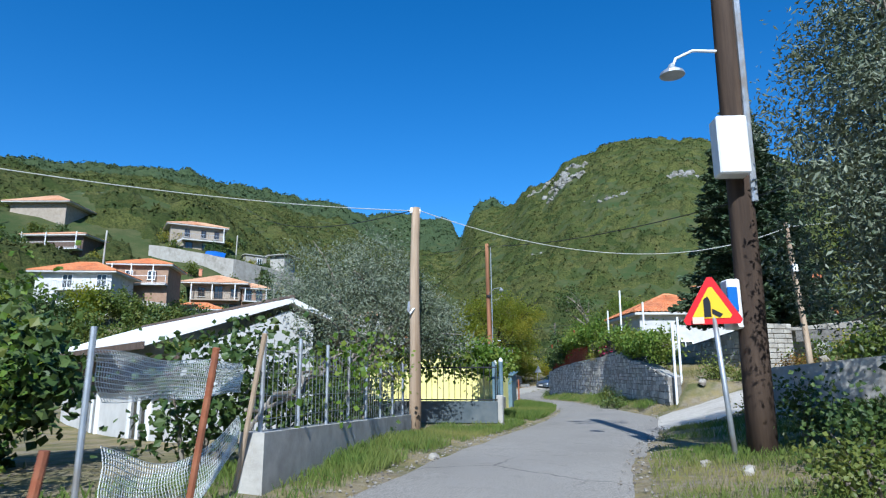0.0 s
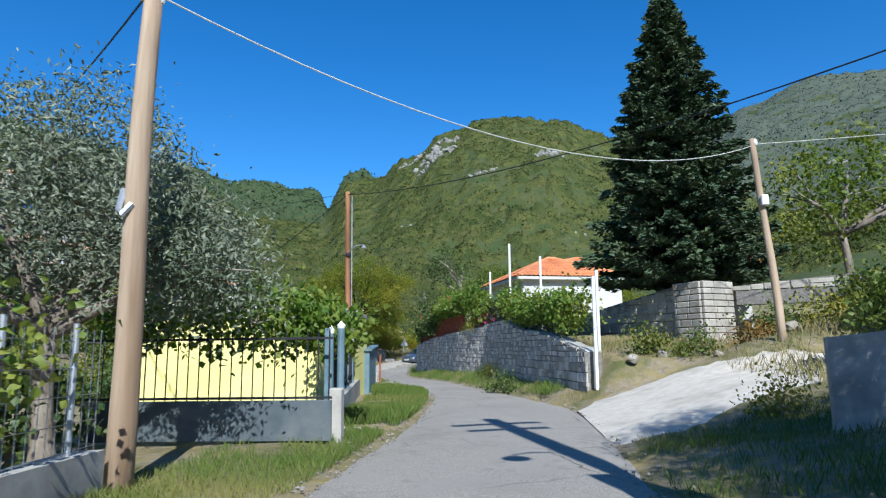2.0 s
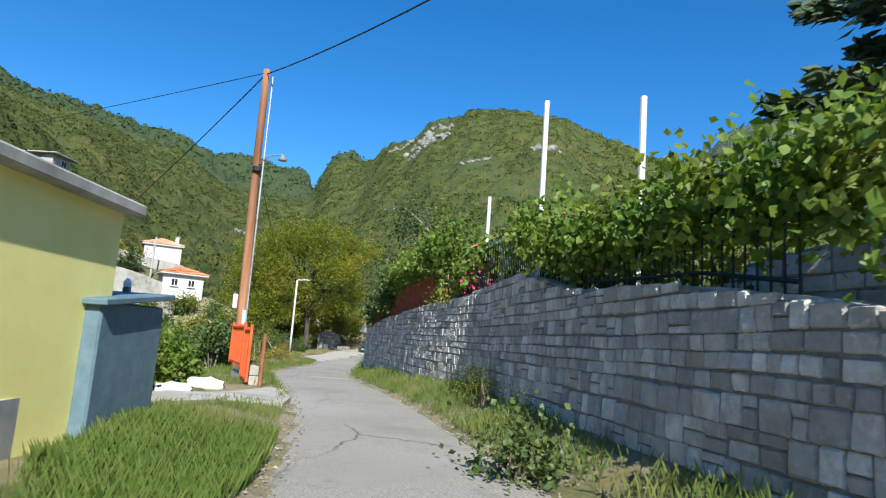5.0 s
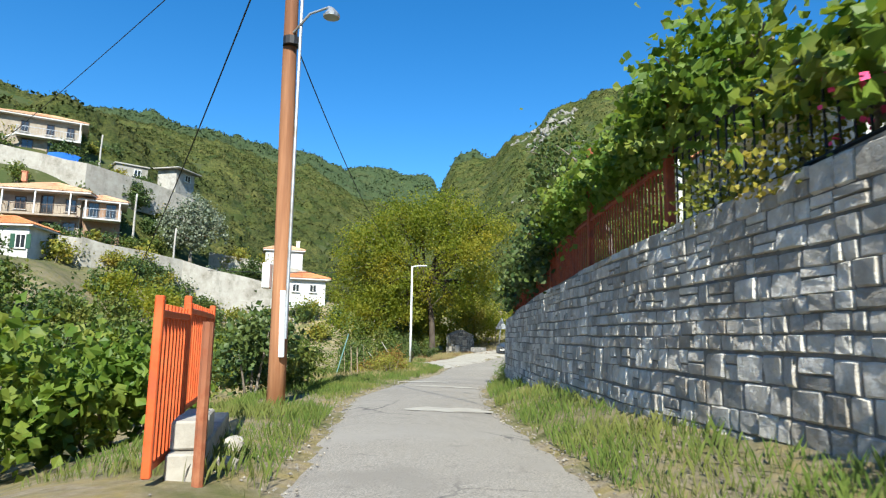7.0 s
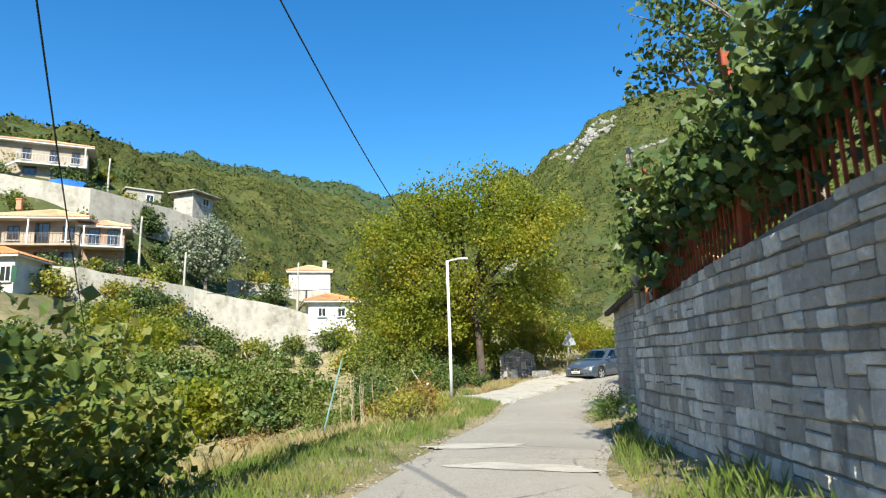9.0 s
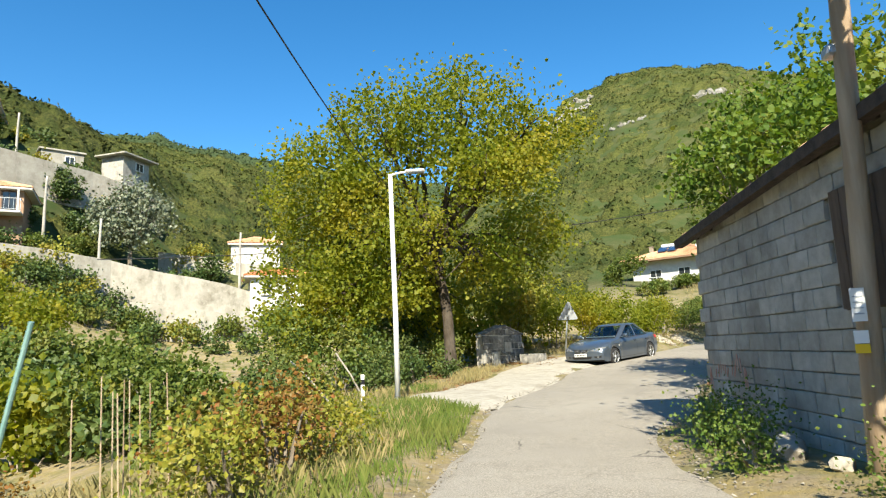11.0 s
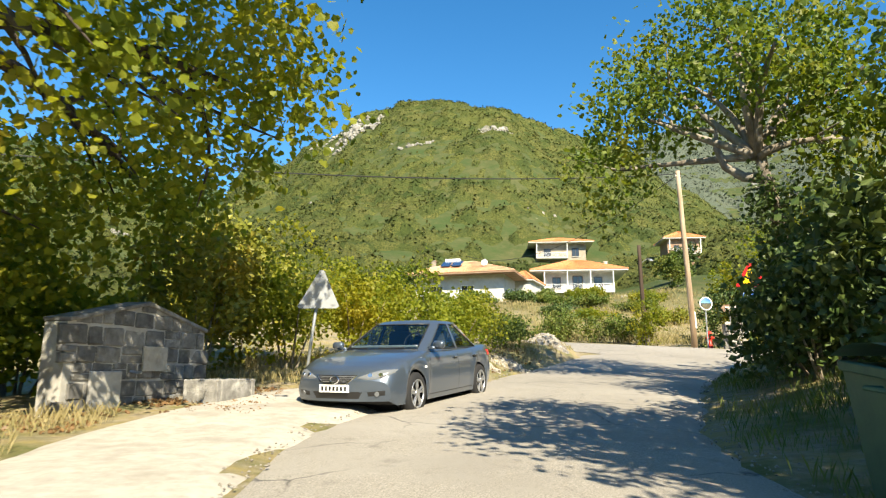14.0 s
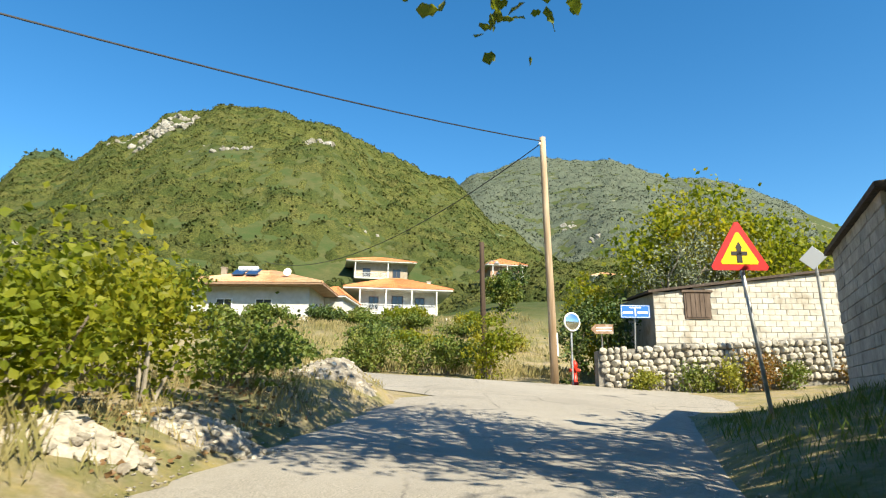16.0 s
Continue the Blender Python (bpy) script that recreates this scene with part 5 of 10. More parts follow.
def conifer(base, height, radius, label, seed=3):
    """A fir: straight trunk, whorls of drooping boughs with flat sprays of needles."""
    r = np.random.default_rng(seed)
    base = Vector(base)
    t = thing("fir_tree", Matrix.Translation(base), label, "tree")
    Geo().tube([(0, 0, -0.3), (0, 0, height * 0.5), (0, 0, height)], [0.22, 0.13, 0.02], 10).ob("trunk", "bark", t)
    cc, aim = [], []
    g = Geo()
    z = 0.9
    while z < height - 0.1:
        k = z / height
        reach = radius * (1 - k) ** 0.8 * (0.75 + 0.25 * min(1, z / 1.6)) + 0.08
        n = int(7 + 5 * (1 - k))
        ph = r.uniform(0, 6.28)
        for i in range(n):
            a = ph + 2 * math.pi * i / n + r.uniform(-0.2, 0.2)
            L = reach * r.uniform(0.72, 1.12)
            d = np.array([math.cos(a), math.sin(a)])
            g.tube([(0, 0, z), (d[0] * L * 0.5, d[1] * L * 0.5, z - 0.05 * L), (d[0] * L, d[1] * L, z - 0.10 * L)], [0.03, 0.018, 0.005], 4, False)
            m = int(22 + 95 * L)
            s = r.uniform(0.12, 1.0, m) ** 0.75
            wid = 0.34 * L * (1.05 - s) + 0.06
            off = r.uniform(-1, 1, m) * wid
            px = d[0] * L * s - d[1] * off
            py = d[1] * L * s + d[0] * off
            pz = z - 0.10 * L * s + r.normal(0, 0.05, m) + 0.06 * L * s ** 2 - np.abs(off) * 0.2
            cc.append(np.stack([px, py, pz], 1))
            aim.append(np.stack([d[0] - d[1] * np.sign(off) * 0.8, d[1] + d[0] * np.sign(off) * 0.8, np.full(m, -0.1)], 1))
        z += 0.22 + 0.1 * (1 - k)
    tagged(g.ob("bough", "bark", t), kind="stuff")
    leaves("foliage", np.concatenate(cc), 0.21, "leaf_fir", t, seed=seed, slim=0.2, aim=np.concatenate(aim) * 1.4)
    return t


def crowns(x, y, cell, seed):
    """Height of rounded crowns of uneven size standing about one cell apart."""
    ix, iy = np.floor(x / cell), np.floor(y / cell)
    best = np.zeros_like(x)
    rnd = lambda a, b, q: np.modf(np.abs(np.sin(a * 127.1 + b * 311.7 + q * 74.7 + seed) * 43758.5453))[0]
    for dx in (-1, 0, 1):
        for dy in (-1, 0, 1):
            a, b = ix + dx, iy + dy
            rad = cell * (0.42 + 0.5 * rnd(a, b, 3.0))
            d = np.hypot(x - (a + rnd(a, b, 1.0)) * cell, (y - (b + rnd(a, b, 2.0)) * cell) * (0.8 + 0.4 * rnd(a, b, 4.0)))
            best = np.maximum(best, np.sqrt(np.maximum(0, 1 - (d / rad) ** 2)) * rad * (0.55 + 0.75 * rnd(a, b, 5.0)))
    return best


def canopy_height(x, y, size, seed):
    wx, wy = x + 0.35 * size * fbm(x, y, size * 0.9, seed), y + 0.35 * size * fbm(x, y, size * 0.9, seed + 3)
    return (crowns(wx, wy, size * 2.1, seed) * (0.72 + 0.3 * fbm(x, y, size * 9, seed + 5)) + 0.5 * crowns(wx, wy, size * 0.8, seed + 11) - 0.6 * size)


def forest(name, r_range, az_range, size, label, seed, mat="wood_scrub", keep=None, step=1.5, turn=0.2, leaf=0, leaf_size=0.5):
    """The closed canopy of woods on the slopes: one sheet of crowns, with leafy sprays standing out of it."""
    r = np.random.default_rng(seed)
    rr, az = np.arange(r_range[0], r_range[1] + step, step), np.radians(np.arange(az_range[0], az_range[1] + turn, turn))
    R, A = np.meshgrid(rr, az, indexing="ij")
    R = R + r.uniform(-0.3, 0.3, R.shape) * step
    A = A + r.uniform(-0.3, 0.3, A.shape) * radians(turn)
    x, y = (7 + R * np.sin(A)).ravel(), (-20 + R * np.cos(A)).ravel()

    def rise(x, y):
        q, a = np.hypot(x - 7, y + 20), np.degrees(np.arctan2(x - 7, y + 20))
        edge = np.clip(np.minimum(np.minimum(q - r_range[0], r_range[1] - q) / 6, np.minimum(a - az_range[0], az_range[1] - a) / 1.0), 0, 1)
        h = canopy_height(x, y, size, seed)
        if keep is not None:
            edge = edge * keep(x, y)
        return land(x, y) + h * edge - 0.8 * (1 - edge)

    z = rise(x, y) + r.uniform(-0.12, 0.12, len(x)) * size
    ni, nj = R.shape
    k = np.arange(ni * nj).reshape(ni, nj)
    f = np.stack([k[:-1, :-1], k[:-1, 1:], k[1:, 1:], k[1:, :-1]], -1).reshape(-1, 4)
    v = np.stack([x, y, z], 1)
    if leaf:
        q = np.sqrt(r.uniform(r_range[0] ** 2, r_range[1] ** 2, leaf))
        a = np.radians(r.uniform(*az_range, leaf))
        lx, ly = 7 + q * np.sin(a), -20 + q * np.cos(a)
        on = canopy_height(lx, ly, size, seed) > r.uniform(0.0, 1.3, leaf) * size
        if keep is not None:
            on &= keep(lx, ly) > 0.9
        lx, ly, q = lx[on], ly[on], q[on]
        m = len(lx)
        c = np.stack([lx, ly, rise(lx, ly) + r.uniform(-0.1, 0.9, m) * leaf_size], 1)
        nn = r.normal(size=(m, 3)) * 0.8 + np.array([0.0, -0.3, 0.45])
        nn /= np.linalg.norm(nn, axis=1)[:, None]
        e = np.cross(nn, r.normal(size=(m, 3)))
        e /= np.linalg.norm(e, axis=1)[:, None]
        g = np.cross(nn, e)
        w = (leaf_size * r.uniform(0.4, 1.2, m) * (0.6 + 0.4 * q / r_range[1]))[:, None]
        lv = np.stack([c - e * w, c + g * w * 0.6 - nn * w * 0.25, c + e * w, c - g * w * 0.6 - nn * w * 0.25], 1).reshape(-1, 3)
        f = np.concatenate([f, np.arange(m)[:, None] * 4 + np.arange(4) + len(v)])
        v = np.concatenate([v, lv])
    return tagged(np_mesh(name, v, f, mat, smooth=True), label, "woodland", kind="stuff")

# ---------------------------------------------------------------- the hillside village
HILL = "houses on the hillside"


def rows_of_windows(h, xs, z, w=0.9, hgt=1.2, kind="window", shutter=None, frame_mat="white_paint"):
    for x in xs:
        opening(h, x, z, w, hgt, kind=kind, shutter=shutter, frame_mat=frame_mat)


h1, w = house((-58.2, 26.1), (-52.1, 32.0), 5.8, 21.5, 4.8, "hillside_house", "white two-storey hillside house with a balcony and terracotta roof", "plaster_beige", "tile_pale", 0.7, 1.3, 0.4)
rows_of_windows(h1, (2.6, 5.2, 7.3), 3.0, 0.85, 1.3, frame_mat="wood_dark")
rows_of_windows(h1, (3.0, 5.6), 0.3, 1.2, 1.9, "door", frame_mat="wood_dark")
balcony(h1, 1.8, w, 2.45, 1.1, mat="steel_grey", step=0.3, posts=(w - 0.2,), roof_z=4.8)
Geo().tube([(0.0, -0.9, 1.2), (2.0, -0.9, 2.45)], 0.12, 6).ob("outer_stair", "plaster_white", h1)
h2, w = house((-47.2, 2.6), (-41.2, 5.2), 6.0, 10.0, 4.9, "hillside_house", "brown-fronted hillside house with white side wall and terracotta roof", "plaster_brown", "tile", 0.6, 1.2, 0.35)
rows_of_windows(h2, (2.0, 4.6), 3.2, 0.9, 1.1)
balcony(h2, 0.2, w, 2.6, 1.0, bars=False, posts=(0.3, 2.5, 5.0), roof_z=5)
h3, w = house((-49.6, -5.6), (-42.0, -2.9), 6.0, 8.3, 4.5, "hillside_house", "white hillside house with an orange hipped roof and balcony", "plaster_white", "tile", 0.7, 1.5, 0.35)
rows_of_windows(h3, (3.4, 7.0), 2.75, 1.1, 1.6, "door")
rows_of_windows(h3, (2.0, 6.4), 0.4, 1.0, 1.2)
balcony(h3, 2.4, w, 2.6, 1.1, bars=True)
h4, w = house((-48.5, 19.3), (-42.2, 22.6), 6.3, 10.1, 4.9, "hillside_house", "long stone-faced hillside house with balcony and pale tiled roof", "plaster_beige", "tile_pale", 1.2, 1.6, 0.35)
rows_of_windows(h4, (1.6, 6.2), 3.1, 1.0, 1.3, shutter=None, frame_mat="wood_dark")
rows_of_windows(h4, (4.0,), 2.7, 1.2, 2.0, "door", frame_mat="wood_dark")
rows_of_windows(h4, (1.4, 4.0, 6.2), 0.3, 1.2, 1.7, frame_mat="wood_dark")
balcony(h4, 0.2, w, 2.6, 1.1, mat="wood_dark", bars=True, step=0.3, posts=(0.3, 3.2, 6.4), roof_z=5.0, slab="plaster_beige")
chimney(h4, 1.0, 2.0, 6.4, 1.0, "terracotta")
h4b, w = house((-42.1, 22.9), (-39.5, 25.2), 4.6, 10.1, 4.4, "hillside_porch", "roofed terrace with columns beside the stone-faced house", "plaster_brown", "tile_pale", 0.6, 1.0, 0.35)
balcony(h4b, 0.0, w, 2.5, 1.5, mat="steel_grey", step=0.3, bars=True, posts=(0.2, w - 0.2), roof_z=4.3)
rows_of_windows(h4b, (0.9, 2.5), 2.6, 1.0, 1.7, "door", frame_mat="wood_dark")
h5, w = house((-47.6, 12.6), (-40.4, 15.2), 5.0, 7.4, 3.0, "hillside_house", "low white house with green shutters and an orange tiled roof", "plaster_white", "tile", 0.5, 1.1, 0.3)
rows_of_windows(h5, (1.8, 4.4, 7.0), 1.0, 0.9, 1.3, shutter="bin_green")
h6, w = house((-73.3, 13.2), (-64.6, 15.2), 7, 19.8, 2.6, "hillside_house", "dark timber house under a low tiled roof", "wood_dark", "tile_pale", 0.8, 1.2, 0.4)
balcony(h6, 0, w, 0.5, 1.4, bars=False, posts=(0.3, 4, w - 0.3), roof_z=3)
h7, w = house((-84.0, 19.0), (-75.0, 21.4), 8, 27.8, 2.2, "hillside_house", "half-finished house with a bare timber roof", "plaster_beige", "tile_pale", 1.0, 2.2, 0.5)
h8, w = house((-50.2, 36.0), (-48.0, 39.2), 3.0, 20.6, 2.0, "hut", "small grey rendered hut on the slope", "plaster_old", None)
Geo().box((w / 2, 1.75, 2.1), (w + 0.4, 3.9, 0.18), None, 0.02).ob("flat_roof", "concrete", h8)
opening(h8, 2.6, 0.7, 0.9, 0.9)
h9, w = house((-46.7, 43.3), (-46.6, 47.2), 3, 21.8, 1.8, "hut", "grey concrete hut with an overhanging slab roof", "concrete", None)
Geo().box((w / 2, 1.3, 1.95), (w + 1.4, 4.2, 0.16), None, 0.02).ob("flat_roof", "concrete", h9)
opening(h9, 2.4, 0.5, 1.2, 1.0)
h10, w = house((-29.9, 38.8), (-26.0, 41.0), 4.0, 8.2, 3.2, "hillside_house", "small white house with a steep white gable wall", "plaster_white", "tile_pale", 0.3, 0.9, 0.3)
chimney(h10, w - 0.6, 1.0, 3.6, 1.0)
h11, w = house((-24.2, 33.0), (-20.4, 35.6), 3.6, 4.6, 2.7, "hillside_house", "low white house with an orange roof below the retaining walls", "plaster_white", "tile", 0.5, 0.8, 0.3)
opening(h11, 1.3, 1.3, 0.8, 0.9)
opening(h11, 3.2, 1.3, 0.8, 0.9)
for q in (h1, h2, h3, h4, h5, h6, h7, h10, h11):
    q["group"] = HILL

tarp = Geo()
v = [(-52.7 + 0.5 * i + 0.2 * j, 28.4 + 0.65 * i - 0.45 * j, 21.9 + 0.45 * math.sin(i * 0.8) * 0.6 - 0.12 * j * j) for j in range(4) for i in range(5)]
tarp.add(v, [(5 * j + i, 5 * j + i + 1, 5 * j + i + 6, 5 * j + i + 5) for j in range(3) for i in range(4)])
tagged(tarp.ob("tarpaulin", "blue_tarp"), "bright blue tarpaulin spread by the hillside house", "tarpaulin")


def long_wall(a, b, za, zb, h, mat, label, thick=0.4, name="retaining_wall"):
    a, b = Vector((*a, za)), Vector((*b, zb))
    n = max(2, int((b - a).length / 2))
    g = Geo()
    d = (b - a).normalized()
    side = Vector((-d.y, d.x, 0)).normalized() * thick
    r = np.random.default_rng(int(abs(a.x * 7)))
    v, f = [], []
    for i in range(n + 1):
        p = a.lerp(b, i / n)
        t = p.z + r.uniform(-0.12, 0.12)
        for q, z in ((p, p.z - h - 1.5), (p, t), (p + side, t), (p + side, p.z - h - 1.5)):
            v.append((q.x, q.y, z))
    for i in range(n):
        for k in range(4):
            p, q = 4 * i + k, 4 * i + (k + 1) % 4
            f.append((p, p + 4, q + 4, q))
    f += [(0, 1, 2, 3), (4 * n + 3, 4 * n + 2, 4 * n + 1, 4 * n)]
    g.add(v, f)
    return tagged(g.ob(name, mat), label, "retaining wall", "hillside retaining walls", kind="structure")


long_wall((-50.4, 15.9), (-39.2, 20.0), 10.8, 10.1, 2.8, "plaster_old", "long pale rendered retaining wall below the hillside houses")
long_wall((-39.2, 20.0), (-33.9, 28.4), 10.1, 8.9, 3.0, "plaster_old", "long pale rendered retaining wall stepping down the slope")
long_wall((-33.9, 28.4), (-22.6, 34.4), 8.9, 5.8, 3.4, "plaster_old", "pale retaining wall stepping down the slope")
long_wall((-36.4, 36.8), (-25.2, 40.4), 11.0, 9.0, 2.2, "plaster_old", "pale retaining wall on the slope")
long_wall((-30.6, 26.8), (-21.6, 31.2), 5.4, 3.6, 2.4, "plaster_old", "pale lower retaining wall on the slope")
long_wall((-47.6, 28.5), (-44.9, 37.4), 20.3, 19.8, 2.4, "plaster_old", "pale stone terrace wall below the hut")
long_wall((-44.9, 37.4), (-42.4, 43.6), 19.8, 18.6, 2.0, "plaster_old", "pale stone terrace wall on the upper slope")
long_wall((-58.8, 22.2), (-47.6, 28.5), 22.2, 20.3, 3.0, "plaster_old", "pale stone terrace wall below the upper house")
long_wall((-86, 16), (-66, 26), 26.2, 24.6, 1.6, "plaster_old", "pale stone terrace wall on the upper slope")
long_wall((-50.5, 1.0), (-40.0, 3.8), 10.8, 10.2, 2.2, "plaster_old", "pale stone terrace wall below the brown house")
for x, y, z, hgt in ((-35.0, 28.2, 9.2, 3.2), (-39.0, 26.6, 10, 6.0), (-50.6, 33.6, 20, 5.6), (-27.5, 36.5, 8, 4), (-47.6, 1.5, 10, 9), (-78, 10, 22, 8)):
    p = wooden_pole((x, y, land1(x, y)), (x + 0.1, y, z + hgt), 0.13, 0.09, "concrete", "slim grey utility pole among the hillside houses")

# ---------------------------------------------------------------- houses at the head of the lane
e1, w = house((25.2, 80.9), (33.8, 78.9), 7.0, 7.6, 5.3, "village_house", "white house with a long first-floor veranda and terracotta roof", "plaster_white", "tile", 1.8, 2.0, 0.3)
rows_of_windows(e1, (1.7, 7.0), 3.2, 1.1, 1.5, frame_mat="wood_dark")
rows_of_windows(e1, (1.6, 7.0), 0.4, 1.2, 1.4, frame_mat="wood_dark")
rows_of_windows(e1, (4.4,), 2.75, 1.3, 2.1, "door", frame_mat="wood_dark")
balcony(e1, 0, w, 2.65, 1.7, posts=(0.1, 3.0, 5.9, w - 0.1), roof_z=5.3)
chimney(e1, w - 0.5, 2.5, 5.6, 1.4)
for k in range(4):
    q = thing("patio_chair", e1.matrix_world @ pose(5.2 + 0.55 * k, -0.9, 2.66), "white plastic patio chair on the veranda", "chair", "patio chairs")
    Geo().box((0, 0, 0.42), (0.42, 0.42, 0.04), None, 0.01).ob("seat", "white_paint", q)
    Geo().box((0, 0.2, 0.68), (0.42, 0.04, 0.5), None, 0.01).ob("backrest", "white_paint", q)
    for sx in (-0.18, 0.18):
        for sy in (-0.18, 0.18):
            Geo().box((sx, sy, 0.2), (0.04, 0.04, 0.4)).ob("leg", "white_paint", q)
e2, w = house((7.6, 72.6), (17.4, 68.3), 9.0, 5.6, 5.2, "village_house", "pale blue-white house with deep eaves and a low terracotta roof", "plaster_white", "tile_pale", 1.5, 2.1, 0.3, soffit="plaster_brown")
rows_of_windows(e2, (3.0, 6.6), 2.6, 1.5, 1.5)
chimney(e2, 1.6, 3.0, 5.9, 1.6, "plaster_beige")
heater = Geo().tube([(3.2, 2.6, 7.35), (5.0, 2.6, 7.35)], 0.28, 12).ob("water_tank", "white_paint", e2, "white solar water tank")
for x in (3.3, 4.6):
    Geo().box((x + 0.3, 1.7, 6.9), (1.1, 1.6, 0.08), Matrix.Rotation(radians(28), 3, "X"), 0.01).ob("solar_panel", "panel_blue", e2, "dark blue solar collector")
Geo().tube([(8.3, 1.2, 6.2), (8.3, 1.2, 6.7)], 0.03, 6).tube([(8.3, 1.12, 6.75), (8.3, 1.0, 6.78)], [0.03, 0.38], 16).ob("dish", "white_paint", e2, "white satellite dish")
balcony(e2, 1.5, w, 2.1, 1.2, bars=True, step=0.4)
e3, w = house((18.9, 74.6), (21.6, 73.2), 6.0, 6.4, 4.4, "village_house", "small white gabled house with an orange roof", "plaster_white", "tile", 0.4, 1.4, 0.3)
e4, w = house((34.2, 119.9), (43.6, 118.0), 7.0, 19.0, 5.6, "village_house", "beige two-storey house with shaded balconies below the mountain", "plaster_beige", "tile", 1.5, 1.6, 0.4)
rows_of_windows(e4, (2.2, 7.6), 3.0, 1.4, 1.6, frame_mat="wood_dark")
balcony(e4, 0, 6.0, 2.6, 1.6, posts=(0.1, 5.9), roof_z=5.4)
e5, w = house((57.2, 111.6), (62.8, 110.4), 6.0, 19.0, 5.4, "village_house", "small brick-coloured house with an upper balcony and terracotta roof", "plaster_brown", "tile", 1.0, 1.8, 0.4)
balcony(e5, 0, w, 2.5, 1.4, posts=(0.1, 2.8, w - 0.1), roof_z=5.2)
rows_of_windows(e5, (1.6, 4.2), 2.9, 1.0, 1.4, frame_mat="wood_dark")
e6, w = house((84, 118), (90, 116), 6.0, 22.5, 3.2, "village_house", "small white house with a pale tiled roof on the slope", "plaster_white", "tile_pale", 0.6, 1.2, 0.4)
rows_of_windows(e6, (1.6, 4.0), 0.9, 0.9, 1.2, frame_mat="wood_dark")
hoop = Geo()
ring = [(math.cos(a), math.sin(a)) for a in np.linspace(0, math.pi, 13)]
v = [(0.55 * x * 2.4 + 30.2 + 0.9 * k, 66.6 - 0.3 * k + 0.02 * x, 6.5 + 2.0 * z) for k in (0, 1, 2, 3) for x, z in ring]
hoop.add(v, [(13 * k + i, 13 * k + i + 1, 13 * k + i + 14, 13 * k + i + 13) for k in range(3) for i in range(12)] + [tuple(range(13))[::-1], tuple(range(39, 52))])
tagged(hoop.ob("polytunnel", "white_paint"), "small white plastic-covered garden tunnel", "greenhouse")

# ---------------------------------------------------------------- white house and yellow house beside the lane
wh, w = house((-3.67, -45.6), (3.8, -50.56), 2.6, -0.9, 2.6, "bungalow", "white bungalow with a white sheet-metal roof and brown boarding", "plaster_white", None)
Geo().box((w / 2, -0.06, 2.2), (w, 0.06, 0.7), None, 0.01).ob("boarding", "wood_dark", wh)
g = Geo()
x0, x1, y0, y1, zr, zt = -0.3, w + 0.12, -0.7, 2.9, 2.68, 3.6
ym = 2.0
UP = Matrix(((0, 0, 1, 0), (1, 0, 0, 0), (0, 1, 0, 0), (0, 0, 0, 1)))
g.prism([(y0, 0), (ym, zt - zr), (y1, 0.6), (y1, 0.7), (ym, zt - zr + 0.1), (y0, 0.1)], x1 - x0, Matrix.Translation((x0, 0, zr)) @ UP)
roof = g.ob("roof", "roof_white", wh, "white corrugated sheet roof")
Geo().tube([(x0, ym, zt + 0.1), (x1, ym, zt + 0.1)], 0.06, 6).ob("ridge", "wood_dark", roof)
Geo().box(((x0 + x1) / 2, y0, zr + 0.02), (x1 - x0, 0.05, 0.12)).ob("gutter", "wood_dark", wh)
for x in (0.0, w - 0.12):
    Geo().prism([(0.05, 0), (2.55, 0), (2.55, 0.6), (ym, 0.86)], 0.12, Matrix.Translation((x, 0, 2.6)) @ UP).ob("gable", "plaster_white", wh)
opening(wh, 3.4, 0.3, 1.0, 2.0, kind="door")
opening(wh, 6.9, 0.9, 1.2, 1.0)
yh, w = house((3.2, -40.6), (7.0, -40.6), 6.0, -0.3, 2.5, "yellow_house", "bright yellow rendered house behind the gate and fence", "plaster_yellow", None)
Geo().box((1.9, 3.0, 2.56), (4.1, 6.3, 0.12), None, 0.02).ob("flat_roof", "concrete", yh)
yh2, w2 = house((7.0, -40.6), (6.4, -34.8), 3.0, -0.3, 2.4, "yellow_annexe", "yellow rendered side wing along the fence", "plaster_yellow", None)
Geo().box((w2 / 2, 1.5, 2.45), (w2 + 0.2, 3.2, 0.12), None, 0.02).ob("flat_roof", "concrete", yh2)

# ---------------------------------------------------------------- boundary of the left-hand plots
L1, at1 = wall_frame(np.array([8.15, 7.25]), np.array([-55.2, -48.3]))
low_wall = wall_body("low_wall", L1, at1, lambda u: land1(at1(u)[0][0], at1(u)[0][1]), lambda u: 0.80 - 0.24 * u / L1, -0.22, "concrete")
tagged(low_wall, "low rough concrete wall under the wire fence", "wall", kind="structure")
wire_fence = thing("wire_fence", (0, 0, 0), "wire fence with grey steel posts on the low wall", "fence")
for k in range(8):
    u = L1 * (k + 0.15) / 7.6
    p, e = at1(min(u, L1))
    Geo().tube([(p[0] - 0.1, p[1], 0.4), (p[0] - 0.1, p[1], 1.66 - 0.12 * k / 7)], 0.022, 8).ob("post", "steel_grey", wire_fence)
g = Geo()
for k in range(58):
    p, e = at1(L1 * k / 57)
    g.tube([(p[0] - 0.1, p[1], 0.55), (p[0] - 0.1, p[1], 1.5)], 0.004, 3, False)
for z in (0.7, 0.9, 1.1, 1.3, 1.5):
    a, b = at1(0)[0], at1(L1)[0]
    g.tube([(a[0] - 0.1, a[1], z), (b[0] - 0.1, b[1], z - 0.1)], 0.004, 3, False)
g.ob("wire_mesh", "steel_grey", wire_fence)


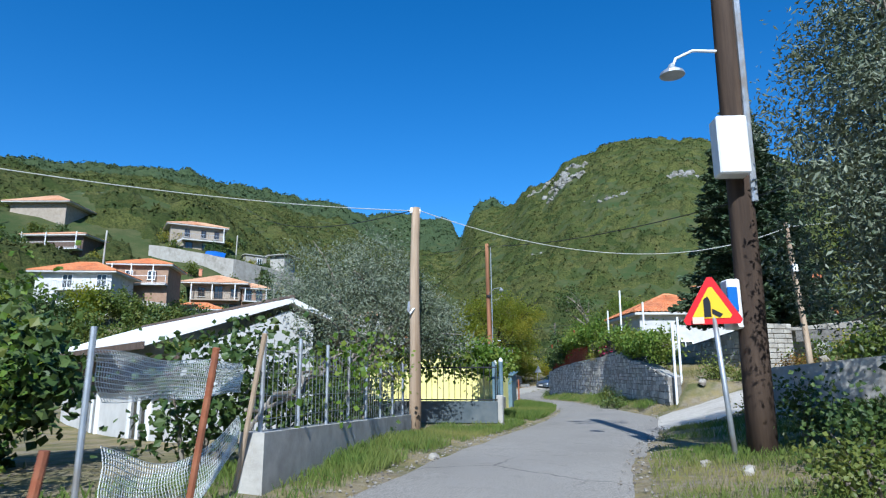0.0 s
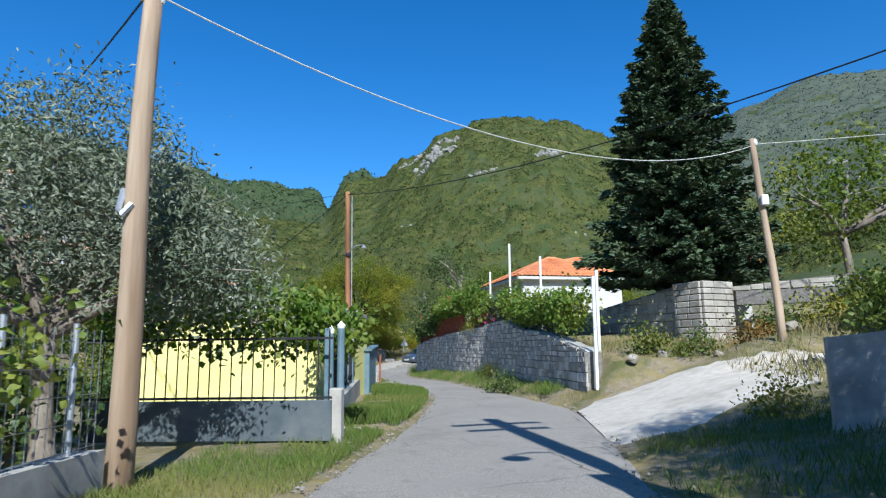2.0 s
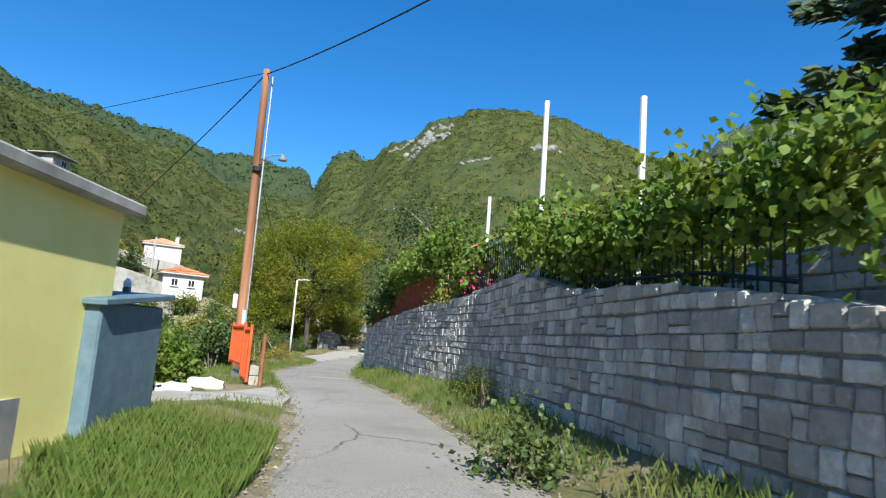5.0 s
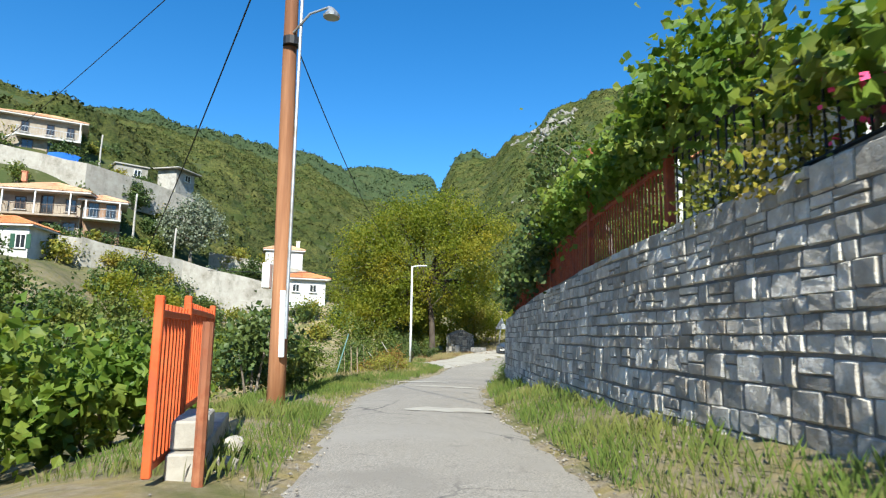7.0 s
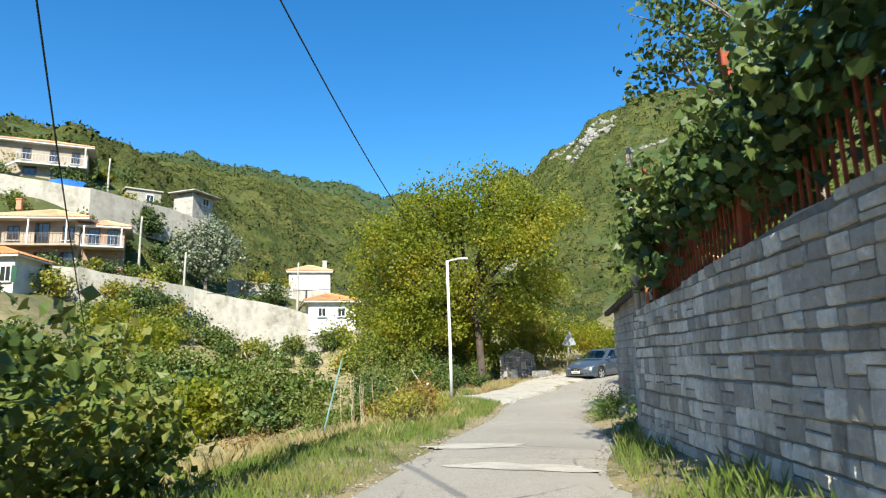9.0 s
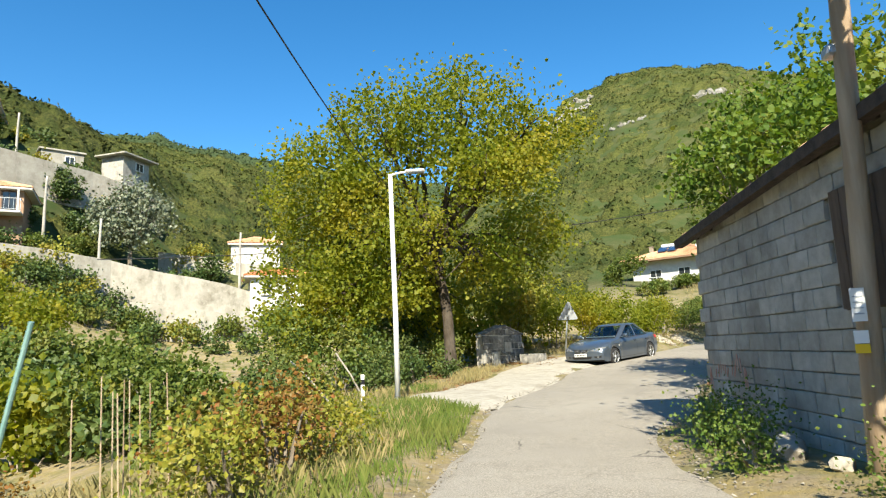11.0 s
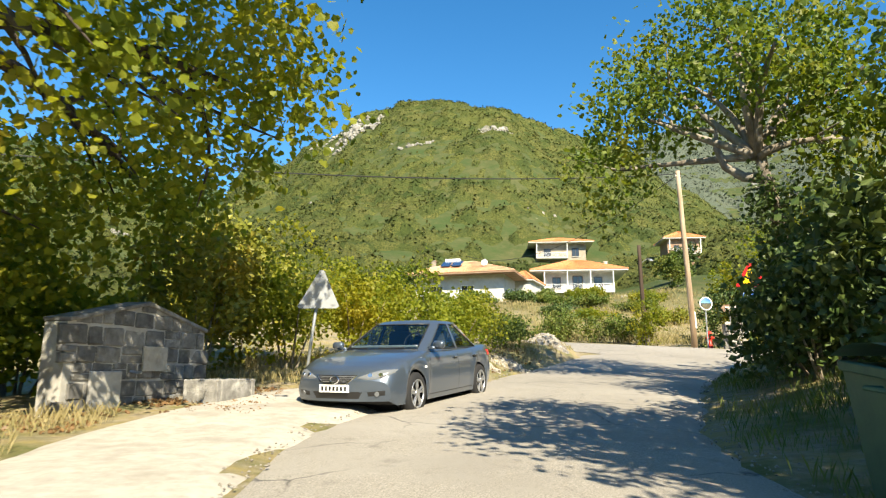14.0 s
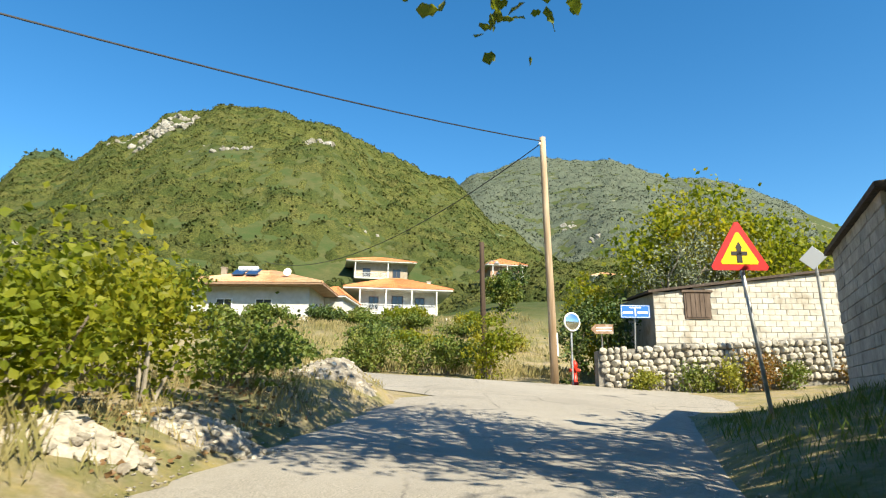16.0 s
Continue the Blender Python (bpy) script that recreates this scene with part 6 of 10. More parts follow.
def net_sheet(corners, nx_, ny_, sag, seed, label, width=0.012):
    """A knotted net hung between four corners: strands both ways."""
    r = np.random.default_rng(seed)
    a, b, c, d = (np.array(p, float) for p in corners)
    def at(u, w):
        p = (a * (1 - u) + b * u) * (1 - w) + (d * (1 - u) + c * u) * w
        return p + np.array([0.025 * math.sin(9 * u + seed), 0.02 * math.sin(7 * w + 5 * u), -sag * math.sin(math.pi * u) + 0.012 * math.sin(12 * u + 4 * w)])
    g = Geo()
    for i in range(nx_ + 1):
        g.tube([at(i / nx_, w) for w in np.linspace(0, 1, 8)], width, 3, False)
    for j in range(ny_ + 1):
        g.tube([at(u, j / ny_) for u in np.linspace(0, 1, 16)], width, 3, False)
    return tagged(g.ob("garden_net", "net"), label, "net")


net_sheet([(8.3, -57.3, 1.40), (8.05, -55.4, 1.38), (8.05, -55.4, 1.14), (8.3, -57.2, 1.13)], 80, 11, 0.02, 1, "white plastic garden net hung between posts", 0.0028)
net_sheet([(8.05, -56.9, 0.86), (8.0, -55.3, 0.95), (8.0, -55.3, 0.70), (8.1, -56.9, 0.42)], 60, 13, 0.22, 2, "white plastic garden net sagging along the ground", 0.0028)
for a, b, rad, mat, lab in (((7.9, -55.2, 0.3), (8.23, -55.4, 1.61), 0.022, "pole_wood", "leaning grey wooden stake"), ((8.44, -56.6, 0.2), (8.67, -56.7, 1.43), 0.022, "rust", "rusty leaning iron fence post"),
                            ((8.35, -57.35, 0.1), (8.35, -57.33, 1.52), 0.017, "steel_grey", "grey steel fence post holding the net"), ((8.56, -57.9, 0.1), (8.66, -57.85, 0.95), 0.022, "rust", "short rusty fence post")):
    tagged(Geo().tube([a, b], rad, 8).ob("fence_post", mat), lab, "post")

gate = thing("driveway_gate", (5.2, -45.35, land1(7.2, -45.3)), "dark grey steel gate with upright bars above a sheet panel", "gate")
GW = 3.2
Geo().box((GW / 2, 0, 0.28), (GW, 0.04, 0.5), None, 0.01).ob("sheet_panel", "gate_grey", gate)
for x in np.arange(0.08, GW, 0.14):
    Geo().tube([(x, 0, 0.5), (x, 0, 1.4)], 0.009, 6).ob("bar", "iron_black", gate)
for z in (0.56, 1.3):
    Geo().box((GW / 2, 0, z), (GW, 0.03, 0.03)).ob("rail", "iron_black", gate)
gp = thing("gate_post", (8.38, -45.0, land1(8.38, -45.0)), "pale concrete gate pier carrying a blue-grey steel post", "gate post")
Geo().box((0, 0, 0.2), (0.17, 0.22, 0.94), None, 0.02).ob("pier", "concrete", gp)
Geo().tube([(0.02, 0.15, 0.6), (0.02, 0.15, 1.45)], 0.05, 10).ob("post", "blue_grey_paint", gp)
Geo().tube([(0.02, 0.15, 1.45), (0.02, 0.15, 1.49), (0.02, 0.15, 1.55)], [0.05, 0.06, 0.005], 10).ob("finial", "sign_white", gp)
Geo().box((-0.12, -0.04, 0.95), (0.07, 0.07, 1.0), None, 0.01).ob("hinge_post", "blue_grey_paint", gp)
P = np.array([[8.35, -44.8], [7.85, -41.5], [7.1, -36.5], [6.75, -33.6]])
L2, at2 = wall_frame(P[:, 0], P[:, 1])
pl = wall_body("plinth_wall", L2, at2, lambda u: land1(at2(u)[0][0], at2(u)[0][1]), lambda u: 0.62 - 0.10 * u / L2, -0.2, "concrete")
tagged(pl, "low concrete plinth wall below the iron fence", "wall", kind="structure")
iron = thing("iron_fence", (0, 0, 0), "black upright-bar iron fence with blue-grey posts", "fence")
for u in np.arange(0.15, L2, 0.13):
    p, e = at2(u)
    Geo().tube([(p[0] - 0.1, p[1], 0.66), (p[0] - 0.1, p[1], 1.38), (p[0] - 0.1, p[1], 1.44)], [0.009, 0.009, 0.002], 5).ob("bar", "iron_black", iron)
for u in (0.05, 2.3, 4.6, 6.9, 9.2, L2 - 0.1):
    p, e = at2(u)
    q = Geo().box((p[0] - 0.1, p[1], 1.05), (0.07, 0.07, 1.0), None, 0.01).ob("post", "blue_grey_paint", iron)
    Geo().tube([(p[0] - 0.1, p[1], 1.55), (p[0] - 0.1, p[1], 1.6), (p[0] - 0.1, p[1], 1.66)], [0.04, 0.045, 0.004], 8).ob("finial", "sign_white", q)
for z in (0.76, 1.3):
    g = Geo()
    g.tube([(at2(u)[0][0] - 0.1, at2(u)[0][1], z) for u in np.linspace(0.05, L2 - 0.05, 30)], 0.016, 5)
    g.ob("rail", "iron_black", iron)
bin_shed = thing("steel_cabinet", (6.85, -34.4, land1(6.85, -34.4)), "blue-grey sheet steel cabinet by the fence", "cabinet")
Geo().box((0, 0, 0.6), (0.6, 1.2, 1.3), None, 0.02).ob("body", "blue_grey_paint", bin_shed)
Geo().box((0, 0, 1.3), (0.75, 1.35, 0.06), Matrix.Rotation(radians(6), 3, "X"), 0.01).ob("lid", "blue_grey_paint", bin_shed)

# red gate and field gateway


def red_panel(origin, yaw, w, h, z0, label, tilt=0.0, bars=9, name="red_gate_panel"):
    p = thing(name, Matrix.Translation(origin) @ Matrix.Rotation(radians(yaw), 4, "Z") @ Matrix.Rotation(radians(tilt), 4, "X"), label, "gate", "red field gate panels")
    for x in (0.03, w - 0.03):
        Geo().box((x, 0, z0 + h / 2), (0.06, 0.06, h), None, 0.008).ob("upright", "red_paint", p)
    for z in (z0 + 0.06, z0 + h - 0.12):
        Geo().box((w / 2, 0, z), (w - 0.12, 0.04, 0.05), None, 0.006).ob("rail", "red_paint", p)
    for k in range(bars):
        Geo().box((w * (k + 1) / (bars + 1), 0, z0 + h / 2), (0.03, 0.025, h - 0.1), None, 0.005).ob("slat", "red_paint", p)
    return p


red_panel((6.05, -27.25, land1(6.05, -27.25)), 115, 1.1, 1.2, 0.05, "rusty red-painted steel gate leaf standing open", 0, 8)
red_panel((5.6, -26.3, land1(5.6, -26.3)), 117, 1.9, 1.0, 0.35, "rusty red-painted steel railing on a block plinth", 0, 12)
red_panel((4.0, -29.4, land1(4.0, -29.4)), 20, 0.75, 1.25, 0.1, "rusty red-painted gate leaf beside a dark post", 0, 6)
tagged(Geo().tube([(6.27, -27.0, -0.3), (6.27, -27.0, 1.14)], 0.04, 8).ob("gate_post", "rust"), "rusty iron post of the red gate", "post")
tagged(Geo().box((4.78, -29.15, 0.5), (0.1, 0.1, 1.5), None, 0.01).ob("gate_post", "iron_black"), "dark steel post of the field gate", "post")
blocks = thing("block_plinth", Matrix.Translation((6.1, -26.95, land1(6.0, -26.8) - 0.02)) @ Matrix.Rotation(radians(117), 4, "Z"), "stack of pale concrete blocks under the red railing", "plinth")
for x, z, tilt in ((0.2, 0.1, 0), (0.62, 0.1, 0), (1.04, 0.1, 0), (1.46, 0.1, 0), (1.88, 0.1, 0), (2.3, 0.1, 0), (0.3, 0.31, 3), (0.73, 0.31, 0)):
    Geo().box((x, 0.0, z), (0.4, 0.22, 0.2), Matrix.Rotation(radians(tilt), 3, "Z"), 0.014).ob("block", "concrete_pale", blocks)


def sack(c, s, yaw, label, seed):
    r = np.random.default_rng(seed)
    bm = bmesh.new()
    bmesh.ops.create_cube(bm, size=1.0)
    bmesh.ops.subdivide_edges(bm, edges=bm.edges[:], cuts=4, use_grid_fill=True)
    for v in bm.verts:
        q = v.co.copy()
        k = 1 - 0.62 * (abs(q.x) ** 2 + abs(q.y) ** 2 + abs(q.z) ** 2)
        v.co = Vector((q.x * s[0] * (0.8 + 0.25 * k), q.y * s[1] * k * 1.2, (q.z + 0.5) * s[2] * k * 1.1)) + Vector(r.normal(0, 0.018, 3))
    o = part("sack", bm, "sack", None, "", True)
    o.matrix_world = pose(c[0], c[1], land1(c[0], c[1]), 0, 0, yaw)
    return tagged(o, label, "sack", "sacks in the gateway")


sack((5.25, -28.85), (0.62, 0.36, 0.2), 20, "full white woven plastic sack lying on the ground", 1)
sack((5.72, -28.55), (0.62, 0.38, 0.24), 15, "full white woven plastic sack with a blue stripe", 2)

# ---------------------------------------------------------------- right-hand side of the lane at the driveway


def triangle_sign(base, top_centre, yaw, side, label, symbol, lean_pts=None, back=False):
    """A triangular warning sign on a steel post."""
    s = thing("warning_sign", (0, 0, 0), label, "road sign")
    Geo().tube([Vector(base) - Vector((0, 0, 0.3)), Vector(top_centre) + Vector((0, 0, 0.15))], 0.032, 10).ob("post", "steel_grey", s, smooth=True)
    d = (Vector(top_centre) - Vector(base)).normalized()
    m = Matrix.Translation(top_centre) @ Matrix.Rotation(radians(yaw), 4, "Z") @ Matrix.Rotation(radians(90), 4, "X")
    def tri(k, z, depth, mat, name, cut=0.06):
        r = side / math.sqrt(3) * k
        pts = []
        for a in (90, 210, 330):
            for o in (-14, 14):
                b = radians(a)
                q = radians(a + 90 * (1 if o > 0 else -1))
                pts.append((math.cos(b) * (r - cut * 0.9) + math.cos(q) * cut * 0.5, math.sin(b) * (r - cut * 0.9) + math.sin(q) * cut * 0.5))
        return Geo().prism(pts, depth, m @ Matrix.Translation((0, 0, z))).ob(name, mat, s)
    tri(1.0, 0.035, 0.012, "steel_grey" if back else "sign_red", "plate")
    if not back:
        tri(0.66, 0.049, 0.004, "sign_yellow", "face", 0.04)
        for poly in symbol:
            Geo().prism(poly, 0.004, m @ Matrix.Translation((0, 0, 0.055))).ob("symbol", "sign_black", s)
    else:
        tri(0.9, 0.047, 0.004, "sign_white", "face", 0.05)
    return s


SYM1 = [[(-0.09, -0.12), (-0.01, -0.12), (-0.01, 0.06), (-0.04, 0.13), (-0.09, 0.09)], [(0.0, -0.02), (0.12, -0.09), (0.08, -0.13), (0.0, -0.08)]]
SYM2 = [[(-0.04, -0.15), (0.04, -0.15), (0.04, -0.05), (0.03, 0.05), (0.05, 0.08), (0.0, 0.17), (-0.05, 0.08), (-0.03, 0.05), (-0.04, -0.05)], [(-0.12, -0.04), (0.12, -0.04), (0.12, 0.02), (-0.12, 0.02)]]
s1 = triangle_sign((12.3, -52.15, land1(12.3, -52.15)), (12.2, -51.95, 2.06), -8, 0.72, "red and yellow triangular side-road warning sign on a leaning post", SYM1)
Geo().box((12.03, -52.02, 1.9), (0.13, 0.01, 0.08), Matrix.Rotation(radians(-8), 3, "Z")).ob("sticker", "sticker", s1, "torn paper sticker")
triangle_sign((15.5, 18.6, land1(15.5, 18.6)), (14.98, 18.5, 3.35), -22, 0.92, "red and yellow triangular crossroads warning sign on a leaning post", SYM2)

rw = long_wall((13.85, -46.5), (18.6, -48.2), 1.33, 1.85, 1.6, "concrete", "cast concrete retaining wall above the verge", -0.25, "wall_verge")
stone_pier = thing("gate_pier", (15.95, -37.3, 0.9), "pale dressed stone pier at the end of the garden wall", "stone pier")
PILE = Matrix.Rotation(radians(28), 4, "Z")
Geo().box((0.1, 0.35, 1.0), (1.0, 0.9, 2.05), Matrix.Rotation(radians(28), 3, "Z")).ob("core", "mortar", stone_pier)
r = np.random.default_rng(4)
z = 0.0
while z < 2.0:
    h = r.uniform(0.13, 0.2)
    x = -0.52
    while x < 0.5:
        wd = min(r.uniform(0.25, 0.5), 0.52 - x)
        q = PILE @ Vector((x + wd / 2, -0.47, z + h / 2)) + Vector((0.1, 0.35, 0))
        Geo().box(q, (wd - 0.015, 0.09, h - 0.015), Matrix.Rotation(radians(28), 3, "Z"), 0.015).ob("stone", "stone_pale", stone_pier)
        x += wd
    y = -0.42
    while y < 0.44:
        wd = min(r.uniform(0.25, 0.45), 0.46 - y)
        q = PILE @ Vector((-0.52, y + wd / 2, z + h / 2)) + Vector((0.1, 0.35, 0))
        Geo().box(q, (0.09, wd - 0.015, h - 0.015), Matrix.Rotation(radians(28), 3, "Z"), 0.015).ob("stone", "stone_pale", stone_pier)
        y += wd
    z += h
L3, at3 = wall_frame(np.array([15.55, 13.9, 13.2]), np.array([-37.0, -33.4, -31.5]))
gw = wall_body("wall_garden", L3, at3, lambda u: 0.9, lambda u: 2.9 - 0.12 * u, 0.35, "mortar")
tagged(gw, "pale coursed stone garden wall above the driveway", "stone wall", kind="structure")
L4, at4 = wall_frame(np.array([24.0, 19.5, 16.9]), np.array([-39.2, -38.0, -36.9]))
gw2 = wall_body("wall_upper", L4, at4, lambda u: 2.75, lambda u: 3.35 - 0.07 * u, 0.35, "mortar")
tagged(gw2, "low pale stone wall along the top of the bank", "stone wall", kind="structure")
conifer((16.1, -35.2, 2.4), 9.8, 3.0, "tall dark green fir tree in the garden behind the stone wall")
nh, w = house((12.7, -21.3), (18.0, -19.8), 5.6, 1.5, 3.3, "garden_house", "white house with an orange tiled hipped roof above the stone wall", "plaster_white", "tile", 0.4, 1.35, 0.24)
opening(nh, 2.6, 0.7, 0.9, 1.1)
nh2, w = house((16.95, -33.7), (18.4, -34.3), 3.0, 1.8, 1.75, "garden_house", "small white house with an orange tiled roof behind the fir tree", "plaster_white", "tile", 0.3, 0.5, 0.24)

# fence, posts and vines on top of the stone wall
U_RED = min(np.linspace(0, WL, 400), key=lambda u: abs(wall_at(u)[0][1] + 24.3))
wall_fence = thing("wall_railing", (0, 0, 0), "black iron railing with scrolls along the stone wall", "railing")
for u in np.arange(2.4, U_RED - 0.1, 0.135):
    p, e = wall_at(u)
    t = wall_top(u)
    x, y = p[0] + 0.22 * e[1], p[1] - 0.22 * e[0]
    Geo().tube([(x, y, t - 0.02), (x, y, t + 0.95)], 0.01, 5).ob("bar", "iron_black", wall_fence)
for dz in (0.12, 0.9):
    g = Geo().tube([(wall_at(u)[0][0] + 0.22 * wall_at(u)[1][1], wall_at(u)[0][1] - 0.22 * wall_at(u)[1][0], wall_top(u) + dz) for u in np.linspace(2.4, U_RED - 0.1, 60)], 0.018, 5)
    g.ob("rail", "iron_black", wall_fence)
red_fence = thing("red_fence", (0, 0, 0), "rusty red picket fence along the top of the stone wall", "fence")
for u in np.arange(U_RED + 0.1, WL - 0.3, 0.11):
    p, e = wall_at(u)
    t = wall_top(u)
    x, y = p[0] + 0.2 * e[1], p[1] - 0.2 * e[0]
    Geo().box((x, y, t + 0.42), (0.024, 0.02, 0.9), Matrix.Rotation(math.atan2(e[1], e[0]), 3, "Z")).ob("picket", "red_old", red_fence)
for u in (U_RED, U_RED + 2.9, U_RED + 5.8, U_RED + 8.6, WL - 0.6):
    p, e = wall_at(u)
    t = wall_top(u)
    Geo().box((p[0] + 0.2 * e[1], p[1] - 0.2 * e[0], t + 0.95), (0.09, 0.09, 2.0), Matrix.Rotation(math.atan2(e[1], e[0]), 3, "Z"), 0.01).ob("post", "red_old", red_fence)
g = Geo().tube([(wall_at(u)[0][0] + 0.2 * wall_at(u)[1][1], wall_at(u)[0][1] - 0.2 * wall_at(u)[1][0], wall_top(u) + 0.8) for u in np.linspace(U_RED, WL - 0.4, 50)], 0.03, 4)
g.ob("rail", "red_old", red_fence)
for x, y, z, lab in ((11.47, -31.25, 5.0, ""), (10.9, -26.4, 4.6, ""), (12.3, -33.5, 4.2, ""), (13.11, -38.26, 3.15, ""), (12.85, -39.2, 2.9, ""), (10.0, -22.6, 4.0, "")):
    z0 = float(np.interp(y, WALL_Y, WALL_TOP)) - 0.1 if y > -37 else 0.6
    tagged(Geo().tube([(x, y, z0 - 0.2), (x + 0.02, y, z)], 0.04, 8).ob("trellis_post", "white_paint"), "white-painted trellis post for the vines", "post", "trellis posts")

# ---------------------------------------------------------------- block barn
BA, BB = Vector((5.85, -3.05, 0)), Vector((7.05, -8.9, 0))
bd = (BB - BA).normalized()
barn = thing("block_barn", (0, 0, 0), "grey concrete-block barn with a sagging tiled lean-to roof", "barn")
bn = Vector((-bd.y, bd.x, 0))
if bn.x > 0:
    bn = -bn
blen = (BB - BA).length
z0 = -0.55


def barn_top(u):
    return 2.30 + 0.055 * u


tri_core = Geo()
v = []
for u in (0, blen):
    p = BA + bd * u
    for q, zz in ((p - bn * 0.02, z0), (p - bn * 0.02, barn_top(u)), (p - bn * 4.5, barn_top(u) + 0.3), (p - bn * 4.5, z0)):
        v.append((q.x, q.y, zz))
tri_core.add(v, [(0, 1, 2, 3), (7, 6, 5, 4), (0, 4, 5, 1), (1, 5, 6, 2), (2, 6, 7, 3), (3, 7, 4, 0)])
tri_core.ob("wall", "block_joint", barn)
BLK = []
for s in range(5):
    g = Geo().box((0, 0, 0), (1, 0.05, 1), None, 0.0)
    me = bpy.data.meshes.new("block")
    rr = np.random.default_rng(s)
    gg = Geo().box((0, 0, 0), (0.39, 0.05, 0.19), None, 0.008)
    me.from_pydata([tuple(np.array(p) + rr.normal(0, 0.0025, 3)) for p in gg.v], [], gg.f)
    me.materials.append(MATS["block"])
    me.update()
    BLK.append(me)
rr = np.random.default_rng(9)
row = 0
z = z0
while z < 4.6:
    u = -0.2 * (row % 2)
    while u < blen - 0.15:
        m = u + 0.2
        inside_door = 3.7 < m < 4.8 and 1.0 < z + 0.1 < 2.1
        if m > 0.02 and z + 0.12 < barn_top(m) and not inside_door:
            o = new("block", BLK[int(rr.integers(5))])
            o.parent = barn
            p = BA + bd * max(m, 0.2)
            o.matrix_world = Matrix.Translation((p.x, p.y, z + 0.1)) @ Matrix.Rotation(math.atan2(bd.y, bd.x), 4, "Z") @ Matrix.Translation((0, rr.normal(0, 0.004), 0))
        u += 0.4
    z += 0.2
    row += 1
p = BA + bd * 4.25 + bn * 0.02
hatch = Geo().box((p.x, p.y, 1.55), (0.98, 0.05, 1.08), Matrix.Rotation(math.atan2(bd.y, bd.x), 3, "Z"), 0.01).ob("hatch", "wood_dark", barn, "weathered plank hatch")
for k in range(6):
    q = BA + bd * (3.84 + 0.165 * k) + bn * 0.055
    Geo().box((q.x, q.y, 1.55), (0.155, 0.02, 1.06), Matrix.Rotation(math.atan2(bd.y, bd.x), 3, "Z"), 0.004).ob("plank", "wood_dark", hatch)
g = Geo()
e0, e1_ = BA + bn * 0.14 - bd * 0.15, BB + bn * 0.14 + bd * 0.4
zz0, zz1 = barn_top(-0.15) + 0.06, barn_top(blen + 0.4) + 0.06
i0, i1 = e0 - bn * 5.0, e1_ - bn * 5.0
tiled(g, (e0.x, e0.y, zz0), (i0.x, i0.y, zz0 + 0.3), (i1.x, i1.y, zz1 + 0.3), (e1_.x, e1_.y, zz1), 0.22, 0.4, 0.05)
g.ob("roof", "tile_pale", barn)
Geo().box((e0 + e1_) / 2 + Vector((0, 0, (zz0 + zz1) / 2 - 0.07)), ((e1_ - e0).length * 1.06, 0.12, 0.12), Matrix.Rotation(math.atan2(bd.y, bd.x), 3, "Z") @ Matrix.Rotation(-math.atan2(zz1 - zz0, (e1_ - e0).length), 3, "Y")).ob("fascia", "roof_edge", barn)
for k in range(12):
    q = e0.lerp(e1_, (k + 0.5) / 12)
    Geo().box((q.x - bn.x * 0.34, q.y - bn.y * 0.34, zz0 + (zz1 - zz0) * (k + 0.5) / 12 - 0.05), (0.07, 0.7, 0.09), Matrix.Rotation(math.atan2(bd.y, bd.x), 3, "Z")).ob("rafter", "roof_edge", barn)
cope_at = lambda u: (wall_at(u)[0] - 0.05 * np.array([-wall_at(u)[1][1], wall_at(u)[1][0]]), wall_at(u)[1])
coping = wall_body("coping", WL, cope_at, lambda u: wall_top(u) + 0.39, lambda u: wall_top(u) + 0.025 + 0.02 * math.sin(5.1 * u) * math.sin(2.3 * u), 0.36, "concrete")
coping.parent = stone_wall
ruin = long_wall((7.1, -9.0), (6.4, -10.8), 1.0, 1.18, 1.6, "block", "broken grey concrete wall by the barn", 0.25, "wall_stub")

# ---------------------------------------------------------------- parked car
from mathutils.bvhtree import BVHTree

AXLE, WR = 1.32, 0.315
car = thing("parked_car", Matrix.Translation((4.49, 12.17, 0.06)) @ Matrix.Rotation(radians(149.8), 4, "Z") @ Matrix.Rotation(radians(-3.0), 4, "X"), "grey-blue metallic four-door saloon car parked at the lane side", "car")
CW = 0.8775
TOPY = [-2.27, -2.22, -2.1, -1.9, -1.6, -1.0, 0.0, 1.0, 1.3, 1.6, 1.85, 2.05, 2.16, 2.22]
TOPZ = [0.80, 0.93, 0.99, 1.005, 1.0, 0.965, 0.94, 0.945, 0.905, 0.85, 0.785, 0.715, 0.645, 0.54]


def car_half(y):
    k = max(0.0, (abs(y) - 1.35) / 0.9)
    return CW * (1 - 0.10 * k ** 2.2)


def car_low(y):
    z = 0.19 if abs(y) < 2.0 else 0.19 + 0.08 * (abs(y) - 2.0) / 0.25
    for a in (AXLE, -AXLE):
        d = abs(y - a)
        if d < 0.37:
            z = max(z, 0.30 + math.sqrt(0.37 ** 2 - d * d))
    return z


def bend(x, y, z):
    """Rounds the nose and the tail in plan and in height."""
    q = min(1.0, abs(x) / CW) ** 2.3
    e = min(1.0, max(0.0, (abs(y) - 1.55) / 0.68))
    low = max(0.0, 0.42 - z) * 0.25
    return (x, y - math.copysign(0.27 * q * e ** 1.4 + low * e, y), z)


